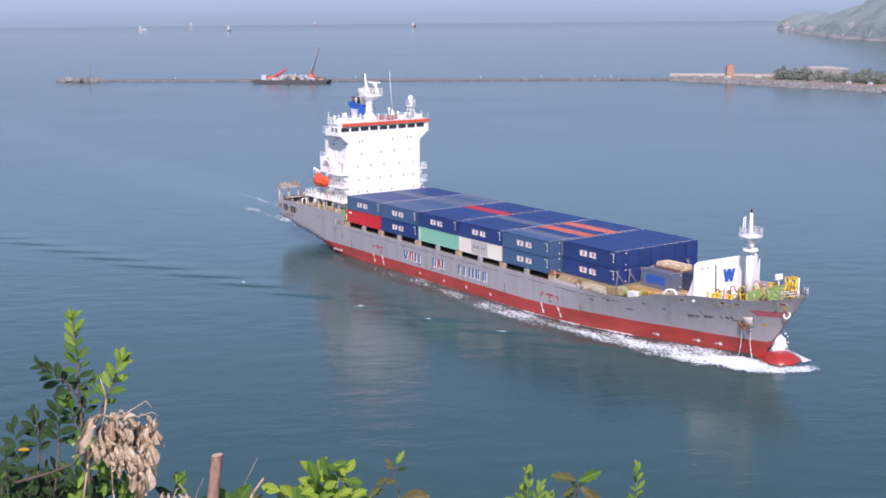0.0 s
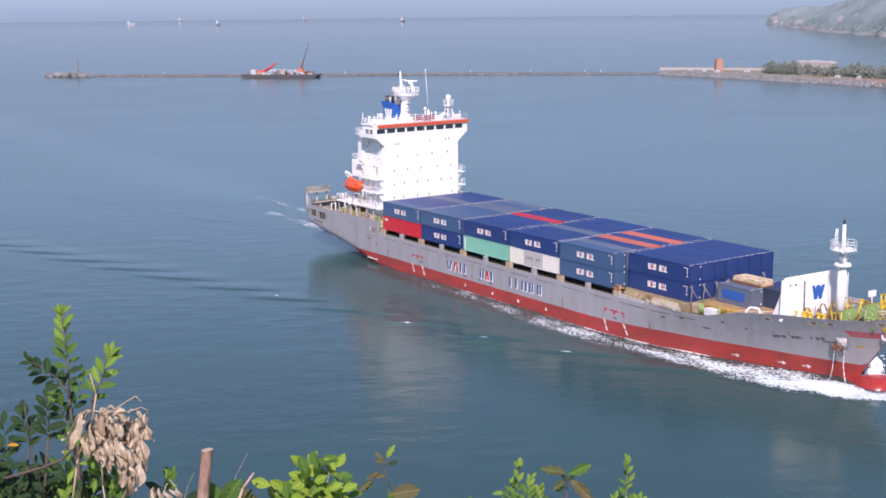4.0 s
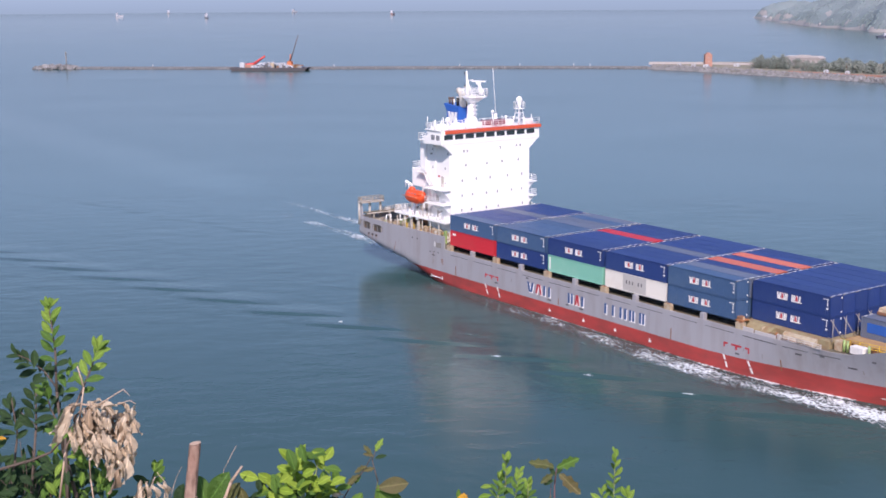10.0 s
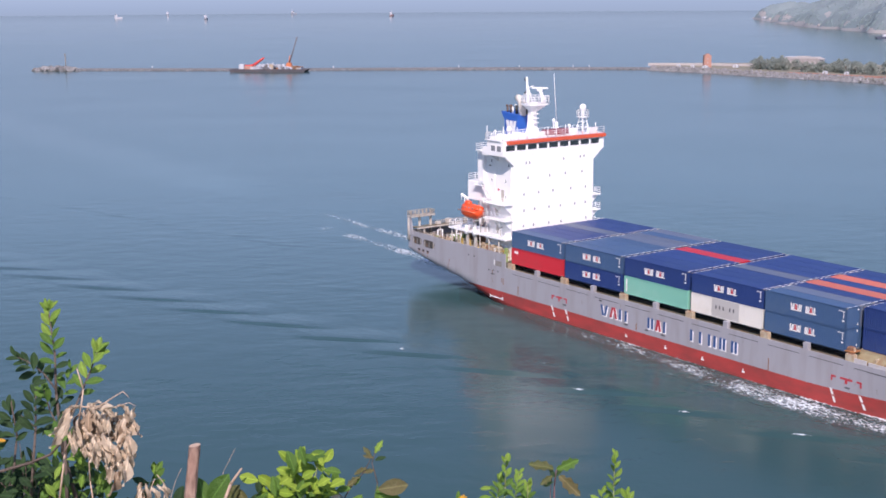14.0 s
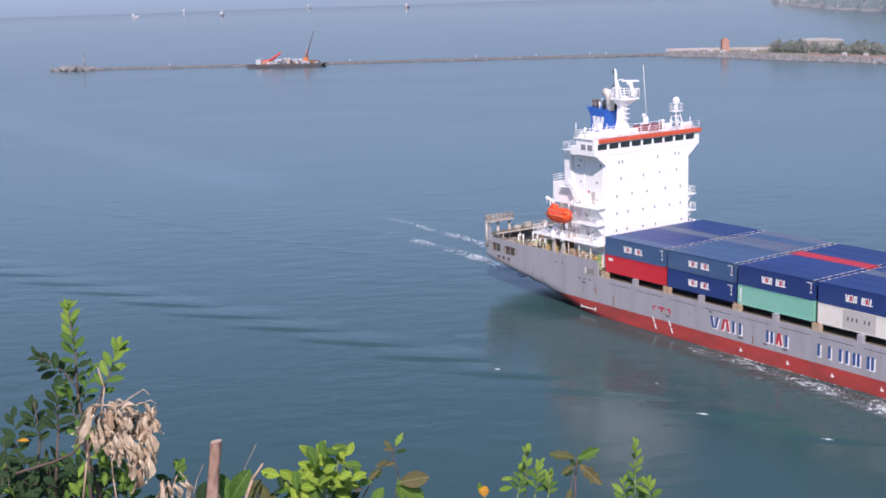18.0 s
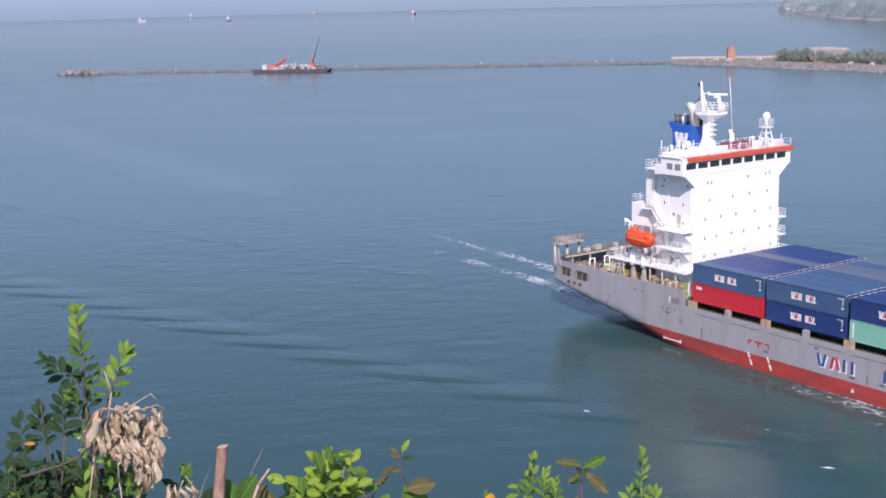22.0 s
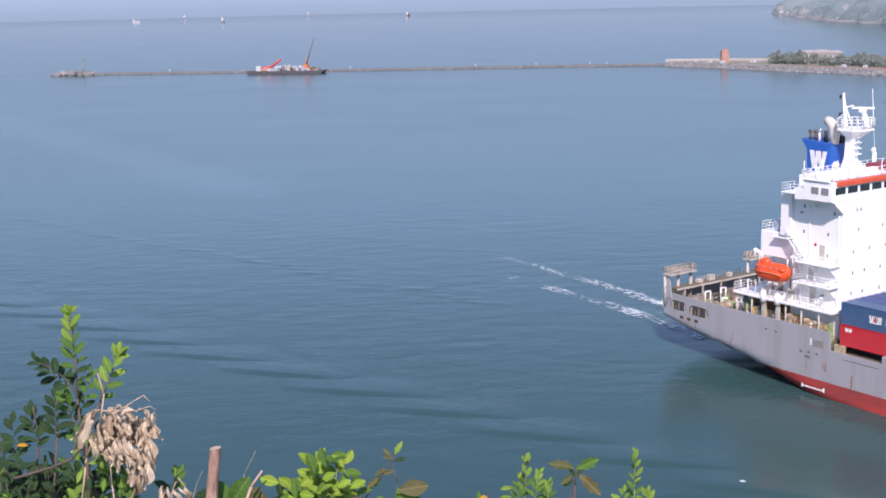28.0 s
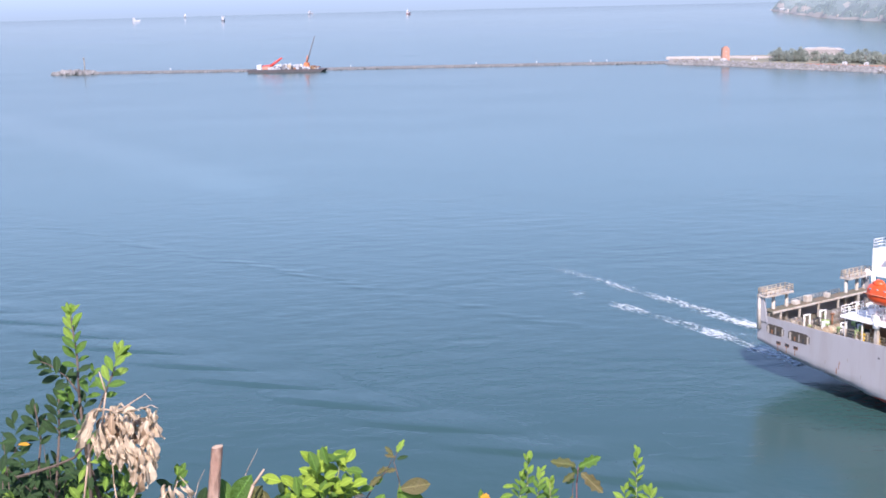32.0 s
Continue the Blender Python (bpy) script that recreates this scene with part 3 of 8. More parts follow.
def house():
    """The white accommodation block and bridge at the stern."""
    bm = bmesh.new()
    prism(bm, [(-8.8, 6.0), (-1.3, 6.0), (-1.3, 23.6), (-8.8, 23.6)], "y", -8.4, 8.4)
    bmesh.ops.bevel(bm, geom=[e for e in bm.edges if abs(e.verts[0].co.z - e.verts[1].co.z) > 5], offset=0.12, segments=2, affect="EDGES")
    block = part("accommodation_block", bm, WHITE, ship, "tall white deckhouse front with rows of small square windows")
    for y, z in ((-6.0, 22.4), (-5.3, 22.4), (1.8, 22.5), (5.4, 22.6), (6.2, 22.6), (-5.6, 20.0), (-1.1, 20.0), (2.2, 20.1), (5.8, 20.1), (-6.4, 17.4), (-3.4, 17.5),
                 (-0.4, 17.5), (3.4, 17.5), (6.6, 17.5), (-6.4, 14.8), (-4.2, 14.9), (-1.2, 14.9), (1.2, 14.9), (4.3, 14.9), (6.6, 14.9), (-6.5, 12.3), (-4.4, 12.3), (-1.2, 12.3), (1.4, 12.3), (6.8, 12.3)):
        at(new("window", PORTLIGHT), -1.3, y, z).parent = block
    for x, z in ((-2.6, 22.0), (-3.4, 19.4), (-3.4, 16.8), (-7.0, 22.4), (-7.0, 19.3)):
        at(new("window", PORTLIGHT), x, -8.4, z, 0, 0, -90).parent = block
    bm = bmesh.new()
    rod(bm, (-5.2, -8.42, 17.9), (-5.2, -8.48, 17.9), 0.19, sides=12)
    part("fire_locker", bm, PAINT_RED, block, "small round red fire sign on the white wall")
    for z in (20.95, 18.35):
        slab("deck_seam", WHITE, block, -1.32, -1.27, -8.3, 8.3, z, z + 0.06)
    # wheelhouse
    bm = bmesh.new()
    prism(bm, [(-10.6, 23.6), (10.6, 23.6), (10.6, 26.0), (-10.6, 26.0)], "x", -5.6, -1.3)
    bmesh.ops.bevel(bm, geom=bm.edges[:], offset=0.08, segments=2, affect="EDGES")
    bridge = part("wheelhouse", bm, WHITE, ship, "white wheelhouse with wings out to the ship's sides")
    for k in range(9):
        at(new("window", BRIDGE_PANE), -1.3, -9.2 + 2.215 * k, 24.92).parent = bridge
    for x in (-2.4, -3.85):
        at(new("window", WING_PANE), x, -10.6, 24.85, 0, 0, -90).parent = bridge
        at(new("window", WING_PANE), x, 10.6, 24.85, 0, 0, 90).parent = bridge
    soft_slab("roof_band", ORANGE_BAND, bridge, -1.7, -1.0, -9.9, 10.75, 25.5, 26.04, 0.03, "orange-red band along the roof edge")
    soft_slab("roof", WHITE, bridge, -5.9, -1.72, -10.8, 10.8, 26.0, 26.14, 0.03)
    for s in (-1, 1):
        bm = bmesh.new()
        prism(bm, [(s * 8.38, 22.0), (s * 10.3, 23.62), (s * 8.38, 23.62)], "x", -1.75, -1.32)
        part("wing_bracket", bm, WHITE, bridge, "sloping white bracket under the bridge wing")
        bm = bmesh.new()
        prism(bm, [(s * 8.38, 22.4), (s * 10.2, 23.62), (s * 8.38, 23.62)], "x", -5.4, -5.2)
        part("wing_bracket", bm, WHITE, bridge)
        y0, y1 = sorted((s * 7.6, s * 8.75))
        soft_slab("wing_trunk", WHITE, bridge, -10.4, -8.7, y0, y1, 18.4, 23.92, 0.06)
        soft_slab("wing_bulwark", WHITE, bridge, -6.9, -5.55, s * 9.9 - 0.6, s * 9.9 + 0.6, 23.5, 24.9)
        soft_slab("aft_platform", WHITE, bridge, -9.6, -5.7, s * 8.6 - 1.2, s * 8.6 + 1.2, 23.9, 24.05, 0.03)
        guard(bridge, [(-5.7, s * 9.7, 24.05), (-9.5, s * 9.7, 24.05), (-9.5, s * 7.5, 24.05)])
    guard(bridge, [(-1.4, 10.6, 26.1), (-1.4, -10.6, 26.1), (-5.8, -10.6, 26.1), (-5.8, 10.6, 26.1)], r=0.045)
    soft_slab("chart_house", WHITE, bridge, -8.8, -5.6, -7.5, 7.5, 23.6, 26.0)
    soft_slab("deck_locker", MAROON, bridge, -5.4, -3.9, 0.6, 5.6, 26.12, 26.95, 0.08, "dark red low deck locker")
    soft_slab("deck_locker", MAROON, bridge, -3.4, -2.6, 1.6, 3.2, 26.12, 26.8, 0.08, "dark red low deck locker")
    for x, y, h, r in ((-2.9, -8.2, 1.6, 0.42), (-2.4, 3.9, 1.5, 0.26), (-2.0, 5.3, 1.3, 0.2), (-5.0, 9.2, 1.5, 0.2), (-3.0, -3.6, 1.3, 0.22), (-4.6, -9.6, 1.3, 0.2), (-7.6, 5.0, 1.9, 0.3)):
        bm = bmesh.new()
        rod(bm, (x, y, 26.1), (x, y, 26.1 + h), 0.1, sides=8)
        ball(bm, (x, y, 26.1 + h), r, r, r * 1.1, 12, 8)
        part("deck_aerial", bm, WHITE, bridge)
    # thin whips, lamps and boxes crowd the forward rail
    for x, y, h in ((-1.6, -10.4, 1.9), (-5.7, -10.4, 2.1), (-3.6, -10.4, 1.6), (-1.9, -7.0, 1.5), (-1.7, -5.4, 1.9), (-1.7, -1.2, 1.7), (-1.7, 0.6, 1.4), (-1.8, 2.6, 1.9), (-1.7, 6.2, 1.6), (-2.0, 9.3, 1.7), (-5.6, -7.2, 1.8), (-5.6, -4.4, 1.6)):
        bar("signal_post", WHITE, bridge, (x, y, 26.1), (x, y, 26.1 + h), 0.07, 0.05, 6)
    for x, y, wx, wy, h in ((-2.6, -6.2, 0.5, 0.6, 0.9), (-3.8, -8.8, 0.7, 0.5, 0.8), (-2.3, -2.4, 0.4, 0.8, 0.9), (-2.5, 4.8, 0.5, 0.5, 1.0), (-4.4, -5.0, 0.9, 0.8, 0.7), (-2.2, 8.6, 0.5, 0.7, 0.9)):
        soft_slab("roof_box", WHITE, bridge, x - wx, x + wx, y - wy, y + wy, 26.12, 26.12 + h, 0.05)
    bm = bmesh.new()
    rod(bm, (-8.4, 6.3, 26.0), (-8.4, 6.3, 27.6), 0.3, 0.26, 10)
    rod(bm, (-8.4, 6.3, 27.6), (-9.0, 6.15, 35.6), 0.06, 0.035)
    part("whip_aerial", bm, WHITE, bridge, "tall thin white whip aerial")
    # satellite dome on its pylon
    pylon = bar("dome_pylon", WHITE, bridge, (-3.2, 7.5, 28.7), (-3.2, 7.5, 29.9), 0.25)
    bar("pylon_top", WHITE, pylon, (-3.2, 7.5, 28.7), (-3.2, 7.5, 28.85), 1.0, 1.0, 12)
    for a, b in ((-0.8, -0.8), (0.8, -0.8), (0.8, 0.8), (-0.8, 0.8)):
        bar("pylon_leg", WHITE, pylon, (-3.2 + a, 7.5 + b, 26.1), (-3.2 + a * 0.45, 7.5 + b * 0.45, 28.72), 0.09, 0.07)
    for z, q in ((26.9, 0.7), (27.8, 0.55)):
        for (a, b), (c, d) in (((-1, -1), (1, -1)), ((1, -1), (1, 1)), ((1, 1), (-1, 1)), ((-1, 1), (-1, -1))):
            bar("pylon_brace", WHITE, pylon, (-3.2 + a * q, 7.5 + b * q, z), (-3.2 + c * q, 7.5 + d * q, z + 0.4), 0.05, sides=6)
    bm = bmesh.new()
    ball(bm, (-3.2, 7.5, 30.3), 0.55, 0.55, 0.6, 14, 10)
    part("satellite_dome", bm, WHITE, bridge, "white satellite dome")
    guard(bridge, [(-3.2 + math.cos(a) * 1.0, 7.5 + math.sin(a) * 1.0, 28.85) for a in [k * math.pi / 4 for k in range(9)]], gap=0.8)


def radar_mast():
    def ring(z, x0, x1, w):
        return [(x0, -w, z), (x1, -w, z), (x1, w, z), (x0, w, z)]
    mast = bmesh.new()
    rows = [[mast.verts.new(p) for p in ring(*q)] for q in ((25.9, -8.1, -6.0, 0.85), (27.6, -7.8, -6.5, 0.6), (29.6, -7.75, -6.6, 0.52), (31.0, -7.7, -6.4, 0.55))]
    for a, b in zip(rows, rows[1:]):
        for k in range(4):
            mast.faces.new((a[k], a[(k + 1) % 4], b[(k + 1) % 4], b[k]))
    mast.faces.new(rows[0][::-1]), mast.faces.new(rows[-1])
    bmesh.ops.bevel(mast, geom=mast.edges[:], offset=0.12, segments=2, affect="EDGES")
    m = part("radar_mast", mast, WHITE, ship, "slim white radar mast with a railed platform")
    deck = [(-8.9, -0.6), (-8.2, -1.5), (-6.0, -1.5), (-5.1, -0.4), (-5.1, 1.7), (-6.1, 2.7), (-8.2, 2.3), (-8.9, 1.2)]
    bm = bmesh.new()
    prism(bm, deck, "z", 30.9, 31.12)
    part("platform", bm, WHITE, m)
    bm = bmesh.new()
    low = [bm.verts.new((-7.1 + (x + 7.1) * 0.35, y * 0.35, 29.9)) for x, y in deck]
    high = [bm.verts.new((-7.1 + (x + 7.1) * 0.9, y * 0.9, 30.9)) for x, y in deck]
    for k in range(8):
        bm.faces.new((low[k], low[(k + 1) % 8], high[(k + 1) % 8], high[k]))
    bm.faces.new(low[::-1]), bm.faces.new(high)
    part("platform_cone", bm, WHITE, m, "flared white plating under the platform")
    guard(m, [(x, y, 31.12) for x, y in deck + deck[:1]], gap=0.75, r=0.06, height=1.2)
    bar("topmast", WHITE, m, (-7.9, -0.2, 31), (-8.55, -0.05, 35.4), 0.3, 0.13)
    bar("topmast_stay", WHITE, m, (-7.0, 0.0, 31), (-8.2, -0.1, 34.0), 0.11, 0.07)
    bar("signal_yard", WHITE, m, (-8.3, -0.1, 33.6), (-7.5, 0.6, 33.9), 0.06)
    bar("signal_yard", WHITE, m, (-8.3, -0.9, 32.6), (-8.3, 0.9, 32.6), 0.05)
    for z in (32.5, 34.7):
        soft_slab("mast_light", BLACK, m, -9.1, -8.85, -0.15, 0.15, z, z + 0.45, 0.03)
        bar("light_arm", WHITE, m, (-8.95, 0, z + 0.2), (-8.3, -0.1, z + 0.2), 0.05)
    bm = bmesh.new()
    tube(bm, [(-6.1, 1.4, 31.1), (-6.0, 1.3, 31.9), (-6.15, 1.05, 32.7), (-6.3, 0.9, 33.2)], [0.42, 0.36, 0.28, 0.25], 12)
    box(bm, -6.65, -6.0, 0.55, 1.2, 33.1, 33.5)
    part("radar_pedestal", bm, WHITE, m, "curved white radar pedestal")
    bm = bmesh.new()
    prism(bm, [(-0.13, 33.5), (0.13, 33.5), (0.16, 33.75), (-0.16, 33.75)], "x", -1.35, 1.35)
    for v in bm.verts:
        v.co = Matrix.Rotation(radians(28), 3, "Z") @ v.co + Vector((-6.3, 0.9, 0))
    part("radar_scanner", bm, WHITE, m)
    # step brackets up the forward face
    for z in (27.9, 28.6, 29.3, 30.0):
        bm = bmesh.new()
        prism(bm, [(-6.55, z), (-5.85, z + 0.1), (-5.85, z + 0.22), (-6.55, z + 0.22)], "y", -0.35, 0.35)
        rod(bm, (-5.88, -0.3, z + 0.2), (-5.88, -0.3, z + 0.5), 0.07, sides=6)
        part("lamp_bracket", bm, WHITE, m)


SOOTY = material("sooty_brown_steel", (0.13, 0.085, 0.07), 0.8, second=(0.06, 0.05, 0.05), scale=2, amount=0.6)


def funnel():
    bm = bmesh.new()
    prism(bm, [(-12.75, 18.6), (-9.35, 18.6), (-9.35, 29.1), (-12.2, 29.3), (-14.0, 29.5), (-12.75, 28.2)], "y", -1.25, 2.6)
    bmesh.ops.bevel(bm, geom=bm.edges[:], offset=0.12, segments=2, affect="EDGES")
    f = part("funnel", bm, FUNNEL_BLUE, ship, "blue funnel casing with a white crown-shaped mark")
    bm = bmesh.new()
    prism(bm, [(-12.45, 28.15), (-11.75, 28.15), (-11.55, 27.0), (-11.45, 28.1), (-10.75, 28.1), (-10.6, 27.0), (-10.4, 28.1), (-9.75, 28.1), (-10.2, 25.9), (-10.85, 25.9), (-11.08, 26.9), (-11.3, 25.9), (-12.0, 25.9)], "y", -1.28, -1.2)
    part("funnel_mark", bm, PAINT_WHITE, f, "white three-pronged crown mark")
    bm = bmesh.new()
    tube(bm, [(-9.75, 0.0, 29.0), (-9.7, 0.0, 30.3), (-9.8, 0.0, 30.9), (-10.05, 0.0, 31.4), (-10.5, 0.0, 31.75), (-11.0, 0.0, 31.85)], [0.62, 0.62, 0.64, 0.64, 0.6, 0.56], 16)
    part("exhaust_duct", bm, material("sooty_cream_duct", (0.62, 0.58, 0.52), 0.6, second=(0.35, 0.3, 0.26), scale=0.8, amount=0.5), f, "thick cream exhaust duct bent aft")
    for k, (x, y) in enumerate(((-13.0, -0.5), (-12.6, 0.1), (-12.2, -0.5), (-12.4, 0.9))):
        bm = bmesh.new()
        rod(bm, (x, y, 29.3), (x, y, 30.25), 0.17, 0.17, 10)
        rod(bm, (x, y, 30.25), (x - 0.25, y, 30.5), 0.19, 0.19, 10)
        part("exhaust_pipe", bm, SOOTY if k < 3 else WHITE, f, "sooty brown exhaust pipe" if k < 3 else "pale exhaust pipe")
    bar("exhaust_pipe", BLACK, f, (-10.7, -0.4, 29.2), (-10.7, -0.4, 30.6), 0.24, sides=10)
    bar("exhaust_pipe", PAINT_WHITE, f, (-11.6, -0.5, 29.2), (-11.6, -0.5, 30.3), 0.13, sides=10)
    soft_slab("vent_box", BLACK, f, -9.9, -9.2, 0.7, 2.2, 29.1, 30.0, 0.05, "sooty black vent box")


def stair(parent, a, b, wide=0.8, steps=9, mat=None):
    """An inclined ladder with treads, strings and handrails between two landings."""
    a, b = Vector(a), Vector(b)
    bm = bmesh.new()
    for s in (-wide / 2, wide / 2):
        off = Vector((0, s, 0))
        rod(bm, a + off, b + off, 0.07, sides=6)
        rod(bm, a + off + Vector((0, 0, 0.95)), b + off + Vector((0, 0, 0.95)), 0.045, sides=6)
        for k in (0, 0.5, 1):
            p = a.lerp(b, k) + off
            rod(bm, p, p + Vector((0, 0, 0.95)), 0.04, sides=6)
    for k in range(1, steps):
        p = a.lerp(b, k / steps)
        box(bm, p.x - 0.14, p.x + 0.14, p.y - wide / 2, p.y + wide / 2, p.z - 0.02, p.z + 0.02)
    return part("stairway", bm, mat or WHITE, parent)


STERN_PALE = material("weathered_pale_grey_paint", (0.50, 0.48, 0.44), 0.65, second=(0.30, 0.21, 0.14), scale=1.0, amount=0.6)


def aft_decks():
    low = soft_slab("aft_deckhouse", WHITE, ship, -14.1, -8.78, -8.0, 8.0, 15.3, 18.5, 0.08, "white upper deckhouse behind the bridge tower")
    soft_slab("deckhouse_awning", WHITE, low, -11.6, -9.0, -8.9, -8.0, 18.0, 18.12, 0.02)
    guard(low, [(-8.9, -7.9, 18.5), (-14.0, -7.9, 18.5), (-14.0, 7.9, 18.5), (-8.9, 7.9, 18.5)], r=0.045)
    for x, y in ((-12.6, -6.6), (-11.0, -6.9), (-13.3, -4.2)):
        bm = bmesh.new()
        rod(bm, (x, y, 18.5), (x, y, 19.5), 0.22, 0.22, 10)
        rod(bm, (x, y, 19.5), (x, y, 19.7), 0.5, 0.4, 12)
        part("vent_cowl", bm, WHITE, low)
    stair(low, (-6.8, -8.8, 15.95), (-9.0, -8.8, 18.5))
    inner = soft_slab("engine_casing", WHITE, ship, -13.2, -8.78, -6.4, 6.4, 6.6, 15.3, 0.06, "recessed white casing below the upper deckhouse")
    for x, z in ((-12.0, 12.6), (-10.2, 12.6), (-12.0, 9.0), (-10.0, 9.0)):
        slab("door", STEEL, inner, x - 0.4, x + 0.4, -6.46, -6.38, z - 1.9, z, "grey steel door")
    for s in (-1, 1):
        # platforms beside the tower
        for z, x0 in ((15.95, -6.8), (13.4, -7.0)):
            p = soft_slab("side_platform", WHITE, ship, x0, -1.5, min(s * 8.38, s * 10.3), max(s * 8.38, s * 10.3), z - 0.18, z, 0.03, "white side gallery on brackets")
            guard(p, [(x0, s * 8.5, z), (x0, s * 10.2, z), (-1.6, s * 10.2, z), (-1.6, s * 8.5, z)], gap=1.2)
            for x in (-2.0, -5.0):
                bm = bmesh.new()
                prism(bm, [(s * 8.38, z - 1.7), (s * 10.1, z - 0.18), (s * 8.38, z - 0.18)], "x", x - 0.05, x + 0.05)
                part("bracket", bm, WHITE, p)
        # boat deck
        y0, y1 = sorted((s * 6.4, s * 10.45))
        d = soft_slab("boat_deck", WHITE, ship, -16.3, -0.9, y0, y1, 10.3, 10.62, 0.05, "white boat deck with a railed edge")
        guard(d, [(-1.0, s * 10.35, 10.62), (-16.2, s * 10.35, 10.62), (-16.2, s * 6.5, 10.62)], gap=1.2, r=0.045)
        for x in (-15.8, -13.4, -8.0, -5.6, -3.0):
            bar("deck_pillar", STERN_PALE, d, (x, s * 10.1, 6.6), (x, s * 10.1, 10.3), 0.1, label="pale rust-streaked pillar")
        for x in (-11.4, -9.2):
            bm = bmesh.new()
            box(bm, x - 0.22, x + 0.22, s * 10.1 - 0.2, s * 10.1 + 0.2, 6.6, 10.3, 0)
            part("davit_column", bm, STERN_PALE, d, "pale box column under the boat davit")
            bm = bmesh.new()
            rod(bm, (x, s * 10.25, 10.0), (x, s * 10.25, 11.2), 0.42, 0.36, 12)
            ball(bm, (x, s * 10.25, 11.2), 0.36, 0.36, 0.26)
            part("davit_foot", bm, WHITE, d, "rounded white davit foot")
        for x in (-13.3, -7.4):
            bm = bmesh.new()
            pts = [(x, s * 7.6, 10.6), (x, s * 7.9, 13.2), (x, s * 8.8, 15.6), (x, s * 9.9, 16.3)]
            tube(bm, pts, 0.22, 10)
            rod(bm, (x, s * 9.9, 16.3), (x, s * 9.9, 15.3), 0.06, 0.06, 6)
            box(bm, x - 0.5, x + 0.5, s * 7.6 - 0.5, s * 7.6 + 0.5, 10.6, 11.5)
            part("boat_davit", bm, WHITE, d, "curved white boat davit arm")
        guard(d, [(-2.2, s * 9.9, 7.9), (-15.8, s * 9.9, 7.9)], CREAM, 1.0, 1.6, 0.05)
        # added brown wall whose dark colour gives the shade under the deck
        y0, y1 = sorted((s * 6.5, s * 7.4))
        slab("recess_shade_wall", RUST, d, -15.6, -3.0, y0, y1, 6.6, 10.25, "added dark brown wall giving the shade under the boat deck")
        for x in (-14.9, -11.6, -8.4, -5.8):
            slab("recess_door", DARK, d, x - 0.45, x + 0.45, min(s * 7.38, s * 7.46), max(s * 7.38, s * 7.46), 6.7, 8.7)
        for x in (-13.8, -10.3, -6.6, -4.0):
            soft_slab("hose_box", (GREEN, PAINT_WHITE, PAINT_RED, GREEN)[int(-x) % 4], d, x - 0.3, x + 0.3, s * 9.4 - 0.2, s * 9.4 + 0.2, 6.6, 7.9, 0.04)
        rng = random.Random(5)
        for x in (-14.6, -12.4, -7.0, -4.6):
            z = 6.9
            soft_slab("deck_machinery", (CREAM, RUST, CREAM, STEEL)[int(x) % 4], d, x - 0.5, x + 0.6, s * 8.9 - 0.5, s * 8.9 + 0.5, z - 0.3, z + 0.9 + rng.random(), 0.1, "buff and rusty deck machinery")
        for x in (-5.2, -3.6, -7.8):
            bm = bmesh.new()
            rod(bm, (x, s * 9.5, 6.8), (x, s * 9.5, 8.6), 0.3, 0.3, 10)
            ball(bm, (x, s * 9.5, 8.7), 0.5, 0.5, 0.35)
            part("vent_head", bm, CREAM, d, "buff mushroom ventilator")
        gear = random.Random(61 + s)
        for k in range(18):
            x, y, h = gear.uniform(-15.6, -2.2), s * gear.uniform(7.0, 9.9), gear.uniform(0.5, 1.5)
            bm = bmesh.new()
            if k % 3 == 0:
                for q in (-0.35, 0.35):
                    rod(bm, (x + q, y, 10.62), (x + q, y, 11.3 + h), 0.07, 0.06, 7)
                rod(bm, (x - 0.4, y, 11.25 + h), (x + 0.4, y, 11.25 + h), 0.07, 0.07, 7)
            elif k % 3 == 1:
                box(bm, x - 0.3, x + 0.3, y - 0.2, y + 0.2, 10.62, 10.9 + h * 0.6)
            else:
                tube(bm, [(x, y, 10.62), (x, y, 11.2 + h * 0.5), (x + 0.2, y, 11.5 + h * 0.5), (x + 0.55, y, 11.45 + h * 0.5)], 0.1, 8)
            part("deck_fitting", bm, (WHITE, WHITE, STERN_PALE, WHITE, STEEL)[k % 5], d, ("white", "white", "pale weathered", "white", "grey")[k % 5] + " fitting on the boat deck")
    # pipes, doors and lamps on the tower's sides
    for s in (-1, 1):
        for x, z0, z1 in ((-8.5, 10.6, 23.4), (-6.2, 16.0, 23.5), (-1.9, 10.7, 22.2)):
            bar("wall_pipe", WHITE, ship, (x, s * 8.46, z0), (x, s * 8.46, z1), 0.07, sides=6, label="thin white pipe up the deckhouse side")
        for x, z in ((-5.7, 13.4), (-4.2, 15.95), (-5.4, 10.62)):
            y0, y1 = sorted((s * 8.38, s * 8.45))
            soft_slab("side_door", STERN_PALE, ship, x - 0.4, x + 0.4, y0, y1, z + 0.1, z + 2.0, 0.02, "pale grey steel side door")
        for x, z in ((-3.0, 15.5), (-7.3, 21.5), (-4.4, 12.9)):
            y0, y1 = sorted((s * 8.38, s * 8.7))
            soft_slab("wall_lamp", STEEL, ship, x - 0.14, x + 0.14, y0, y1, z, z + 0.22, 0.03)
    rng = random.Random(15)
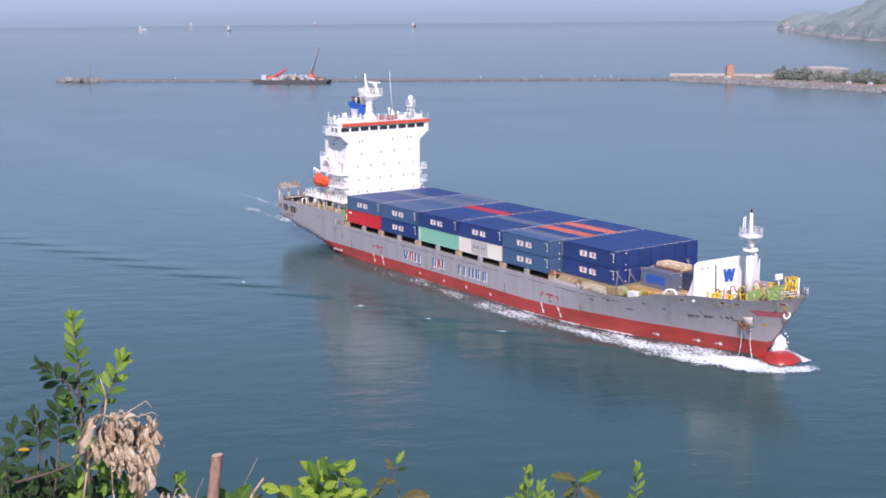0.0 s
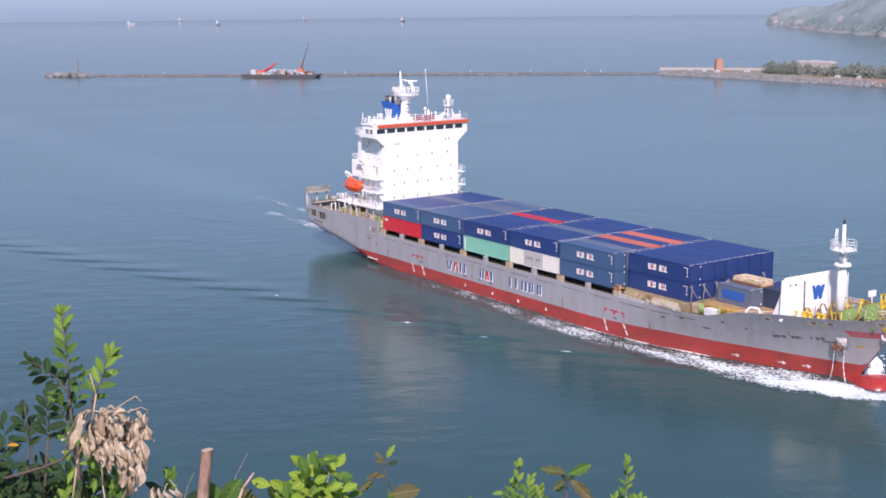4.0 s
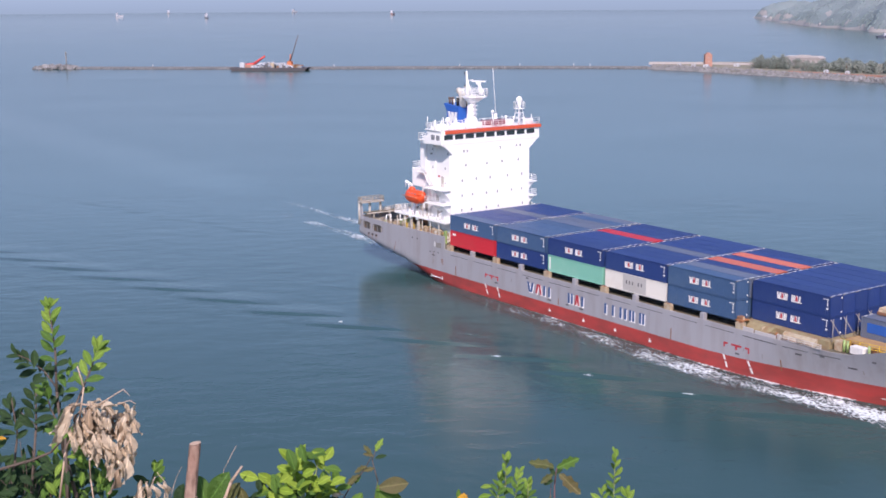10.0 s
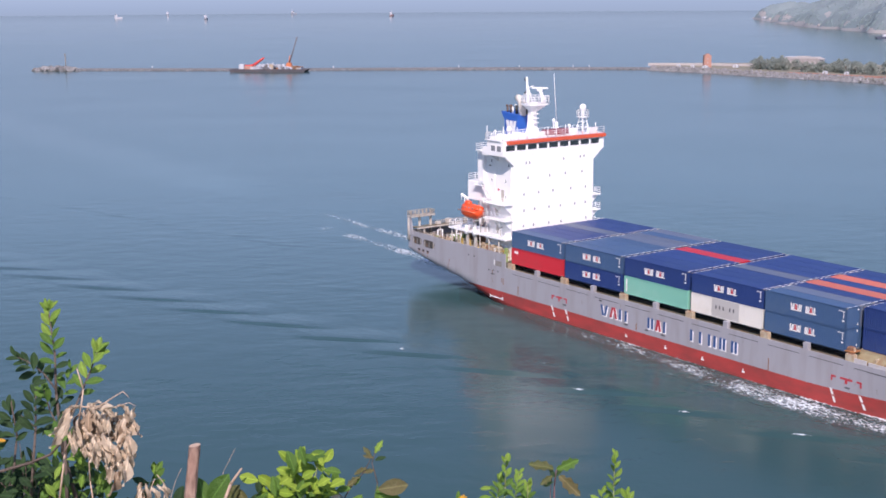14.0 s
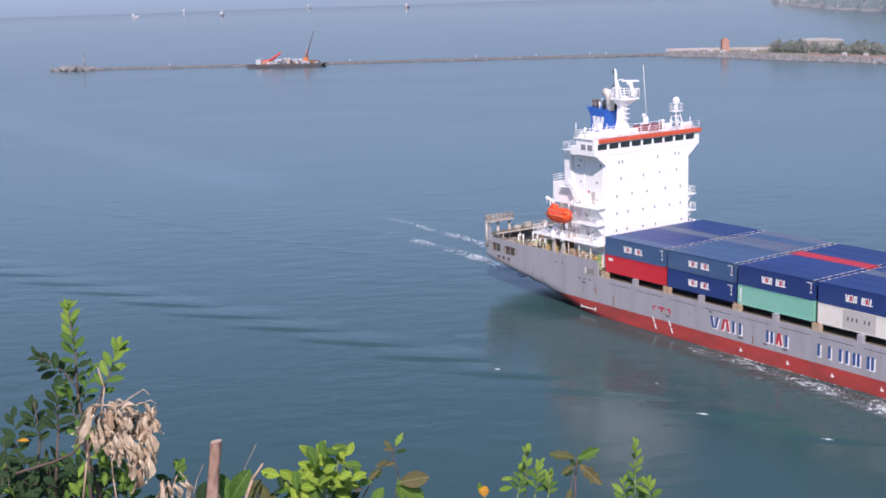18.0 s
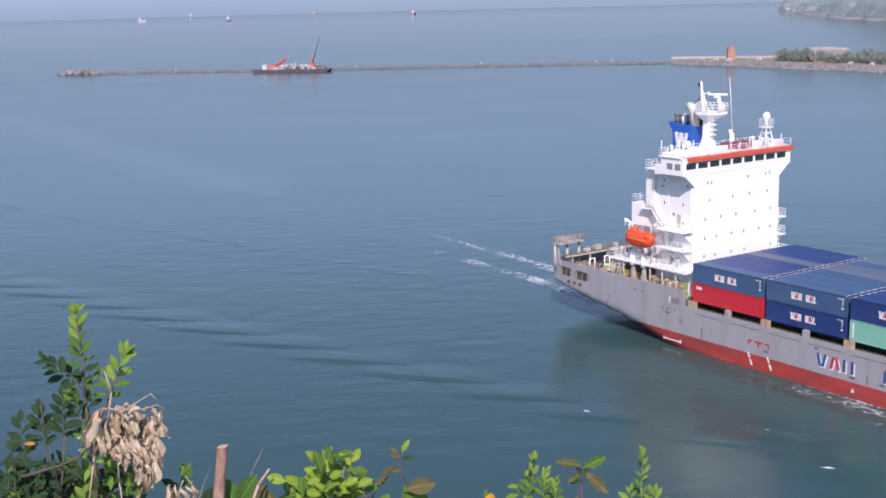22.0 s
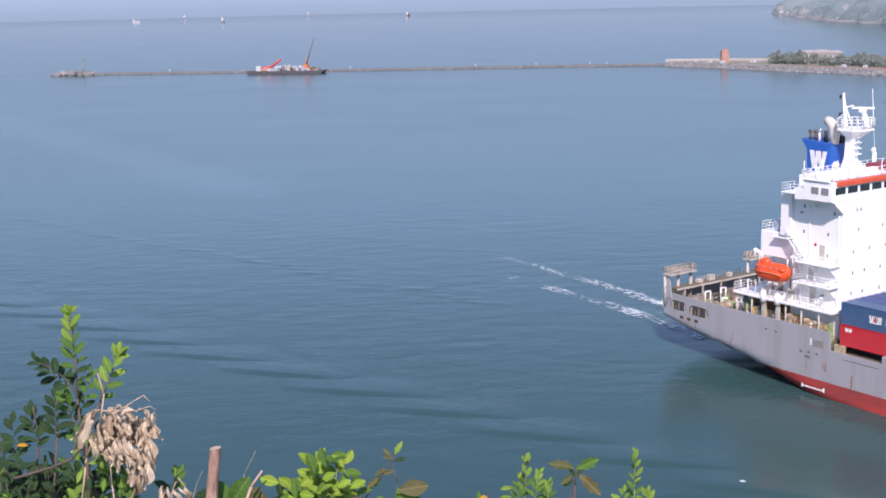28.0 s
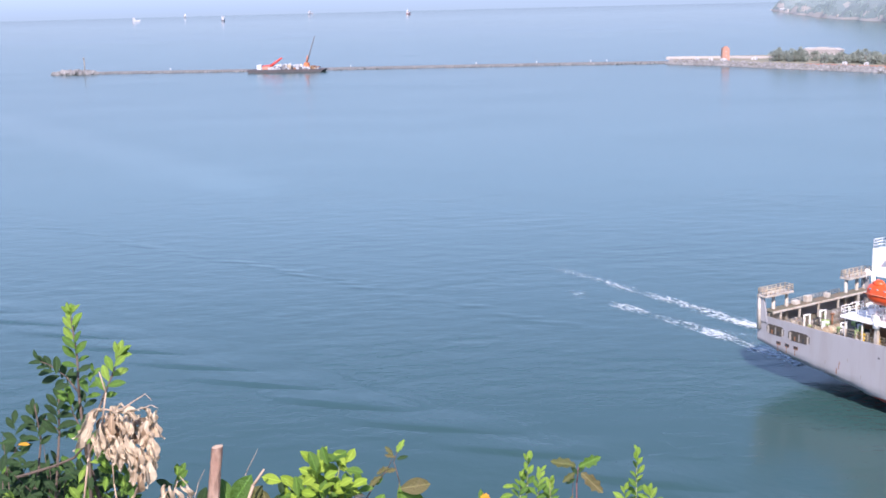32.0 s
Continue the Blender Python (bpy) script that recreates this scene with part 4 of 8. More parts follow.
    for k in range(46):
        x, y = rng.uniform(-15.6, -1.2), rng.uniform(-9.9, -8.0)
        h = rng.uniform(0.5, 2.2)
        bm = bmesh.new()
        if k % 3 == 0:
            rod(bm, (x, y, 6.6), (x, y, 7.3 + h), 0.09, 0.08, 7)
            rod(bm, (x, y, 7.1 + h), (x + rng.uniform(-1.2, 1.2), y, 7.1 + h * 0.8), 0.07, 0.07, 7)
        elif k % 3 == 1:
            box(bm, x - 0.2, x + 0.25, y - 0.2, y + 0.2, 6.6, 7.1 + h)
        else:
            rod(bm, (x, y, 6.6), (x, y, 7.2 + h * 0.7), 0.16, 0.16, 9)
            ball(bm, (x, y, 7.2 + h * 0.7), 0.28, 0.28, 0.2, 10, 6)
        part("deck_fitting", bm, (CREAM, GREEN, WHITE, RUST, YELLOW, CREAM, STERN_PALE)[k % 7], ship, ("buff", "mint green", "white", "rusty", "yellow", "buff", "pale")[k % 7] + " deck fitting under the boat deck")
    # stern: frames at both corners and a walkway between them
    for s in (-1, 1):
        g = bmesh.new()
        for x, y in ((-28.9, 10.0), (-28.5, 8.0), (-28.4, 5.7)):
            rod(g, (x, s * y, 6.3), (x, s * y, 10.6), 0.3 if y == 10.0 else 0.24, 0.22, 8)
        box(g, -29.1, -27.6, min(s * 5.3, s * 10.3), max(s * 5.3, s * 10.3), 10.4, 10.65)
        frame_ob = part("stern_frame", g, STERN_PALE, ship, "weathered pale stern frame carrying a small railed platform")
        guard(frame_ob, [(-29.0, s * 5.4, 10.65), (-29.0, s * 10.2, 10.65), (-27.7, s * 10.2, 10.65), (-27.7, s * 5.4, 10.65), (-29.0, s * 5.4, 10.65)], CREAM, 0.8, 0.8, 0.05)
        bm = bmesh.new()
        prism(bm, [(-29.3, 7.3), (-27.6, 7.3), (-28.3, 10.5), (-29.25, 10.5)], "y", s * 9.95 - 0.12, s * 9.95 + 0.12)
        part("corner_plate", bm, HULL_GREY, frame_ob)
    w = soft_slab("stern_walkway", DECK, ship, -29.0, -27.5, -9.3, 9.3, 8.42, 8.58, 0.03, "brown rust-stained walkway across the stern")
    slab("fascia", STERN_PALE, w, -27.5, -27.38, -9.2, 9.2, 8.28, 8.52, "pale edge beam")
    guard(w, [(-28.9, -5.0, 8.58), (-28.9, 5.0, 8.58)], STEEL, 0.55, 2.4, 0.05)
    for y0, y1, h in ((-4.6, -3.7, 0.5), (-2.4, -1.4, 0.8), (1.5, 2.1, 0.6)):
        soft_slab("deck_box", STERN_PALE, w, -28.6, -27.9, y0, y1, 8.58, 8.58 + h, 0.05)
    for y in (-7.7, -4.2, -0.6, 3.2, 7.2):
        slab("walkway_post", STERN_PALE, w, -27.65, -27.42, y - 0.09, y + 0.09, 6.4, 8.42)
    for x, y in ((-25.5, -7.6), (-25.5, 0), (-25.5, 7.6), (-20.5, -6.5), (-20.5, 6.5)):
        bm = bmesh.new()
        rod(bm, (x, y - 1.0, 7.2), (x, y + 1.0, 7.2), 0.42, 0.42, 12)
        for q in (-1.0, 1.0, 0.0):
            rod(bm, (x, y + q - 0.06, 7.2), (x, y + q + 0.06, 7.2), 0.66, 0.66, 14)
        box(bm, x - 0.8, x + 0.8, y - 1.2, y + 1.2, 6.3, 6.75)
        part("mooring_winch", bm, (CREAM, STEEL)[int(abs(x)) % 2], ship, "stern mooring winch with a wire drum")
    for x, y in ((-27.0, -9.0), (-22.5, -9.2), (-18.5, -9.3), (-27.0, 9.0)):
        bm = bmesh.new()
        for q in (-0.45, 0.45):
            rod(bm, (x + q, y, 6.3), (x + q, y, 7.4), 0.24, 0.24, 10)
            rod(bm, (x + q, y, 7.3), (x + q, y, 7.42), 0.34, 0.34, 10)
        part("bollard", bm, STEEL, ship)
    for k in range(64):
        x, y = rng.uniform(-26.8, -16.6), rng.uniform(-9.2, 8.6)
        h = rng.uniform(0.4, 1.5)
        bm = bmesh.new()
        if k % 4 == 0:
            for q in (-0.5, 0.5):
                rod(bm, (x, y + q, 6.35), (x, y + q, 7.0 + h), 0.1, 0.1, 7)
            rod(bm, (x, y - 0.6, 6.95 + h), (x, y + 0.6, 6.95 + h), 0.1, 0.1, 7)
        elif k % 4 == 1:
            rod(bm, (x, y, 6.35), (x, y, 6.9 + h), 0.14, 0.14, 8)
            rod(bm, (x, y, 6.85 + h), (x, y, 7.0 + h), 0.3, 0.26, 10)
        elif k % 4 == 2:
            box(bm, x - 0.35, x + 0.3, y - 0.3, y + 0.35, 6.35, 6.7 + h * 0.7)
        else:
            rod(bm, (x - 0.5, y, 6.75), (x + 0.5, y + 0.2, 6.75), 0.35, 0.35, 10)
            box(bm, x - 0.3, x + 0.3, y - 0.3, y + 0.3, 6.35, 6.6)
        tone = k % 6
        part("deck_gear", bm, (STERN_PALE, RUST, WHITE, STEEL, DARK, GREEN)[tone], ship, ("pale weathered", "rusty", "white", "grey steel", "black", "mint green")[tone] + " mooring gear on the quarterdeck")
    guard(ship, [(-16.4, -10.3, 7.9), (-27.4, -9.9, 7.9)], CREAM, 0.55, 2.0, 0.04)


house()
radar_mast()
funnel()
aft_decks()


def lifeboat(s):
    boat = thing("lifeboat", "enclosed bright orange lifeboat hung in davits beside the boat deck", "lifeboat", "lifeboats")
    bm = bmesh.new()
    n, rings = 16, []
    for k in range(13):
        u = k / 12
        x = -2.8 + 5.6 * u
        w = 1.3 * max(0.0, 1 - abs(2 * u - 1) ** 3.2) ** 0.7 + 0.04
        h = 1.25 * max(0.0, 1 - abs(2 * u - 1) ** 4) ** 0.6 + 0.05
        ring = []
        for j in range(n):
            a = 2 * math.pi * j / n
            z = math.sin(a) * h
            ring.append(bm.verts.new((x, math.cos(a) * w * (1.0 if z < 0 else 0.88), z * (1.0 if z < 0 else 0.85) + 0.25 * abs(2 * u - 1) ** 2)))
        rings.append(ring)
    for a, b in zip(rings, rings[1:]):
        for j in range(n):
            f = bm.faces.new((a[j], a[(j + 1) % n], b[(j + 1) % n], b[j]))
            f.smooth = True
    bm.faces.new(rings[0]), bm.faces.new(rings[-1][::-1])
    part("boat_hull", bm, BOAT_ORANGE, boat)
    bm = bmesh.new()
    ball(bm, (-1.2, 0, 1.05), 0.75, 0.6, 0.55, 14, 8)
    part("conning_dome", bm, BOAT_ORANGE, boat, "raised orange steering dome")
    bm = bmesh.new()
    for y in (-1.29, 1.29):
        rod(bm, (-2.3, y, 0.06), (2.3, y, 0.06), 0.06, 0.06, 8)
    part("fender_strip", bm, material("fender_pale_orange", (0.78, 0.24, 0.13), 0.6), boat)
    bm = bmesh.new()
    ball(bm, (1.9, -0.55, 0.55), 0.6, 0.5, 0.35, 12, 8)
    part("hatch_cover", bm, BOAT_ORANGE, boat)
    for k in range(4):
        for y in (-1.0, 1.0):
            bm = bmesh.new()
            ball(bm, (-1.6 + 0.95 * k, y, 0.62), 0.16, 0.12, 0.12, 10, 6)
            part("port_light", bm, PORT_GLASS, boat, "small pale port light")
    bm = bmesh.new()
    for x in (-2.2, 2.2):
        rod(bm, (x, 0, 0.9), (x, 0, 1.7), 0.07, 0.07, 8)
        ball(bm, (x, 0, 1.7), 0.14, 0.14, 0.14, 8, 6)
    part("lifting_hook", bm, WHITE, boat, "white lifting hooks")
    on_ship(boat, pose(-10.5, s * 9.7, 13.9))


lifeboat(-1)
lifeboat(1)


# ---- hull fittings ----
def skin(x, z, s=-1, out=0.0):
    return s * (half_width(x, z) + out)


def hull_patch(bm, x0, x1, z0, z1, s=-1, out=0.02, mat=0, lean=0.0, n=3):
    """A thin plate that follows the hull's side. lean shifts its top along the ship."""
    grid = []
    for i in range(n + 1):
        for o in (out, -0.04):
            grid.append([bm.verts.new((x0 + (x1 - x0) * i / n + lean * k, skin(x0 + (x1 - x0) * i / n + lean * k, z0 + (z1 - z0) * k, s, o), z0 + (z1 - z0) * k)) for k in (0, 1)])
    for i in range(n):
        a, ai, b, bi = grid[2 * i], grid[2 * i + 1], grid[2 * i + 2], grid[2 * i + 3]
        for f in ((a[0], b[0], b[1], a[1]), (a[1], b[1], bi[1], ai[1]), (b[0], a[0], ai[0], bi[0])):
            bm.faces.new(f).material_index = mat
    for a, ai in ((grid[0], grid[1]), (grid[-2], grid[-1])):
        bm.faces.new((a[0], a[1], ai[1], ai[0])).material_index = mat


def round_port(bm, x0, x1, z0, z1, s, out, n=18):
    """A plate with rounded ends that follows the hull's side."""
    for i in range(n):
        a, b = x0 + (x1 - x0) * i / n, x0 + (x1 - x0) * (i + 1) / n
        q = 1 - abs((i + 0.5) / n * 2 - 1) ** 7
        mid, half = (z0 + z1) / 2, (z1 - z0) / 2 * max(0.45, q) ** 0.6
        hull_patch(bm, a, b, mid - half, mid + half, s, out, 0, 0.0, 1)


def patch(name, mat, x0, x1, z0, z1, s=-1, label="", out=0.02, lean=0.0, parent=None):
    bm = bmesh.new()
    hull_patch(bm, x0, x1, z0, z1, s, out, 0, lean, 12 if x1 - x0 > 2 and x0 > 60 else 3)
    return part(name, bm, mat, parent or hull_ob, label)


# brown with the shade of a mooring port's inside painted in
SHADED = material("port_shade_brown", (0.085, 0.07, 0.055), 0.8, second=(0.03, 0.03, 0.03), scale=2.2, amount=0.8)
SIDE_PALE = material("chalky_pale_grey_paint", (0.46, 0.455, 0.46), 0.6, second=(0.40, 0.31, 0.23), scale=1.4, amount=0.45)
BUFF = material("faded_buff_coaming_paint", (0.30, 0.27, 0.155), 0.7, second=(0.22, 0.115, 0.06), scale=0.9, amount=0.7, detail=7)
ORANGE_RUST = material("orange_rust", (0.40, 0.17, 0.06), 0.85, second=(0.24, 0.11, 0.06), scale=2.0, amount=0.7)
PALE_BUFF = material("pale_buff_plate_paint", (0.43, 0.39, 0.29), 0.65, second=(0.27, 0.17, 0.10), scale=1.6, amount=0.65, detail=7)


def hull_marks():
    for s in (-1, 1):
        # the owner's words along the side, as plain leaning and upright bars with a white edge
        for start, pitch, wide, tones in ((21.3, 1.95, 1.55, ("splay", "tent", "posts")), (30.9, 1.5, 1.1, ("posts", "tent", "post")), (38.9, 1.98, 1.35, ("post", "post", "posts", "block", "block"))):
            x = start
            for tone in tones if s < 0 else tones[::-1]:
                z0, z1 = 2.95, 4.5
                bm = bmesh.new()
                ink = PAINT_RED if tone == "tent" else PAINT_BLUE
                w, q = 0.4, wide * 0.26
                bars = {"splay": ((q, -q), (wide - w - q, q)), "tent": ((0.0, q), (wide - w, -q)), "posts": ((0.0, 0.0), (wide - w, 0.0)), "post": ((0.0, 0.0),), "block": ((0.0, 0.0), (0.6, 0.0))}[tone]
                for lo, lean in bars:
                    hull_patch(bm, x + lo, x + lo + w, z0, z1, s, 0.03, 0, lean)
                    hull_patch(bm, x + lo + 0.06, x + lo + w + 0.2, z0 - 0.15, z1 - 0.13, s, 0.015, 1, lean)
                part("side_mark", bm, [ink, PAINT_WHITE], hull_ob, ("red" if tone == "tent" else "blue") + " painted bar with a white shadow edge")
                x += pitch * (0.8 if tone == "post" and start > 38 else 1.0)
        # tug and draught marks
        for x0, x1 in ((10.4, 13.9), (61.6, 65.9)):
            w = x1 - x0
            patch("tug_mark", PAINT_RED, x0, x0 + 0.7, 3.62, 3.85, s)
            patch("tug_mark", PAINT_RED, x0, x0 + 0.22, 3.2, 3.63, s)
            patch("tug_mark", PAINT_RED, x0 + w * 0.3, x1 - w * 0.3, 3.6, 3.85, s)
            patch("tug_mark", PAINT_RED, x0 + w * 0.46, x0 + w * 0.54, 3.15, 3.61, s)
            patch("tug_mark", PAINT_RED, x1 - 0.7, x1, 3.62, 3.85, s)
            patch("tug_mark", PAINT_RED, x1 - 0.22, x1, 3.1, 3.63, s)
            for x in (x0 + 0.2, x1 - 0.1):
                for z in (0.55, 1.45):
                    patch("draught_mark", PAINT_WHITE, x + (1.45 - z) * 0.42, x + (1.45 - z) * 0.42 + 0.3, z, z + 0.7, s, lean=-0.3)
        patch("draught_mark", PAINT_WHITE, -4.9, -1.6, 0.72, 0.9, s)
        patch("draught_mark", PAINT_WHITE, -1.75, -1.5, 0.6, 1.15, s)
        patch("draught_mark", PAINT_WHITE, -4.95, -4.7, 0.6, 1.05, s)
        for x in (26.5, 34.2, 41.0, 48.0):
            patch("load_mark", PAINT_WHITE, x, x + 0.45, 0.75, 1.0, s)
            patch("load_mark", PAINT_WHITE, x + 0.1, x + 0.25, 1.0, 1.25, s)
        for x in (83.4, 89.5, 92.6):
            patch("thruster_mark", PAINT_WHITE, x - 0.6, x + 0.5, 0.78, 0.9, s)
            patch("thruster_mark", PAINT_WHITE, x + 0.05, x + 0.3, 0.9, 1.08, s)
            patch("thruster_mark", PAINT_WHITE, x + 0.05, x + 0.3, 0.6, 0.78, s)
        for k, wd in enumerate((0.55, 0.45, 0.5, 0, 0.5, 0.45, 0.15, 0, 0.15, 0.45, 0.45)):
            if wd:
                patch("name_bar", PAINT_DARK, 89.5 + 0.6 * k, 89.5 + 0.6 * k + wd, 4.65 + 0.055 * k, 5.05 + 0.055 * k, s)
        for k in range(3):
            patch("bow_stripe", PAINT_RED, 98.7 + 0.15 * k, 102.75 - 0.18 * k, 6.86 - 0.3 * k, 7.06 - 0.3 * k, s, "red stripe round the bow")
        # rust and scuffs with shapes of their own
        rng = random.Random(11)
        for x, z, h in ((2.2, 2.1, 1.5), (52.1, 2.0, 1.6), (70.5, 1.9, 1.5), (28.6, 2.2, 1.0), (-1.6, 3.2, 1.0)):
            patch("rust_seam", RUST, x, x + 0.16, z, z + h, s)
        for x, z, w in ((72.8, 4.6, 0.9), (76.2, 5.0, 0.6), (79.6, 4.2, 1.1), (82.8, 5.6, 0.5), (86.0, 5.2, 0.4), (95.6, 4.9, 1.4), (26.2, 2.45, 0.8), (30.4, 2.5, 0.7), (33.5, 2.45, 0.8),
                        (13.0, 2.7, 0.8), (63.6, 2.6, 0.7), (-10.9, 6.5, 0.3), (-9.3, 6.5, 0.3), (-5.4, 4.9, 0.35), (-4.2, 5.0, 0.3), (-3.0, 5.0, 0.3), (-4.6, 4.4, 0.8), (21.0, 4.9, 0.5)):
            patch("scupper", PAINT_DARK, x, x + w, z, z + 0.22, s)
        for k in range(26):
            x, z = rng.uniform(-27, 92), rng.uniform(2.4, 5.2)
            patch("scuff", RUST if k % 3 == 0 else STEEL, x, x + rng.uniform(0.06, 0.12), z, z + rng.uniform(0.3, 0.9), s, out=0.008)
        # mooring openings in the quarter, as plates coloured like their shaded insides
        for x0, x1, z0, z1, posts in ((-27.7, -24.8, 5.95, 7.2, 5), (-24.1, -20.7, 5.85, 7.15, 5)):
            bm = bmesh.new()
            round_port(bm, x0 - 0.09, x1 + 0.09, z0 - 0.09, z1 + 0.09, s, 0.012)
            part("port_rim", bm, HULL_GREY, hull_ob)
            bm = bmesh.new()
            round_port(bm, x0, x1, z0, z1, s, 0.024)
            part("mooring_port", bm, SHADED, hull_ob, "mooring port, a plate coloured as its dim shaded inside")
            for k in range(posts):
                x = x0 + (k + 0.6) * (x1 - x0) / posts
                patch("roller", (STERN_PALE, RUST, STEEL, DARK)[k % 4], x - 0.12 - 0.1 * (k % 3 == 0), x + 0.11, z0 + 0.1, z1 - 0.25 - 0.4 * (k % 2), s, out=0.04)
        for x in (-26.0, -24.6, -23.2):
            patch("fairlead", RUST, x, x + 0.7, 4.86, 5.3, s, "rusty fairlead slot")
            patch("fairlead_mouth", DARK, x + 0.03, x + 0.67, 4.98, 5.28, s, out=0.03)
            patch("rust_streak", RUST, x + 0.2, x + 0.3, 4.1, 4.84, s, out=0.008)
        patch("vent_plate", STEEL, -3.5, -1.9, 6.0, 6.85, s, "grey louvre plate")
        patch("vent_plate", PAINT_WHITE, -3.9, -3.65, 6.05, 6.9, s)
        # posts along the cargo deck, and dark strips painted as the slots' shadow lines
        for k in range(11):
            x = 0.2 + 6.38 * k
            joint = k % 2 == 0
            w = 1.25 if joint else 0.75
            y0, y1 = sorted((s * 10.36, s * 9.75))
            p = soft_slab("deck_stanchion", CREAM if joint else HULL_GREY, ship, x - w / 2, x + w / 2, y0, y1, 5.8, 6.84, 0.05, "buff container stanchion" if joint else "")
            if joint:
                slab("twistlock_foot", RUST, p, x - 0.3, x + 0.3, y0 + 0.08, y1 - 0.08, 6.84, 6.862)
        for k in range(22):
            x = 0.9 + 3.19 * k * 2 if k < 11 else None
            if x is not None and x < 66:
                bm = bmesh.new()
                hull_patch(bm, x, x + 4.9, 5.28, 5.36, s, 0.012)
                part("slot_shadow_line", bm, PAINT_DARK, hull_ob)
        for x in (66.5, 71.0, 75.3):
            patch("slot_shadow_line", PAINT_DARK, x, x + 3.6, 5.25, 5.34, s)
        for x0, x1, zt in ((64.5, 66.3, 6.5), (66.55, 69.9, 6.4), (70.1, 70.6, 6.7)):
            y0, y1 = sorted((s * 10.3, s * 10.18))
            soft_slab("bulwark_panel", SIDE_PALE, ship, x0, x1, y0, y1, 5.85, zt, 0.03, "low pale bulwark panel")
        guard(ship, [(70.7, s * 10.22, 5.9), (73.0, s * 10.2, 5.9), (76.6, s * 10.12, 5.9)], SIDE_PALE, 0.75, 1.1, 0.06)


def cargo_deck():
    # near-black colour stands in for the shade below the containers
    slab("hatch_coaming", DARK, ship, -0.4, 63.4, -7.9, 7.9, 5.8, 6.83, "hatch coaming under the stacks, coloured dark for shade")
    soft_slab("hatch_coaming", BUFF, ship, 63.4, 76.6, -8.55, 8.55, 5.8, 6.83, 0.05, "buff rust-streaked hatch coaming")
    for s in (-1, 1):
        for x in (66.9, 70.3):
            bm = bmesh.new()
            prism(bm, [(x - 0.06, 5.85), (x + 0.06, 5.85), (x + 0.06, 6.7), (x - 0.06, 6.7)], "y", s * 9.0 - 0.4, s * 9.0 + 0.4)
            part("coaming_stay", bm, CREAM, ship)
        # sloping side plates between the coaming and the deck edge
        for x0, x1, inner, mat, text in ((64.3, 68.2, 6.8, BUFF, "faded buff sloping side plate"), (69.9, 74.9, 6.75, PALE_BUFF, "pale cream sloping side plate")):
            bm = bmesh.new()
            prism(bm, [(s * 8.56, inner), (s * 9.75, 5.98), (s * 9.75, 5.86), (s * 8.56, 5.86)], "x", x0, x1)
            part("side_plate", bm, mat, ship, text)
        gear = random.Random(31 + s)
        for k in range(9):
            x, y = 68.35 + 0.17 * k, s * gear.uniform(8.7, 9.7)
            bm = bmesh.new()
            if k % 2:
                rod(bm, (x, y, 5.86), (x + gear.uniform(-0.3, 0.3), y, 6.3 + gear.random() * 0.5), 0.1, 0.08, 7)
            else:
                box(bm, x - 0.2, x + 0.25, y - 0.2, y + 0.2, 5.86, 6.15 + gear.random() * 0.4)
            part("deck_fitting", bm, (RUST, BUFF, ORANGE_RUST)[k % 3], ship, "rust-orange side deck fitting")
        bm = bmesh.new()
        rod(bm, (65, s * 9.95, 6.1), (75, s * 9.95, 6.1), 0.09, 0.09, 8)
        part("deck_pipe", bm, RUST, ship, "rusty deck pipe")
        for x in (63.25, 64.1):
            bar("lashing_post", CREAM, ship, (x, s * 9.6, 5.85), (x, s * 9.6, 7.5), 0.12)
        soft_slab("lashing_platform", ORANGE_RUST, ship, 63.1, 64.3, s * 9.4 - 0.7, s * 9.4 + 0.7, 6.95, 7.1, 0.03, "rusty lashing platform")
        soft_slab("lashing_bin", RUST, ship, 63.2, 63.9, s * 9.5 - 0.4, s * 9.5 + 0.4, 7.1, 7.5, 0.05, "rusty lashing bin")
    # ahead of the stacks
    base = soft_slab("fore_hatch", OCHRE, ship, 76.8, 88.2, -6.2, 6.2, 6.0, 6.83, 0.06, "ochre fore hatch stained with rust")
    for k in range(6):
        x = 77.0 + 1.5 * k
        slab("hatch_stay", (CREAM, RUST)[k % 2], base, x, x + 0.22, -6.75, -6.4, 6.0, 6.8)
        slab("hatch_stay", (CREAM, RUST)[k % 2], base, x, x + 0.22, 6.4, 6.75, 6.0, 6.8)
    guard(base, [(77.0, -6.9, 6.2), (85.2, -6.9, 6.5)], YELLOW, 0.9, 1.4, 0.05)
    soft_slab("deck_locker", PAINT_WHITE, ship, 79.6, 81.4, -8.6, -7.5, 6.1, 7.0, 0.05, "white deck locker")
    soft_slab("deck_locker", CREAM, ship, 77.2, 78.2, -8.4, -7.4, 5.9, 7.2, 0.05)
    for x in (78.5, 79.0, 82.0):
        bar("vent_pipe", GREEN, ship, (x, -8.2, 5.95), (x, -8.2, 7.4), 0.16, label="mint green vent pipe")
    for s in (-1, 1):
        bm = bmesh.new()
        pts = [(86.3, s * 7.7, 6.4), (86.3, s * 7.7, 7.9), (86.7, s * 7.4, 8.3), (87.6, s * 7.0, 8.3), (87.9, s * 6.9, 7.9), (87.9, s * 6.9, 6.6)]
        for a, b in zip(pts, pts[1:]):
            rod(bm, a, b, 0.16, 0.16, 8)
        part("goose_neck_vent", bm, WHITE, ship, "white bent vent pipe")
        guard(ship, [(85.5, s * 8.2, 6.5), (90.5, s * 7.2, 7.1)], WHITE, 1.3, 1.5, 0.035)
    for k in range(7):
        y = (k - 3) * 2.47
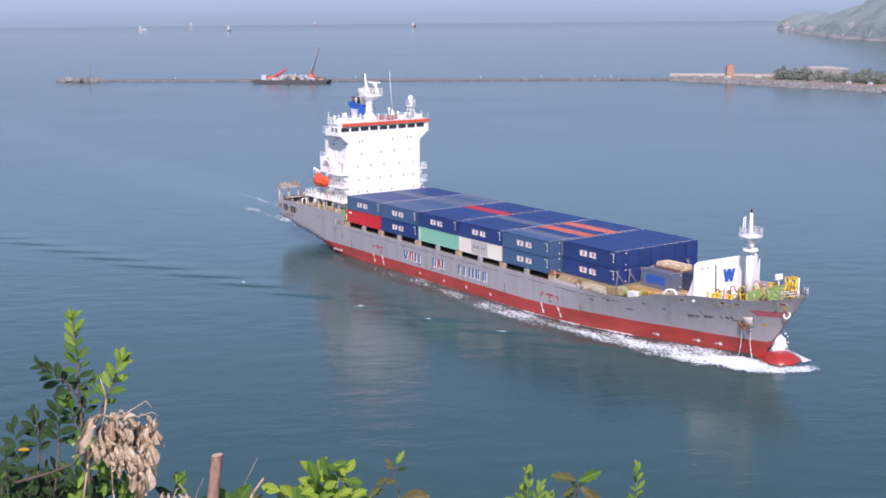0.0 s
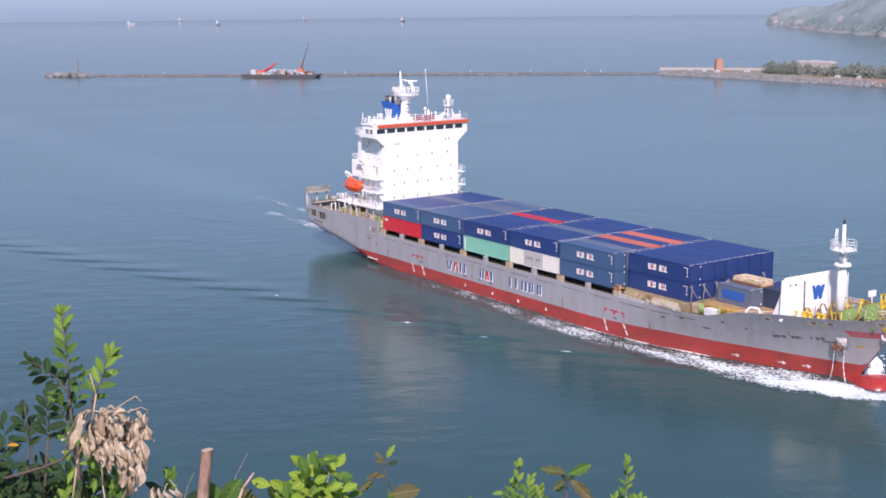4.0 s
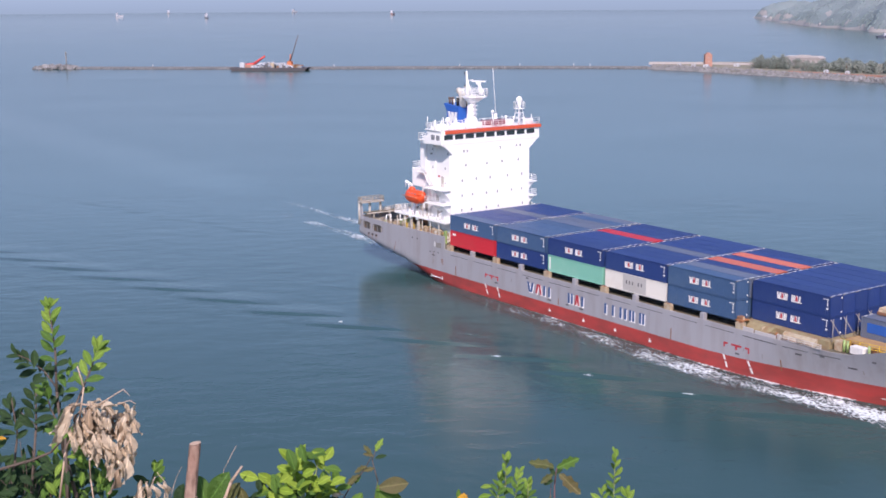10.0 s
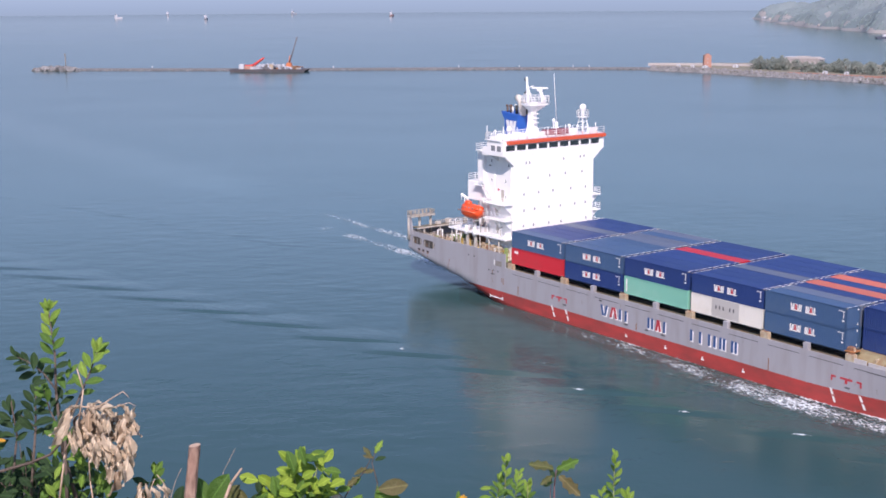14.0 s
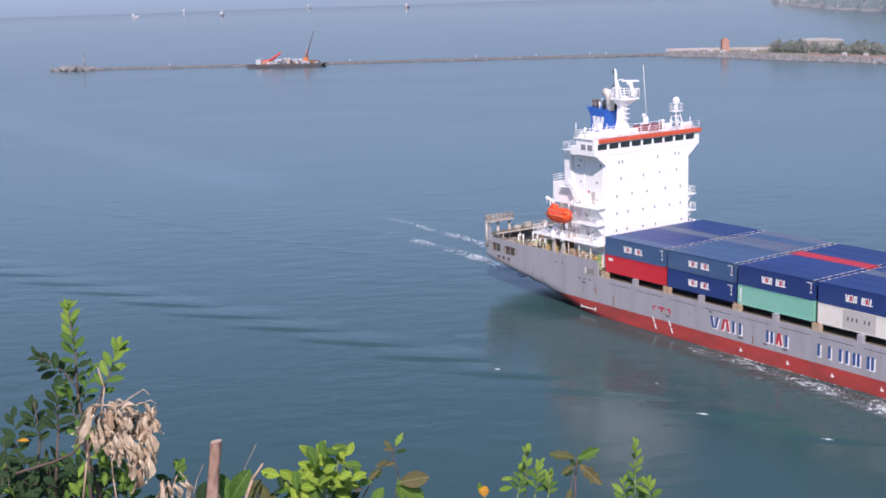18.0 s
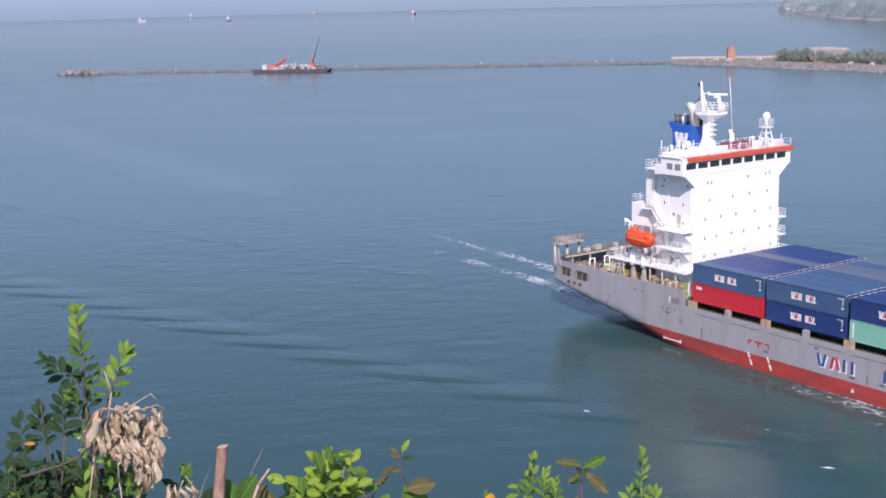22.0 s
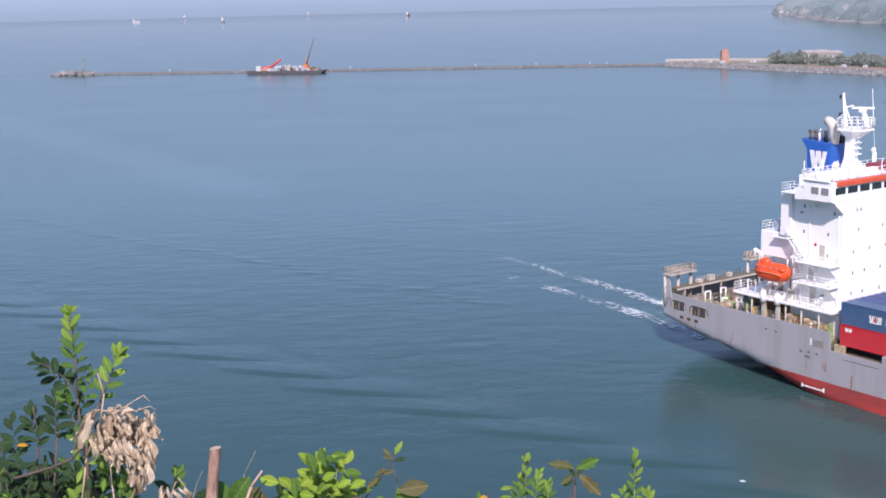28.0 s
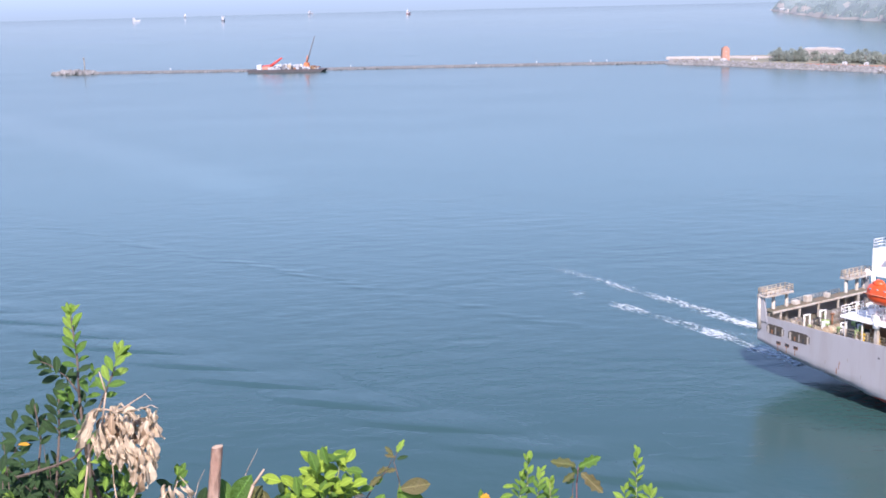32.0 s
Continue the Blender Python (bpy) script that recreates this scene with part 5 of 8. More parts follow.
        for d in (-0.9, 0.9):
            bar("lashing_rod", STEEL, ship, (76.9, y + d * 1.1, 6.85), (76.0, y - d * 0.3, 9.3), 0.06, sides=6)


def small_boxes():
    for y, key, text in ((-2.42, "grey", "grey-blue short freight container with a bright blue side panel"), (0.25, "navy", "short dull navy freight container on the fore hatch"), (2.75, "blue", "short deep blue freight container on the fore hatch")):
        ob = container(key, 6.06, False, text, "short containers", doors=True)
        if key == "grey":
            bm = bmesh.new()
            box(bm, 0.9, 4.9, -WIDE / 2 - 0.006, -WIDE / 2 + 0.03, 0.75, 1.95)
            part("side_panel", bm, FUNNEL_BLUE, ob, "bright blue painted panel")
        if key == "navy":
            bm = bmesh.new()
            for k in range(4):
                box(bm, 0.25, 0.5, -WIDE / 2 - 0.008, -WIDE / 2 + 0.03, 0.75 + 0.42 * k, 1.0 + 0.42 * k)
            part("number_bars", bm, PAINT_WHITE, ob)
        on_ship(ob, pose(81.45 if y > -1 else 77.4, y, 6.84))
    stack = thing("timber_stack", "pale dunnage boards in a brown tray on short containers", "timber")
    bm = bmesh.new()
    box(bm, 0, 5.2, -1.35, 1.35, 0, 0.12)
    for y in (-1.35, 1.27):
        box(bm, 0, 5.2, y, y + 0.08, 0, 0.4)
    part("tray", bm, RUST, stack, "rusty brown tray")
    wood = material("pale_dunnage_wood", (0.66, 0.53, 0.36), 0.8, second=(0.45, 0.33, 0.2), scale=2, amount=0.4, random_value=0.25)
    rng = random.Random(8)
    bm = bmesh.new()
    box(bm, 0, 0.6, -0.2, 0.2, 0, 0.24)
    plank = as_mesh("board", bm, wood)
    for k in range(120):
        layer, row = k // 40, k // 8 % 5
        at(new("board", plank), 0.08 + (k % 8) * 0.63 + rng.uniform(-0.03, 0.03), -1.02 + row * 0.5 + rng.uniform(-0.04, 0.04), 0.125 + 0.26 * layer, 0, 0, rng.uniform(-5, 5)).parent = stack
    on_ship(stack, pose(78.1, -0.2, 9.44))


def foredeck():
    # wave breaker: two white plates meeting forward on the centreline
    for s in (-1, 1):
        bm = bmesh.new()
        lo = [(91.3, s * 6.95, 7.0), (92.95, 0, 7.2)]
        hi = [(91.7, s * 6.9, 12.85), (92.9, 0, 13.3)]
        quad = [lo[0], lo[1], hi[1], (91.6, s * 6.4, 13.0), (91.55, s * 7.15, 12.6)]
        if s > 0:
            quad = [(91.85, 5.4, 7.0), lo[1], hi[1], (91.95, 5.0, 12.95), (91.9, 5.4, 12.6)]
        f = [bm.verts.new(p) for p in quad]
        b = [bm.verts.new((p[0] - 0.12, p[1], p[2])) for p in quad]
        bm.faces.new(f), bm.faces.new(b[::-1])
        for k in range(5):
            bm.faces.new((f[k], f[(k + 1) % 5], b[(k + 1) % 5], b[k]))
        w = part("wave_breaker", bm, WHITE, ship, "tall white wave breaker plate across the foredeck")

        def spot(y, z, out=0.02):
            u = 1 - y / 7.4
            return (91.45 + (92.92 - 91.45) * u + 0.02 * (z - 7) * (1 - u) + out + 0.03, s * y, z)
        if s < 0:
            bm = bmesh.new()
            crown = ((2.35, 11.6), (1.95, 11.6), (1.8, 11.1), (1.6, 11.6), (1.1, 11.6), (0.95, 11.1), (0.75, 11.6), (0.3, 11.6), (0.75, 9.7), (1.15, 9.7), (1.35, 10.3), (1.5, 9.7), (1.95, 9.7))
            v = [bm.verts.new(spot(y, z)) for y, z in crown]
            b_ = [bm.verts.new(Vector(spot(y, z)) - Vector((0.06, 0, 0))) for y, z in crown]
            bm.faces.new(v), bm.faces.new(b_[::-1])
            for k in range(len(crown)):
                bm.faces.new((v[k], v[(k + 1) % len(crown)], b_[(k + 1) % len(crown)], b_[k]))
            part("breaker_mark", bm, FUNNEL_BLUE, w, "blue three-pronged crown mark")
            bar("lamp_post", PAINT_DARK, w, spot(3.6, 7.6, 0.15), spot(3.75, 12.4, 0.15), 0.09)
            for y in (5.0, 5.9):
                bm = bmesh.new()
                rod(bm, spot(y, 12.0, -0.02), spot(y, 12.0, 0.06), 0.13, 0.13, 10)
                part("breaker_hole", bm, PAINT_DARK, w)
        for y in (2.0, 4.5, 6.5):
            p = spot(y, 8, -0.3)
            bm = bmesh.new()
            prism(bm, [(p[0] - 2.0, 7.0), (p[0], 7.0), (p[0], 12.0)], "y", p[1] - 0.05, p[1] + 0.05)
            part("breaker_stay", bm, WHITE, w)
    # foremast
    bm = bmesh.new()
    rod(bm, (95.25, 0, 7.2), (95.25, 0, 14.6), 0.62, 0.54, 16)
    m = part("foremast", bm, WHITE, ship, "stout white foremast with a railed lookout")
    bar("collar", WHITE, m, (95.25, 0, 14.4), (95.25, 0, 14.75), 1.15, 1.0, 16)
    bar("mast_trunk", WHITE, m, (95.25, 0, 14.7), (95.25, 0, 16.4), 0.5, 0.46, 14)
    bar("lookout", WHITE, m, (95.25, 0, 16.35), (95.25, 0, 16.6), 1.45, 1.7, 16)
    ring = [(95.25 + 1.62 * math.cos(k * math.pi / 5), 1.62 * math.sin(k * math.pi / 5), 16.6) for k in range(11)]
    guard(m, ring, gap=0.9, r=0.04)
    bar("topmast", WHITE, m, (95.25, 0, 16.6), (95.2, 0, 19.8), 0.32, 0.2, 12)
    bar("mast_tip", BLACK, m, (95.2, 0, 19.8), (95.2, 0, 20.4), 0.16, 0.1)
    bar("ladder", WHITE, m, (94.5, -0.5, 16.6), (94.6, -0.45, 19.2), 0.06)
    bar("ladder", WHITE, m, (94.5, -0.9, 16.6), (94.6, -0.8, 19.2), 0.06)
    soft_slab("mast_lamp", WHITE, m, 96.9, 97.5, -2.2, -1.7, 16.7, 17.2, 0.05)
    for k in range(4):
        a = k * math.pi / 2 + 0.6
        bar("lookout_strut", WHITE, m, (95.25 + 0.4 * math.cos(a), 0.4 * math.sin(a), 15.3), (95.25 + 1.6 * math.cos(a), 1.6 * math.sin(a), 16.4), 0.08)
    cab = bar("sign_post", WHITE, ship, (96.6, 4.6, 7.4), (96.6, 4.6, 10.0), 0.07)
    soft_slab("sign_board", WHITE, cab, 96.4, 96.75, 4.0, 5.3, 9.9, 10.7, 0.04, "small white board on a post")
    # windlasses
    for x, y in ((98.6, -2.3), (98.6, 2.3), (100.2, 0.1)):
        wl = bmesh.new()
        rod(wl, (x, y - 1.3, 8.9), (x, y + 1.3, 8.9), 0.32, 0.32, 14)
        for q in (-1.3, -0.35, 0.1, 1.0, 1.3):
            rod(wl, (x, y + q - 0.05, 8.9), (x, y + q + 0.05, 8.9), 0.78 - 0.2 * (q > 1.2), 0.78 - 0.2 * (q > 1.2), 18)
        box(wl, x - 0.7, x + 0.7, y - 1.4, y + 1.4, 7.4, 8.0)
        wo = part("windlass", wl, GREEN, ship, "mint green anchor windlass")
        soft_slab("gear_case", GREEN, wo, x - 1.25, x - 0.7, y - 0.5, y + 0.4, 7.6, 9.2, 0.12)
        bar("rope_drum", material("coiled_rope", (0.34, 0.26, 0.17), 0.9, scale=6, amount=0.6, bump=0.5, bump_scale=20), wo, (x, y + 0.16, 8.9), (x, y + 0.94, 8.9), 0.55, sides=16, label="drum of brown rope")
        bar("brake_lever", YELLOW, wo, (x + 0.4, y + 0.4, 8.4), (x + 1.0, y + 0.6, 10.2), 0.09, label="yellow brake lever")
    rng = random.Random(21)
    for k in range(84):
        x, y = rng.uniform(93.0, 102.0), rng.uniform(-5.5, 5.0)
        y *= min(1.0, (104.5 - x) / 9)
        h = rng.uniform(0.4, 2.0)
        bm = bmesh.new()
        if k % 3 == 0:
            tube(bm, [(x, y, 7.2), (x, y, 7.6 + h * 0.8), (x + 0.15, y, 7.85 + h * 0.8), (x + 0.5, y + 0.1, 7.9 + h * 0.8), (x + 0.9, y + 0.2, 7.6 + h * 0.5)], rng.uniform(0.05, 0.1), 8)
        elif k % 3 == 1:
            rod(bm, (x, y, 7.2), (x + rng.uniform(-0.4, 0.4), y, 7.8 + h), 0.1, 0.08, 7)
            rod(bm, (x, y, 7.9 + h * 0.6), (x + 0.1, y + rng.uniform(0.6, 1.4), 7.9 + h * 0.5), 0.08, 0.08, 7)
        else:
            box(bm, x - 0.18, x + 0.2, y - 0.22, y + 0.24, 7.2, 7.6 + h * 0.6)
        part("deck_fitting", bm, (GREEN, RUST, CREAM, GREEN, STEEL, YELLOW, RUST)[k % 7], ship, ("mint green", "rusty", "buff", "mint green", "grey", "yellow", "rusty")[k % 7] + " foredeck fitting")
    for x, y in ((92.6, -5.4), (93.3, -4.3), (94.0, -5.9), (92.9, -3.4), (93.4, 4.5)):
        bm = bmesh.new()
        rod(bm, (x, y, 7.1), (x, y, 8.6), 0.12, 0.12, 10)
        rod(bm, (x, y, 8.5), (x, y, 8.7), 0.2, 0.2, 10)
        part("yellow_vent", bm, YELLOW, ship, "yellow mushroom vent")
    for x, y in ((99.6, 3.2), (100.4, 3.0), (99.9, 4.0)):
        bm = bmesh.new()
        for q in (-0.6, 0.6):
            rod(bm, (x + q, y, 7.8), (x + q, y, 10.9), 0.11, 0.11, 8)
        for z in (10.9, 10.0, 9.2):
            rod(bm, (x - 0.6, y, z), (x + 0.6, y, z), 0.11, 0.11, 8)
        part("hose_frame", bm, YELLOW, ship, "yellow tubular frame")
    soft_slab("life_ring_box", PAINT_RED, ship, 101.6, 102.0, 2.2, 2.6, 8.2, 9.6, 0.05, "small orange-red safety box")
    bar("jackstaff", WHITE, ship, (103.6, 0.4, 8.5), (103.6, 0.4, 11.9), 0.1)
    for s in (-1, 1):
        for x in (94.6, 96.2, 101.4, 102.4):
            y = s * (half_width(x, 8.5) - 1.2)
            bm = bmesh.new()
            for q in (-0.4, 0.4):
                rod(bm, (x + q, y, 7.4), (x + q, y, 8.9), 0.24, 0.24, 10)
                rod(bm, (x + q, y, 8.8), (x + q, y, 8.95), 0.34, 0.34, 10)
            part("bollard", bm, (YELLOW, GREEN)[int(x) % 2], ship)
        top = [(x, s * (half_width(x, span(x, SHEER)) - 0.1), span(x, SHEER)) for x in (102.9, 103.6, 104.2, 104.6, 104.78)]
        guard(ship, top, WHITE, 1.05, 0.9, 0.045)
        guard(ship, [(x, s * (half_width(x, span(x, SHEER)) - 0.15), span(x, SHEER) - 0.1) for x in (97.2, 99.0, 100.6, 102.0, 102.8)] if s > 0 else top[:2], STEEL, 1.15, 1.2, 0.06)
        for x in (89.9, 95.7, 97.6, 102.9):
            z = span(x, SHEER) - 0.95
            patch("fairlead", SIDE_PALE, x - 0.5, x + 0.5, z - 0.1, z + 0.5, s, "pale rust-stained framed fairlead")
            patch("fairlead_mouth", RUST, x - 0.3, x + 0.3, z + 0.02, z + 0.38, s, out=0.03)
        bm = bmesh.new()
        c = Vector((91.7, skin(91.7, 7.65, s), 7.65))
        rod(bm, c - Vector((0, s * 0.05, 0)), c + Vector((0, s * 0.06, 0)), 0.3, 0.3, 14)
        part("panama_lead", bm, WHITE, hull_ob)
        # anchor in its pocket
        x, z = 97.7, 5.2
        y = skin(x, z, s)
        bm = bmesh.new()
        top_ = [bm.verts.new((x + 0.95 * math.cos(a) * (1 if math.cos(a) > 0 else 0.7), y + s * (0.15 + 0.55 * math.sin(a)), z + 0.62 + 0.08 * math.cos(a))) for a in [math.pi * k / 8 for k in range(9)]]
        mid_ = [bm.verts.new((x + 0.1 + 0.85 * math.cos(a) * (1 if math.cos(a) > 0 else 0.7), y + s * (0.1 + 0.62 * math.sin(a)), z + 0.2)) for a in [math.pi * k / 8 for k in range(9)]]
        low_ = [bm.verts.new((x + 0.3 + 0.4 * math.cos(a), y + s * (-0.5 + 0.45 * math.sin(a)), z - 0.95)) for a in [math.pi * k / 8 for k in range(9)]]
        for p_, q_ in ((top_, mid_), (mid_, low_)):
            for k in range(8):
                bm.faces.new((p_[k], p_[k + 1], q_[k + 1], q_[k])).smooth = True
        bm.faces.new(top_)
        bm.faces.new(low_[::-1])
        bm.faces.new([top_[0], mid_[0], low_[0], low_[-1], mid_[-1], top_[-1]])
        part("anchor_bolster", bm, SIDE_PALE, ship, "bulging pale anchor bolster")
        bm = bmesh.new()
        rod(bm, (x - 0.1, y + s * 0.5, z + 0.2), (x - 0.3, y + s * 0.4, z - 0.9), 0.15, 0.15, 8)
        rod(bm, (x - 0.9, y + s * 0.3, z - 0.8), (x + 0.3, y + s * 0.4, z - 1.05), 0.2, 0.2, 8)
        for q in (-0.9, 0.3):
            rod(bm, (x + q, y + s * 0.4, z - 0.9), (x + q - 0.1, y + s * 0.65, z - 0.1), 0.17, 0.07, 8)
        part("anchor", bm, RUST, ship, "rusty stockless anchor hove up to its pocket")
        for dx, dy in ((-0.9, 0.5), (0.45, 0.3)):
            bm = bmesh.new()
            p = Vector((x + dx, y + s * (dy - 0.45), z - 0.9))
            for k in range(6):
                q = p + Vector((rng.uniform(-0.02, 0.1) * (1 + k * 0.3) * (-0.8 if dx < 0 else 1), s * 0.03, -0.72))
                rod(bm, p, q, 0.025 + 0.012 * k * rng.random(), 0.025 + 0.012 * k * rng.random(), 6)
                p = q
            part("hawse_water", bm, FOAM, ship, "thin white stream of chain-washing water")
    bm = bmesh.new()
    for k in range(14):
        a, b = 2 * math.pi * k / 14, 2 * math.pi * (k + 1) / 14
        rod(bm, (102.75 + 0.35 * math.cos(a), -0.75 + 0.1 * math.sin(a) - 0.2 * math.cos(a) * -1, 6.75 + 0.5 * math.sin(a)), (102.75 + 0.35 * math.cos(b), -0.75 + 0.1 * math.sin(b) + 0.2 * math.cos(b), 6.75 + 0.5 * math.sin(b)), 0.13, 0.13, 6)
    part("bow_lead", bm, WHITE, ship, "white ring lead at the stem")
    patch("bow_badge", material("ochre_badge", (0.42, 0.30, 0.08), 0.6), 99.2, 100.1, 4.6, 4.95, -1, "ochre stained plate")


hull_marks()
cargo_deck()
small_boxes()
foredeck()


# ---- foam and waves that go with the ship ----
def lace_foam(name, size, hard=0.10, stretch=0.55):
    """Foam with holes: white where noise lies under the local cover, clear elsewhere."""
    m = bpy.data.materials.new(name)
    m.use_nodes = True
    t, link = m.node_tree, m.node_tree.links.new
    b = t.nodes["Principled BSDF"]
    b.inputs["Base Color"].default_value = (0.69, 0.78, 0.82, 1)
    b.inputs["Roughness"].default_value = 0.85
    pos = t.nodes.new("ShaderNodeTexCoord")
    mp = t.nodes.new("ShaderNodeMapping")
    mp.inputs["Scale"].default_value = (stretch, 1.0, 1.0)
    link(pos.outputs["Object"], mp.inputs[0])
    wob = t.nodes.new("ShaderNodeTexNoise")
    wob.inputs["Scale"].default_value, wob.inputs["Detail"].default_value = 0.5 * size, 3
    link(mp.outputs[0], wob.inputs["Vector"])
    add = t.nodes.new("ShaderNodeMix")
    add.data_type = "VECTOR"
    add.inputs["Factor"].default_value = 0.35
    link(mp.outputs[0], add.inputs["A"])
    link(wob.outputs["Color"], add.inputs["B"])
    cells = t.nodes.new("ShaderNodeTexVoronoi")
    cells.feature = "DISTANCE_TO_EDGE"
    cells.inputs["Scale"].default_value = 0.9 * size
    link(add.outputs["Result"], cells.inputs["Vector"])
    fine = t.nodes.new("ShaderNodeTexNoise")
    fine.inputs["Scale"].default_value, fine.inputs["Detail"].default_value = 1.3 * size, 6
    fine.inputs["Roughness"].default_value = 0.7
    link(mp.outputs[0], fine.inputs["Vector"])
    sum_ = t.nodes.new("ShaderNodeMath")
    sum_.operation = "MULTIPLY_ADD"
    sum_.inputs[1].default_value = 0.72
    link(cells.outputs["Distance"], sum_.inputs[0])
    link(fine.outputs["Fac"], sum_.inputs[2])
    cover = t.nodes.new("ShaderNodeAttribute")
    cover.attribute_name = "cover"
    diff = t.nodes.new("ShaderNodeMath")
    diff.operation = "SUBTRACT"
    link(cover.outputs["Fac"], diff.inputs[0])
    link(sum_.outputs[0], diff.inputs[1])
    rng = t.nodes.new("ShaderNodeMapRange")
    rng.inputs["From Min"].default_value, rng.inputs["From Max"].default_value = -hard, hard
    link(diff.outputs[0], rng.inputs["Value"])
    link(rng.outputs[0], b.inputs["Alpha"])
    bp = t.nodes.new("ShaderNodeBump")
    bp.inputs["Strength"].default_value, bp.inputs["Distance"].default_value = 0.7, 0.15
    link(fine.outputs["Fac"], bp.inputs["Height"])
    link(bp.outputs[0], b.inputs["Normal"])
    return m


LACE = lace_foam("lacy_sea_foam", 3.1, 0.10, 0.62)
STREAK = lace_foam("streaky_sea_foam", 2.3, 0.2, 0.36)


def foam_band(name, line, widths, covers, heights, parent, across=8, label="", foam=None):
    """A strip of foam along a line of (x, inner y, outer y): its cover falls off to both edges."""
    verts, faces, cover = [], [], []
    n = 10
    pts = []
    for (a, wa, ca, ha), (b, wb, cb, hb) in zip(list(zip(line, widths, covers, heights)), list(zip(line, widths, covers, heights))[1:]):
        for k in range(n):
            u = k / n
            pts.append((a[0] + (b[0] - a[0]) * u, a[1] + (b[1] - a[1]) * u, wa + (wb - wa) * u, ca + (cb - ca) * u, ha + (hb - ha) * u))
    for i, (x, y, w, c, h) in enumerate(pts):
        for j in range(across + 1):
            v = j / across
            hump = math.sin(math.pi * v)
            ripple = 0.12 * noise.noise(Vector((x * 0.8, (y + w * v) * 0.8, 0)))
            verts.append((x, y + w * v, 0.03 + h * hump + max(0.0, ripple) * (0.3 + h)))
            cover.append(c * (0.35 + 0.65 * hump ** 0.7) + 0.2 * noise.noise(Vector((x * 0.16, (y + w * v) * 0.45, 5))) + 0.1 * noise.noise(Vector((x * 0.5, (y + w * v) * 1.1, 9))) - 0.045)
            if i and j:
                q = (i - 1) * (across + 1) + j
                faces.append((q - 1, q, q + across + 1, q + across))
    me = bpy.data.meshes.new(name)
    me.from_pydata(verts, [], faces)
    at_ = me.attributes.new("cover", "FLOAT", "POINT")
    at_.data.foreach_set("value", cover)
    me.materials.append(foam or LACE)
    for p in me.polygons:
        p.use_smooth = True
    ob = new(name, me)
    ob.parent = parent
    if label:
        tagged(ob, label)
    return ob


wake = tagged(new("wash"), "white lacy foam thrown up along the moving hull and astern", "sea foam", kind="stuff")
on_ship(wake)
for s in (-1, 1):
    xs = (107.9, 107.2, 106.0, 104.3, 102.3, 100.5, 98.8, 96.5, 93.0, 88.5, 84.0, 78.0, 72.0, 62.0, 52.0, 42.0, 30.0)
    inner = [i if i else half_width(x, 0) - 0.3 for x, i in zip(xs, (-0.8, -1.7, -2.3, 0.8, 2.7, 3.1, 3.0, 2.2, 2.2, 0, 0, 0, 0, 0, 0, 0, 0))]
    outer = (0.8, 4.0, 6.3, 8.0, 9.4, 10.3, 11.2, 12.2, 13.6, 14.4, 14.8, 15.3, 16.0, 17.2, 17.4, 15.8, 13.2)
    covers = (0.66, 0.74, 0.78, 0.76, 0.74, 0.76, 0.78, 0.78, 0.74, 0.69, 0.66, 0.63, 0.61, 0.58, 0.555, 0.515, 0.45)
    if s > 0:
        xs, inner, covers = xs[3:], inner[3:], covers[3:]
        outer = (3.4, 3.8, 4.2, 4.6, 5.4, 7.6, 9.6, 11.4, 13.0, 14.0, 14.4, 14.0, 13.4, 12.6)
    rise = (0.04, 0.05, 0.06, 0.06, 0.1, 0.15, 0.22, 0.28, 0.25, 0.2, 0.16, 0.12, 0.1, 0.06, 0.04, 0.03, 0.02)[-len(xs):]
    foam_band("bow_wash", [(x, s * i) for x, i in zip(xs, inner)], [s * (o - i) for i, o in zip(inner, outer)],
              covers, rise, wake, 16, "broken white bow wave")
    if s < 0:
        foam_band("bow_crest", [(107.2, -0.6), (105.2, -2.4), (102.8, -3.0), (100.0, -2.2), (97.6, -2.6), (95.0, -5.4), (91.5, -9.6), (86.5, -12.4)], [-w for w in (2.4, 4.2, 5.6, 7.4, 8.2, 7.0, 3.6, 1.4)],
                  (0.76, 0.90, 0.95, 1.0, 0.98, 0.88, 0.70, 0.5), (0.03, 0.05, 0.08, 0.25, 0.45, 0.4, 0.25, 0.1), wake, 12, "solid white crest of the bow wave")
    foam_band("hull_wash", [(x, s * (half_width(x, 0) - 0.2)) for x in (80, 70, 60, 50, 20, 0)], [s * 1.1] * 6, (0.68, 0.66, 0.6, 0.52, 0.46, 0.36), (0.08, 0.08, 0.06, 0.05, 0.03, 0.02), wake, 4)
foam_band("side_wash", [(66, -9.9), (54, -10.0), (42, -10.0), (30, -10.0), (18, -10.0), (6, -9.8)], [-7.0, -7.5, -7.0, -6.0, -4.5, -3.0], (0.44, 0.45, 0.44, 0.42, 0.38, 0.30), (0.03, 0.03, 0.03, 0.03, 0.02, 0.02), wake, 8, "thin trailing foam along the hull", STREAK)
foam_band("stern_wash", [(-29, -3.8), (-38, -2.8), (-48, -1.4), (-60, -1.0), (-82, -1.4)], [4.2, 4.4, 4.2, 4.0, 4.6], (0.58, 0.59, 0.56, 0.51, 0.33), (0.15, 0.1, 0.06, 0.04, 0.02), wake, 6, "white propeller wash line", STREAK)
foam_band("stern_wash", [(-29, 4.0), (-42, 4.8), (-56, 6.2), (-68, 7.2), (-100, 8.0)], [4.2, 4.4, 4.4, 4.2, 5.0], (0.60, 0.61, 0.58, 0.53, 0.32), (0.15, 0.1, 0.06, 0.04, 0.02), wake, 6, "white propeller wash line", STREAK)
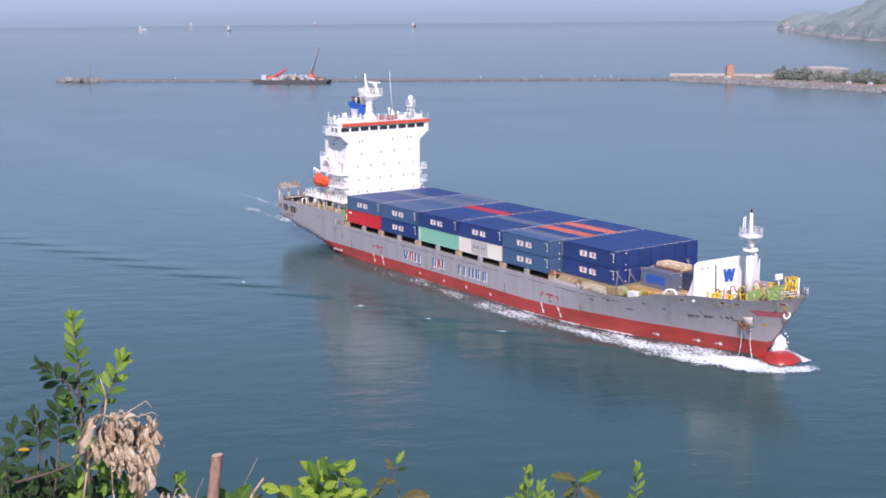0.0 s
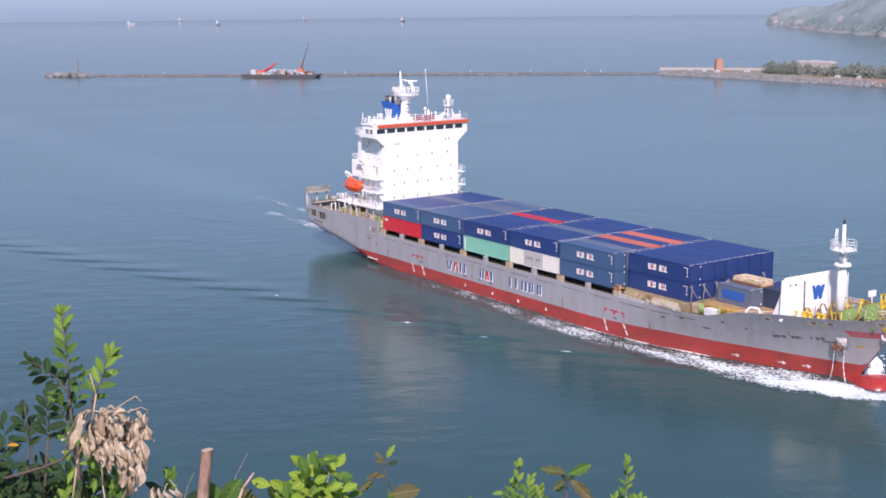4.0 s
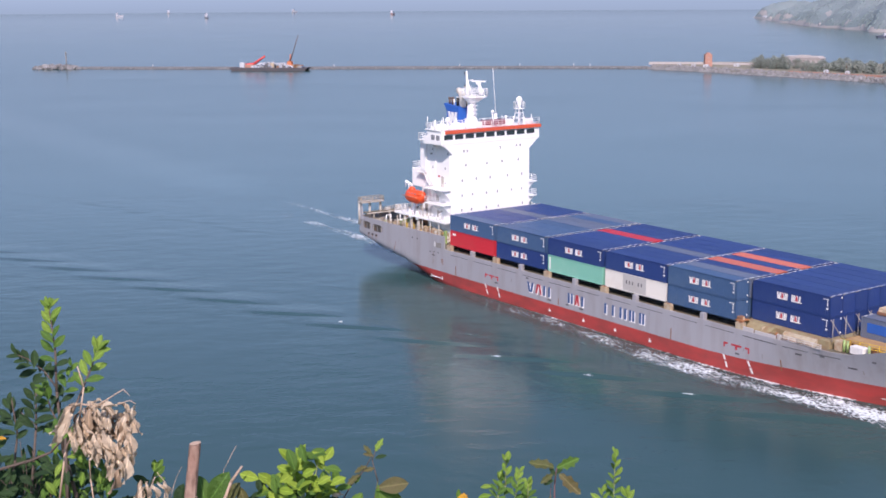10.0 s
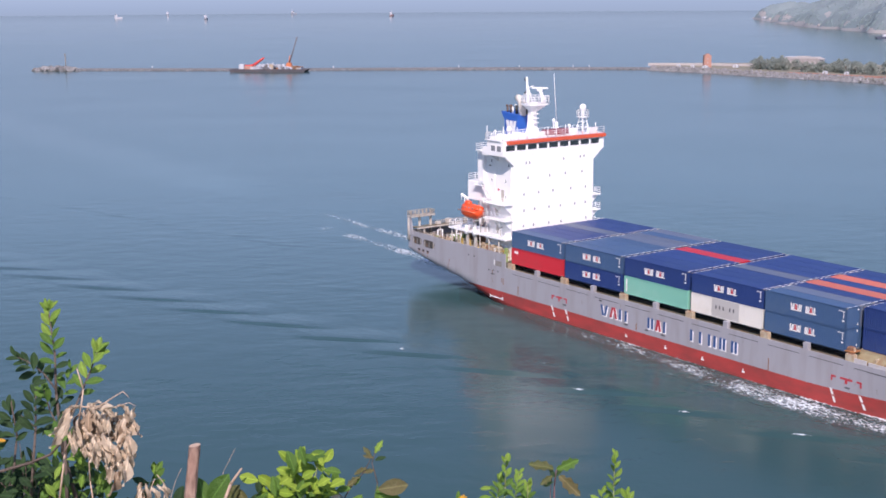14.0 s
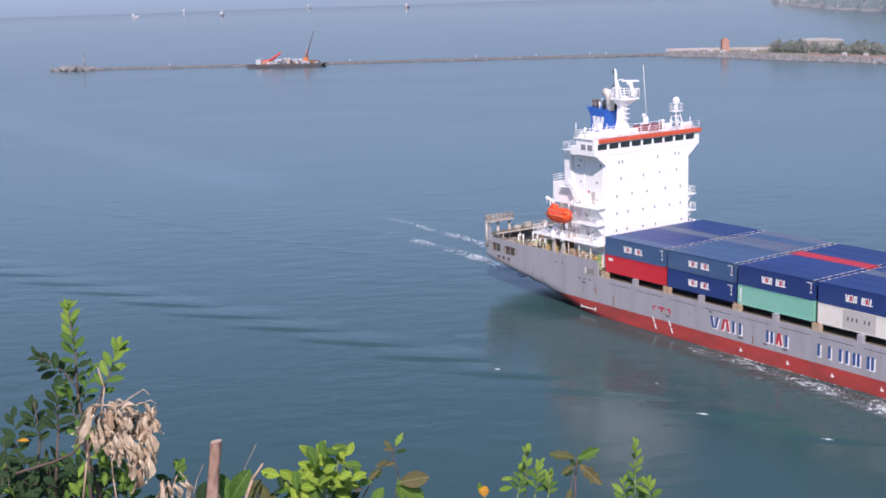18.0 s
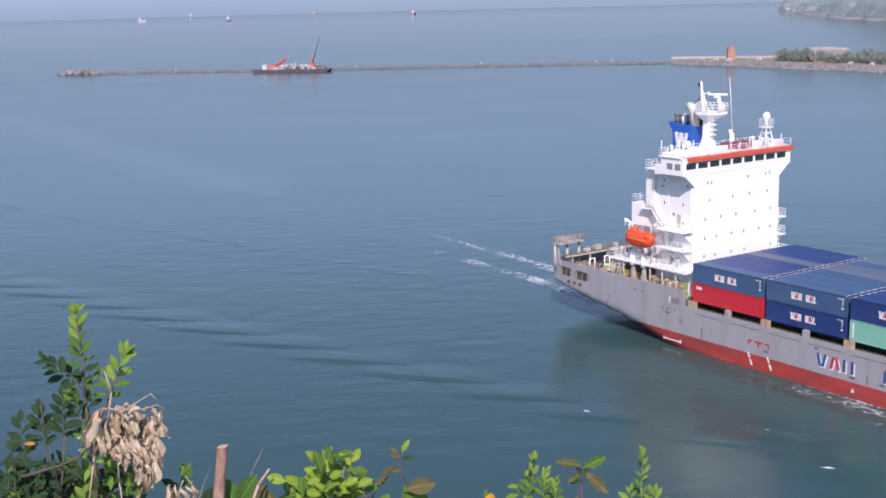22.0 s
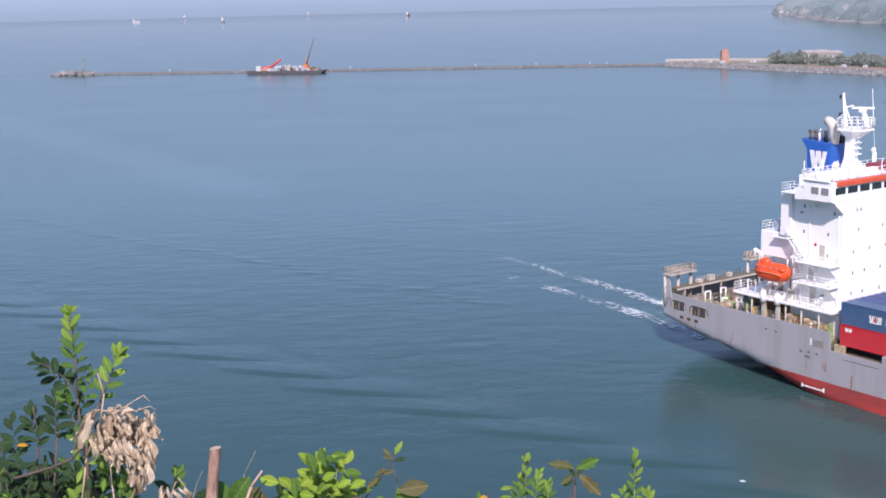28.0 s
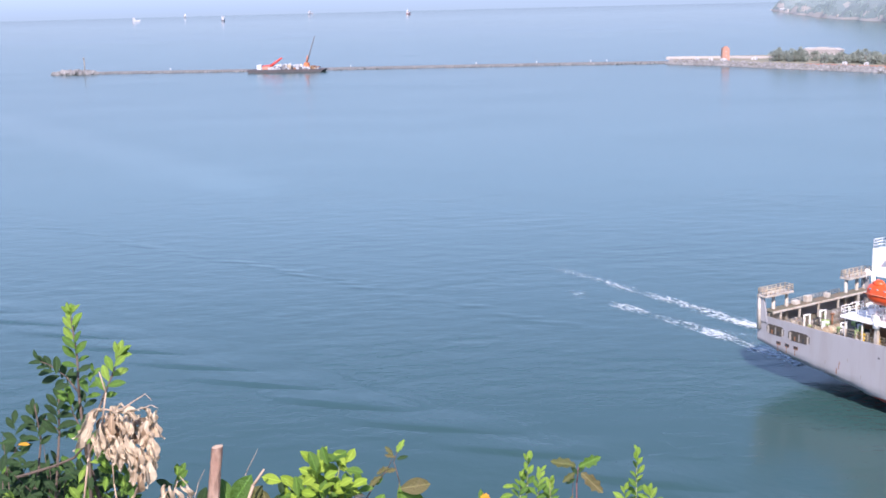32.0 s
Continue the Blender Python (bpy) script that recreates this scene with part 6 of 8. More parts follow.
foam_band("stern_boil", [(-28.5, -6.0), (-33, -5.0), (-40, -3.0), (-52, -0.5)], [12.5, 12.0, 9.5, 5.0], (0.40, 0.40, 0.39, 0.32), (0.1, 0.08, 0.05, 0.02), wake, 12, "thin broken foam close astern", STREAK)
bm = bmesh.new()
rng = random.Random(4)
for c, r in (((100.3, 0.7, 0.9), (0.95, 0.9, 1.1)), ((100.5, 1.0, 1.9), (0.85, 0.8, 1.1)), ((100.1, 0.8, 2.7), (0.55, 0.6, 0.8))):
    ball(bm, c, *r, 22, 14)
for v in bm.verts:
    v.co += (v.co - Vector((100.3, 0.8, 1.6))).normalized() * (0.34 * noise.noise(v.co * 1.7) + 0.16 * noise.noise(v.co * 5.0))
for k in range(60):
    q = rng.random()
    ball(bm, (100.4 + rng.uniform(-1.0, 1.1) * (1.2 - 0.5 * q), 0.9 + rng.uniform(-0.8, 1.0), 0.4 + 3.2 * q), *(rng.uniform(0.05, 0.16) for _ in range(3)), 6, 4)
part("spray", bm, FOAM, wake, "white spray thrown up past the stem")
for x, y, w in ((39.5, -30.8, 0.8), (53.4, -26.6, 0.8), (66.6, -22.0, 1.3), (10.9, -38.3, 0.4)):
    foam_band("wave_cap", [(x - w, y - 0.7 * w), (x, y), (x + w, y + 0.7 * w)], [0.4, 0.6, 0.3], (0.55, 0.85, 0.55), (0.12, 0.2, 0.12), wake, 4, "small breaking white crest")


for x, y, w in ((62.5, -22.6, 2.2), (56.5, -24.3, 1.6), (49.8, -26.8, 0.9), (34.5, -16.1, 2.4), (44.0, -15.4, 2.8), (28.0, -27.0, 2.0)):
    foam_band("foam_patch", [(x - w, y - 0.5 * w), (x, y), (x + w, y + 0.5 * w)], [0.8, 1.5, 0.8], (0.32, 0.47, 0.32), (0.02, 0.04, 0.02), wake, 6, "faint patch of broken foam", STREAK)


def small_swell(g, x, y, length, wide, high, turn):
    verts, faces = [], []
    nu, nv = 14, 14
    c, s = math.cos(turn), math.sin(turn)
    for i in range(nu + 1):
        u = 2 * i / nu - 1
        for j in range(nv + 1):
            v = 2 * j / nv - 1
            h = high * (1 - u * u) ** 1.5 * (math.cos(math.pi * v) * 0.5 + 0.5)
            px, py = u * length, v * wide + 0.4 * math.sin(u * 2.2)
            verts.append((x + c * px - s * py, y + s * px + c * py, h + 0.004))
    for i in range(nu):
        for j in range(nv):
            q = i * (nv + 1) + j
            faces.append((q, q + nv + 1, q + nv + 2, q + 1))
    me = bpy.data.meshes.new("swell")
    me.from_pydata(verts, [], faces)
    me.materials.append(WATER)
    for p in me.polygons:
        p.use_smooth = True
    new("swell", me).parent = g


def diverging_waves():
    """Low crests in echelon that spread from the bow, as short swells riding on the water."""
    g = tagged(new("bow_waves"), "line of low smooth swells spreading from the moving bow", "wave", kind="stuff")
    on_ship(g)
    rng = random.Random(9)
    for side in (-1,):
        for k in range(17):
            x = 79 - 13.2 * k
            y = side * (15.2 + 3.95 * k)
            length, wide, high = 10.0 + 0.25 * k, 3.9 + 0.08 * k, 0.18 - 0.003 * k
            turn = radians(34 + rng.uniform(-3, 3)) * -side
            verts, faces = [], []
            nu, nv = 24, 20
            c, s = math.cos(turn), math.sin(turn)
            for i in range(nu + 1):
                u = 2 * i / nu - 1
                for j in range(nv + 1):
                    v = 2 * j / nv - 1
                    h = high * max(0.0, 1 - u * u) ** 1.5 * (math.sin(math.pi * 0.5 * (v + 1) / 0.4) ** 2 if v < -0.6 else (math.cos(math.pi * (v + 0.6) / 1.6) * 0.5 + 0.5))
                    px, py = u * length, v * wide + 0.5 * math.sin(u * 2.2)
                    verts.append((x + c * px - s * py, y + s * px + c * py, h + 0.004 if abs(u) < 1 and abs(v) < 1 else 0.004))
            for i in range(nu):
                for j in range(nv):
                    q = i * (nv + 1) + j
                    faces.append((q, q + nv + 1, q + nv + 2, q + 1))
            me = bpy.data.meshes.new("swell")
            me.from_pydata(verts, [], faces)
            me.materials.append(WATER)
            for p in me.polygons:
                p.use_smooth = True
            new("swell", me).parent = g
    # weaker crests inside the first line
    for k in range(6, 32):
        small_swell(g, -31 - 5.5 * k + rng.uniform(-2, 2), -(5.0 + 1.42 * k) + rng.uniform(-1.5, 1.5), 4.0 + rng.uniform(-1.5, 1.5), 1.5, rng.uniform(0.02, 0.05), radians(24 + rng.uniform(-7, 7)))


diverging_waves()


# ---- the harbour mouth: breakwater, land behind it, headland, far ships ----
CONCRETE = material("grey_concrete", (0.165, 0.165, 0.175), 0.85, second=(0.12, 0.12, 0.125), scale=0.3, amount=0.5, bump=0.3, bump_scale=2)
ROCK = material("grey_armour_rock", (0.225, 0.225, 0.23), 0.9, second=(0.14, 0.14, 0.145), scale=0.6, amount=0.6, bump=0.5, bump_scale=2, random_value=0.3, island=True)
PINK_WALL = material("faded_pinkish_wall", (0.40, 0.37, 0.36), 0.85, scale=0.3, amount=0.4)
BRICK_RED = material("weathered_red_render", (0.40, 0.21, 0.16), 0.8, scale=0.4, amount=0.4)
LAND = material("dry_earth_and_scrub", (0.24, 0.22, 0.17), 0.95, second=(0.12, 0.15, 0.09), scale=0.08, amount=0.6)
# foliage green lightened towards the haze colour
FAR_LEAF = material("hazed_green_far_foliage", (0.185, 0.22, 0.195), 0.9, second=(0.225, 0.25, 0.225), scale=0.8, amount=0.5, random_value=0.2, island=True)
# scrub, hill and cliff colours have distance haze mixed in
FAR_SCRUB = material("haze_toned_hill_scrub", (0.175, 0.235, 0.245), 0.95, second=(0.205, 0.26, 0.265), scale=0.05, amount=0.5, random_value=0.07, island=True)
HILL = material("haze_toned_wooded_hill", (0.18, 0.24, 0.25), 0.95, second=(0.21, 0.25, 0.26), scale=0.03, amount=0.7, detail=9)
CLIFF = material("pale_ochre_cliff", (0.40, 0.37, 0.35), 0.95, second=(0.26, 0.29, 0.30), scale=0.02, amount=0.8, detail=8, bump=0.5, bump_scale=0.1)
FAR_WHITE = material("far_white_paint", (0.47, 0.49, 0.53), 0.6)
# white greyed and blued: the haze is in its colour
DULL_WHITE = material("hazed_white_paint", (0.42, 0.44, 0.49), 0.7)
BARK = material("far_tree_bark", (0.15, 0.11, 0.08), 0.9)


def rock_heap(name, count, spot, size, rng):
    """Many angular boulders as one mesh."""
    verts, faces = [], []
    cube = [(-1, -1, -1), (1, -1, -1), (1, 1, -1), (-1, 1, -1), (-1, -1, 1), (1, -1, 1), (1, 1, 1), (-1, 1, 1)]
    quads = ((0, 3, 2, 1), (4, 5, 6, 7), (0, 1, 5, 4), (1, 2, 6, 5), (2, 3, 7, 6), (3, 0, 4, 7))
    for k in range(count):
        c = Vector(spot(rng))
        r = Euler([rng.uniform(0, 3) for _ in range(3)]).to_matrix()
        d = [rng.uniform(*size) for _ in range(3)]
        base = len(verts)
        for v in cube:
            j = rng.uniform(0.75, 1.1)
            verts.append(c + r @ Vector((v[0] * d[0] * j, v[1] * d[1] * j, v[2] * d[2] * j)))
        faces += [tuple(base + i for i in q) for q in quads]
    me = bpy.data.meshes.new(name)
    me.from_pydata(verts, [], faces)
    me.materials.append(ROCK)
    return new(name, me)


def wall_run(bm, pts, thick, z0, z1):
    for a, b in zip(pts, pts[1:]):
        d = Vector((b[0] - a[0], b[1] - a[1], 0)).normalized()
        n = Vector((-d.y, d.x, 0)) * thick
        prism(bm, [(a[0], a[1]), (b[0], b[1]), (b[0] + n.x, b[1] + n.y), (a[0] + n.x, a[1] + n.y)], "z", z0, z1)


MOLE = [(-262, 905), (-120, 884), (0, 876), (90, 868), (157, 856)]
SHORE = [(157, 852), (186, 816), (214, 770), (238, 738), (252, 712), (300, 620), (420, 420)]


def breakwater():
    bm = bmesh.new()
    wall_run(bm, MOLE, 5.0, -2, 0.9)
    mole = part("breakwater", bm, CONCRETE, None)
    tagged(mole, "long low grey concrete breakwater across the harbour mouth", "breakwater", kind="structure")
    bm = bmesh.new()
    wall_run(bm, [(x, y + 4.0) for x, y in MOLE], 0.8, 0.9, 1.4)
    part("parapet", bm, CONCRETE, mole)
    rng = random.Random(31)

    def along(r):
        k = r.randrange(len(MOLE) - 1)
        u = r.random()
        a, b = MOLE[k], MOLE[k + 1]
        return (a[0] + (b[0] - a[0]) * u, a[1] + (b[1] - a[1]) * u - r.uniform(0, 2.0), r.uniform(-0.4, 0.6))
    tagged(rock_heap("armour_rocks", 500, along, (0.25, 0.7), rng), "dark rocks along the foot of the breakwater", "rocks", kind="stuff")

    def tip(r):
        u = r.random()
        w = 4.0 * (1 - abs(2 * u - 1) ** 2)
        return (-275 + 34 * u, 904 - 3 * u + r.uniform(-w, w), r.uniform(0, 1) * w * 0.55)
    tagged(rock_heap("tip_rocks", 420, tip, (0.6, 1.5), rng), "heap of pale armour blocks at the end of the breakwater", "rocks", kind="stuff")
    beacon = thing("beacon", "slim dark beacon mast on the breakwater head", "beacon")
    bm = bmesh.new()
    rod(bm, (0, 0, 2), (0, 0, 10.5), 0.45, 0.35, 8)
    part("tower", bm, STEEL, beacon)
    bm = bmesh.new()
    rod(bm, (0, 0, 10.5), (0, 0, 10.8), 1.0, 1.0, 10)
    rod(bm, (0, 0, 10.8), (0, 0, 12.0), 0.4, 0.4, 8)
    part("lantern", bm, STEEL, beacon)
    bm = bmesh.new()
    box(bm, -2.4, 2.4, -2.4, 2.4, 1.0, 3.0)
    part("base_block", bm, CONCRETE, beacon)
    beacon.matrix_basis = pose(-252, 904, 0)
    for x, y in ((-190, 901), (28, 880), (70, 877), (107, 872), (118, 870), (-60, 885)):
        p = thing("marker_post", "short white marker post on the breakwater", "post", "marker posts")
        bm = bmesh.new()
        rod(bm, (0, 0, 1.4), (0, 0, 2.9), 0.35, 0.3, 8)
        part("post", bm, FAR_WHITE, p)
        p.matrix_basis = pose(x, y, 0)


def land_spit():
    bm = bmesh.new()
    back = [(170, 905), (240, 895), (330, 850), (520, 760), (700, 600)]
    outline = SHORE + back[::-1]
    prism(bm, outline, "z", -2, 2.0)
    tagged(part("spit_ground", bm, LAND, None), "flat dry ground of the spit behind the rocks", "ground", kind="structure")
    rng = random.Random(17)

    def shore(r):
        k = r.randrange(5)
        u = r.random()
        a, b = SHORE[k], SHORE[k + 1]
        d = Vector((b[0] - a[0], b[1] - a[1], 0)).normalized()
        n = Vector((-d.y, d.x, 0))
        off = r.uniform(-4.0, 3.0)
        p = Vector((a[0] + (b[0] - a[0]) * u, a[1] + (b[1] - a[1]) * u, 0)) + n * off
        return (p.x, p.y, max(-0.5, 0.42 * (off + 4) - 0.7 + r.uniform(-0.3, 0.3)))
    tagged(rock_heap("shore_rocks", 2600, shore, (0.4, 0.95), rng), "grey boulder revetment along the shore", "rocks", kind="stuff")
    bm = bmesh.new()
    wall_run(bm, [(160, 876), (200, 866), (232, 848)], 1.2, 1.5, 3.5)
    tagged(part("sea_wall", bm, PINK_WALL, None), "long pale pinkish sea wall on the spit", "wall", kind="structure")
    tower = thing("light_tower", "stubby weathered red tower on the spit", "tower")
    bm = bmesh.new()
    prism(bm, [(-2.5, 2), (2.5, 2), (2.3, 10.2), (-2.3, 10.2)], "y", -2.2, 2.2)
    part("shaft", bm, BRICK_RED, tower)
    bm = bmesh.new()
    box(bm, -1.2, 1.2, -1.2, 1.2, 10.2, 11.2)
    part("lantern_room", bm, BRICK_RED, tower)
    for z in (5, 7.5):
        slab("window", PINK_WALL, tower, -0.35, 0.35, -2.26, -2.1, z, z + 0.8)
    tower.matrix_basis = pose(193, 840, 0)
    for x, y, w in ((190.5, 834, 2.2), (212, 838, 2.4), (225, 824, 3.5), (228, 822, 2.5), (184, 842, 1.5), (176, 850, 1.2), (247, 760, 1.8), (256, 748, 1.6)):
        hut = thing("shed", "small white shed on the spit", "shed", "sheds")
        bm = bmesh.new()
        w *= 0.75
        prism(bm, [(-w, 2), (w, 2), (w, 3.4), (0, 3.9), (-w, 3.4)], "y", -1.5, 1.5)
        part("hut_wall", bm, FAR_WHITE, hut)
        slab("door", STEEL, hut, -0.4, 0.4, -1.55, -1.45, 2.0, 3.3)
        hut.matrix_basis = pose(x, y, 0, 0, 0, -30)
    house_ = thing("harbour_building", "long low cream building half hidden by trees", "building")
    bm = bmesh.new()
    box(bm, -13, 13, -5, 5, 2, 7.41)
    part("outer_wall", bm, PINK_WALL, house_)
    bm = bmesh.new()
    prism(bm, [(-13.5, 7.4), (13.5, 7.4), (10, 8.8), (-10, 8.8)], "y", -5.5, 5.5)
    part("roof", bm, PINK_WALL, house_)
    for k in range(8):
        slab("window", STEEL, house_, -11.5 + 3.1 * k, -10.2 + 3.1 * k, -5.08, -4.95, 5.2, 6.4)
    for k, (x, w, h) in enumerate(((-8, 2.5, 2.2), (0.5, 3.2, 3.0), (8, 2.0, 1.6))):
        slab("roof_block", (DULL_WHITE, PINK_WALL, FAR_WHITE)[k], house_, x - w, x + w, -3.5, 3.5, 7.4, 8.0 + 0.45 * h)
    house_.matrix_basis = pose(256, 835, 0, 0, 0, -35)
    bm = bmesh.new()
    wall_run(bm, [(225, 764), (262, 716), (330, 590)], 0.6, 2.0, 3.1)
    tagged(part("shore_wall", bm, BRICK_RED, None), "low brown wall behind the rocks", "wall", kind="structure")


def far_tree(x, y, high, wide, seed):
    rng = random.Random(seed)
    t = thing("tree", "bushy tree on the spit, dull green paled with haze", "tree", "spit trees")
    bm = bmesh.new()
    rod(bm, (0, 0, 1.8), (0, 0, high * 0.55), 0.3, 0.14, 7)
    for k in range(4):
        a = rng.uniform(0, 6.3)
        rod(bm, (0, 0, high * 0.3), (math.cos(a) * wide * 0.5, math.sin(a) * wide * 0.5, high * 0.65), 0.14, 0.05, 5)
    part("trunk", bm, BARK, t)
    verts, faces = [], []
    for k in range(340):
        a, q = rng.uniform(0, 6.28), rng.random() ** 0.5
        h = rng.random()
        edge = wide * (0.5 + 0.6 * math.sin(math.pi * min(1, 0.1 + 0.85 * h))) * (0.85 + 0.3 * math.sin(3 * a + seed))
        c = Vector((math.cos(a) * q * edge, math.sin(a) * q * edge, 2.2 + h * (high - 2.4) * (1 - 0.3 * q * q)))
        r = Euler([rng.uniform(0, 3) for _ in range(3)]).to_matrix() * rng.uniform(0.25, 0.62)
        base = len(verts)
        verts += [c + r @ Vector(v) for v in ((-1, -0.6, 0), (1, -0.5, 0.2), (0.8, 0.7, -0.1), (-0.7, 0.6, 0.3), (0, 0, 0.7))]
        faces += [tuple(base + i for i in f) for f in ((0, 1, 4), (1, 2, 4), (2, 3, 4), (3, 0, 4), (3, 2, 1, 0))]
    me = bpy.data.meshes.new("crown")
    me.from_pydata(verts, [], faces)
    me.materials.append(FAR_LEAF)
    new("crown", me).parent = t
    t.matrix_basis = pose(x, y, 0)


def work_barge():
    b = thing("crane_barge", "dark work barge with red crane booms beside the breakwater", "barge")
    bm = bmesh.new()
    prism(bm, [(-27, 1.9), (-25, -0.5), (25, -0.5), (28, 1.9)], "y", -6, 6)
    part("barge_hull", bm, material("barge_dark_hull", (0.06, 0.06, 0.07), 0.8, second=(0.12, 0.085, 0.08), scale=0.4, amount=0.5), b)
    soft_slab("wheelhouse", FAR_WHITE, b, -20.5, -17.0, -3, 3, 1.9, 5.2, 0.1, "small white wheelhouse")
    soft_slab("deck_house", BRICK_RED, b, -16.5, -11, -3.5, 3.5, 1.9, 4.0, 0.1)
    rng = random.Random(2)
    for k in range(16):
        x = rng.uniform(-12, 22)
        soft_slab("deck_cargo", (CREAM, RUST, CONCRETE, FAR_WHITE)[k % 4], b, x - 1.2, x + 1.4, -4, rng.uniform(-1, 4), 1.9, 3.0 + rng.random() * 3.0 * (1 - abs(x - 5) / 25), 0.1)
    heap = rock_heap("rubble_load", 160, lambda r: ((lambda u: (u, r.uniform(-4.5, 4), 2.0 + r.random() * 3.2 * max(0.1, 1 - ((u - 2) / 16) ** 2)))(r.uniform(-13, 17))), (0.4, 0.9), rng)
    heap.data.materials.clear()
    heap.data.materials.append(DULL_WHITE)
    heap.parent = b
    bm = bmesh.new()
    rod(bm, (-20, 0, 3.2), (-10.5, 0, 4.4), 0.9, 0.9, 6)
    rod(bm, (-11.5, 0, 4.0), (-3.2, 0, 9.6), 1.0, 0.6, 6)
    rod(bm, (-13, -1.5, 2.6), (-4, -0.4, 9.0), 0.3, 0.2, 6)
    part("excavator_boom", bm, material("boom_red", (0.60, 0.06, 0.05), 0.6), b, "red crane boom lying low")
    bm = bmesh.new()
    prism(bm, [(12.2, 2), (16.4, 2), (15.6, 6.2), (13.0, 6.2)], "y", -2, 2)
    rod(bm, (14.2, 0, 6), (15.0, 0, 11), 0.45, 0.35, 6)
    part("crane_house", bm, material("crane_orange", (0.55, 0.17, 0.07), 0.7), b, "orange-brown crane house")
    bm = bmesh.new()
    for y in (-0.5, 0.5):
        rod(bm, (14.6, y, 6), (20.6, y * 0.3, 24.0), 0.28, 0.16, 6)
    for k in range(9):
        u = k / 9
        p, q = Vector((14.6, -0.5, 6)).lerp(Vector((20.6, -0.15, 24)), u), Vector((14.6, 0.5, 6)).lerp(Vector((20.6, 0.15, 24)), u + 0.1)
        rod(bm, p, q, 0.1, 0.1, 4)
    part("crane_jib", bm, material("jib_dark_brown", (0.14, 0.08, 0.06), 0.7), b, "dark lattice crane jib raised steeply")
    b.matrix_basis = pose(-103, 868, 0, 0, 0, -9)


COAST = ((1350, 640), (1682, 613), (1834, 622), (2017, 626), (2232, 659), (2600, 718), (3010, 792))


def coast(v):
    """The headland's shore, from its near end outwards: x and y."""
    y = 1350 + 1660 * v
    return span(y, COAST) + 12 * noise.noise(Vector((v * 26, 7, 0))), y


def headland():
    """A wooded hill that falls to pale cliffs, out past the spit."""
    xs, ys = 100, 170
    verts, faces, mats = [], [], []
    for j in range(ys + 1):
        for i in range(xs + 1):
            u, v = (i / xs) ** 2.2, j / ys
            # u runs inland from the seaward edge, v along the coast from the near end outwards
            along = v ** 1.1
            x0, y0 = coast(v)
            x, y = x0 + u * 900, y0 + u * 160
            rise = (150 * max(0.0, 1 - along) ** 1.15 + 24) * (1 - math.exp(-u * 5.0))
            cliff = 30 * min(1, u * 55) ** 0.7 * (0.55 + 0.9 * noise.noise(Vector((v * 14, 3, u * 3))))
            h = rise + 0.7 * cliff + (20 * noise.noise(Vector((x * 0.006, y * 0.005, 0))) + 13 * noise.noise(Vector((x * 0.02, y * 0.012, 1))) + 6 * noise.noise(Vector((x * 0.06, y * 0.04, 2)))) * 0.8 * min(1, u * 16)
            h *= min(1.0, (1 - v) * 11)
            verts.append((x, y, max(-1.5, h - 1.5)))
    for j in range(ys):
        for i in range(xs):
            q = j * (xs + 1) + i
            faces.append((q, q + 1, q + xs + 2, q + xs + 1))
            bare = noise.noise(Vector((j * 0.16, i * 0.12, 0)))
            mats.append(1 if verts[q][2] < 2.5 + 34 * max(0.0, bare) else 0)
    me = bpy.data.meshes.new("headland")
    me.from_pydata(verts, [], faces)
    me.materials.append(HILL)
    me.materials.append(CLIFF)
    for p, k in zip(me.polygons, mats):
        p.material_index, p.use_smooth = k, True
    tagged(new("headland", me), "wooded headland with pale ochre cliffs beyond the spit, colours mixed with haze", "hill", kind="structure")
    rng = random.Random(77)
    bush_v, bush_f = [], []
    for k in range(4200):
        q = rng.randrange(ys) * (xs + 1) + int(rng.random() * 70) + 4
        p = Vector(verts[q])
        if p.z < 6 or mats[min(len(mats) - 1, (q // (xs + 1)) * xs + q % (xs + 1))] == 1 and rng.random() < 0.8:
            continue
        r = rng.uniform(2.0, 4.8)
        base = len(bush_v)
        for dx, dy, dz in ((-1, 0, -1.6), (1, 0, -1.6), (0, -1, -1.6), (0, 1, -1.6), (-0.5, -0.5, 0.7), (0.6, 0.3, 0.8), (0, 0, 1)):
            bush_v.append(p + Vector((dx * rng.uniform(0.7, 1.2), dy * rng.uniform(0.7, 1.2), dz * rng.uniform(0.35, 0.7))) * r - Vector((0, 0, 1)))
        bush_f += [tuple(base + i for i in f) for f in ((0, 2, 4), (2, 5, 4), (2, 1, 5), (1, 3, 5), (3, 6, 5), (3, 0, 6), (0, 4, 6), (4, 5, 6))]
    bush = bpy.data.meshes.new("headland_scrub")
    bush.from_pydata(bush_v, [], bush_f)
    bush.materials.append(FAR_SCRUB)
    tagged(new("headland_scrub", bush), "trees and scrub over the headland, grey-green with haze in their colour", "trees", kind="stuff")
    for k in range(9):
        v = rng.uniform(0.02, 0.9) ** 0.8
        b = thing("shore_house", "tiny pale house at the foot of the headland", "house", "shore houses")
        bm = bmesh.new()
        w = rng.uniform(2, 5)
        prism(bm, [(-w, 0), (w, 0), (w, 2.5), (0, 3.6), (-w, 2.5)], "y", -3, 3)
        part("hut_wall", bm, FAR_WHITE if k % 3 else PINK_WALL, b)
        b.matrix_basis = pose(coast(v)[0] + 8, coast(v)[1] + 2, 3)


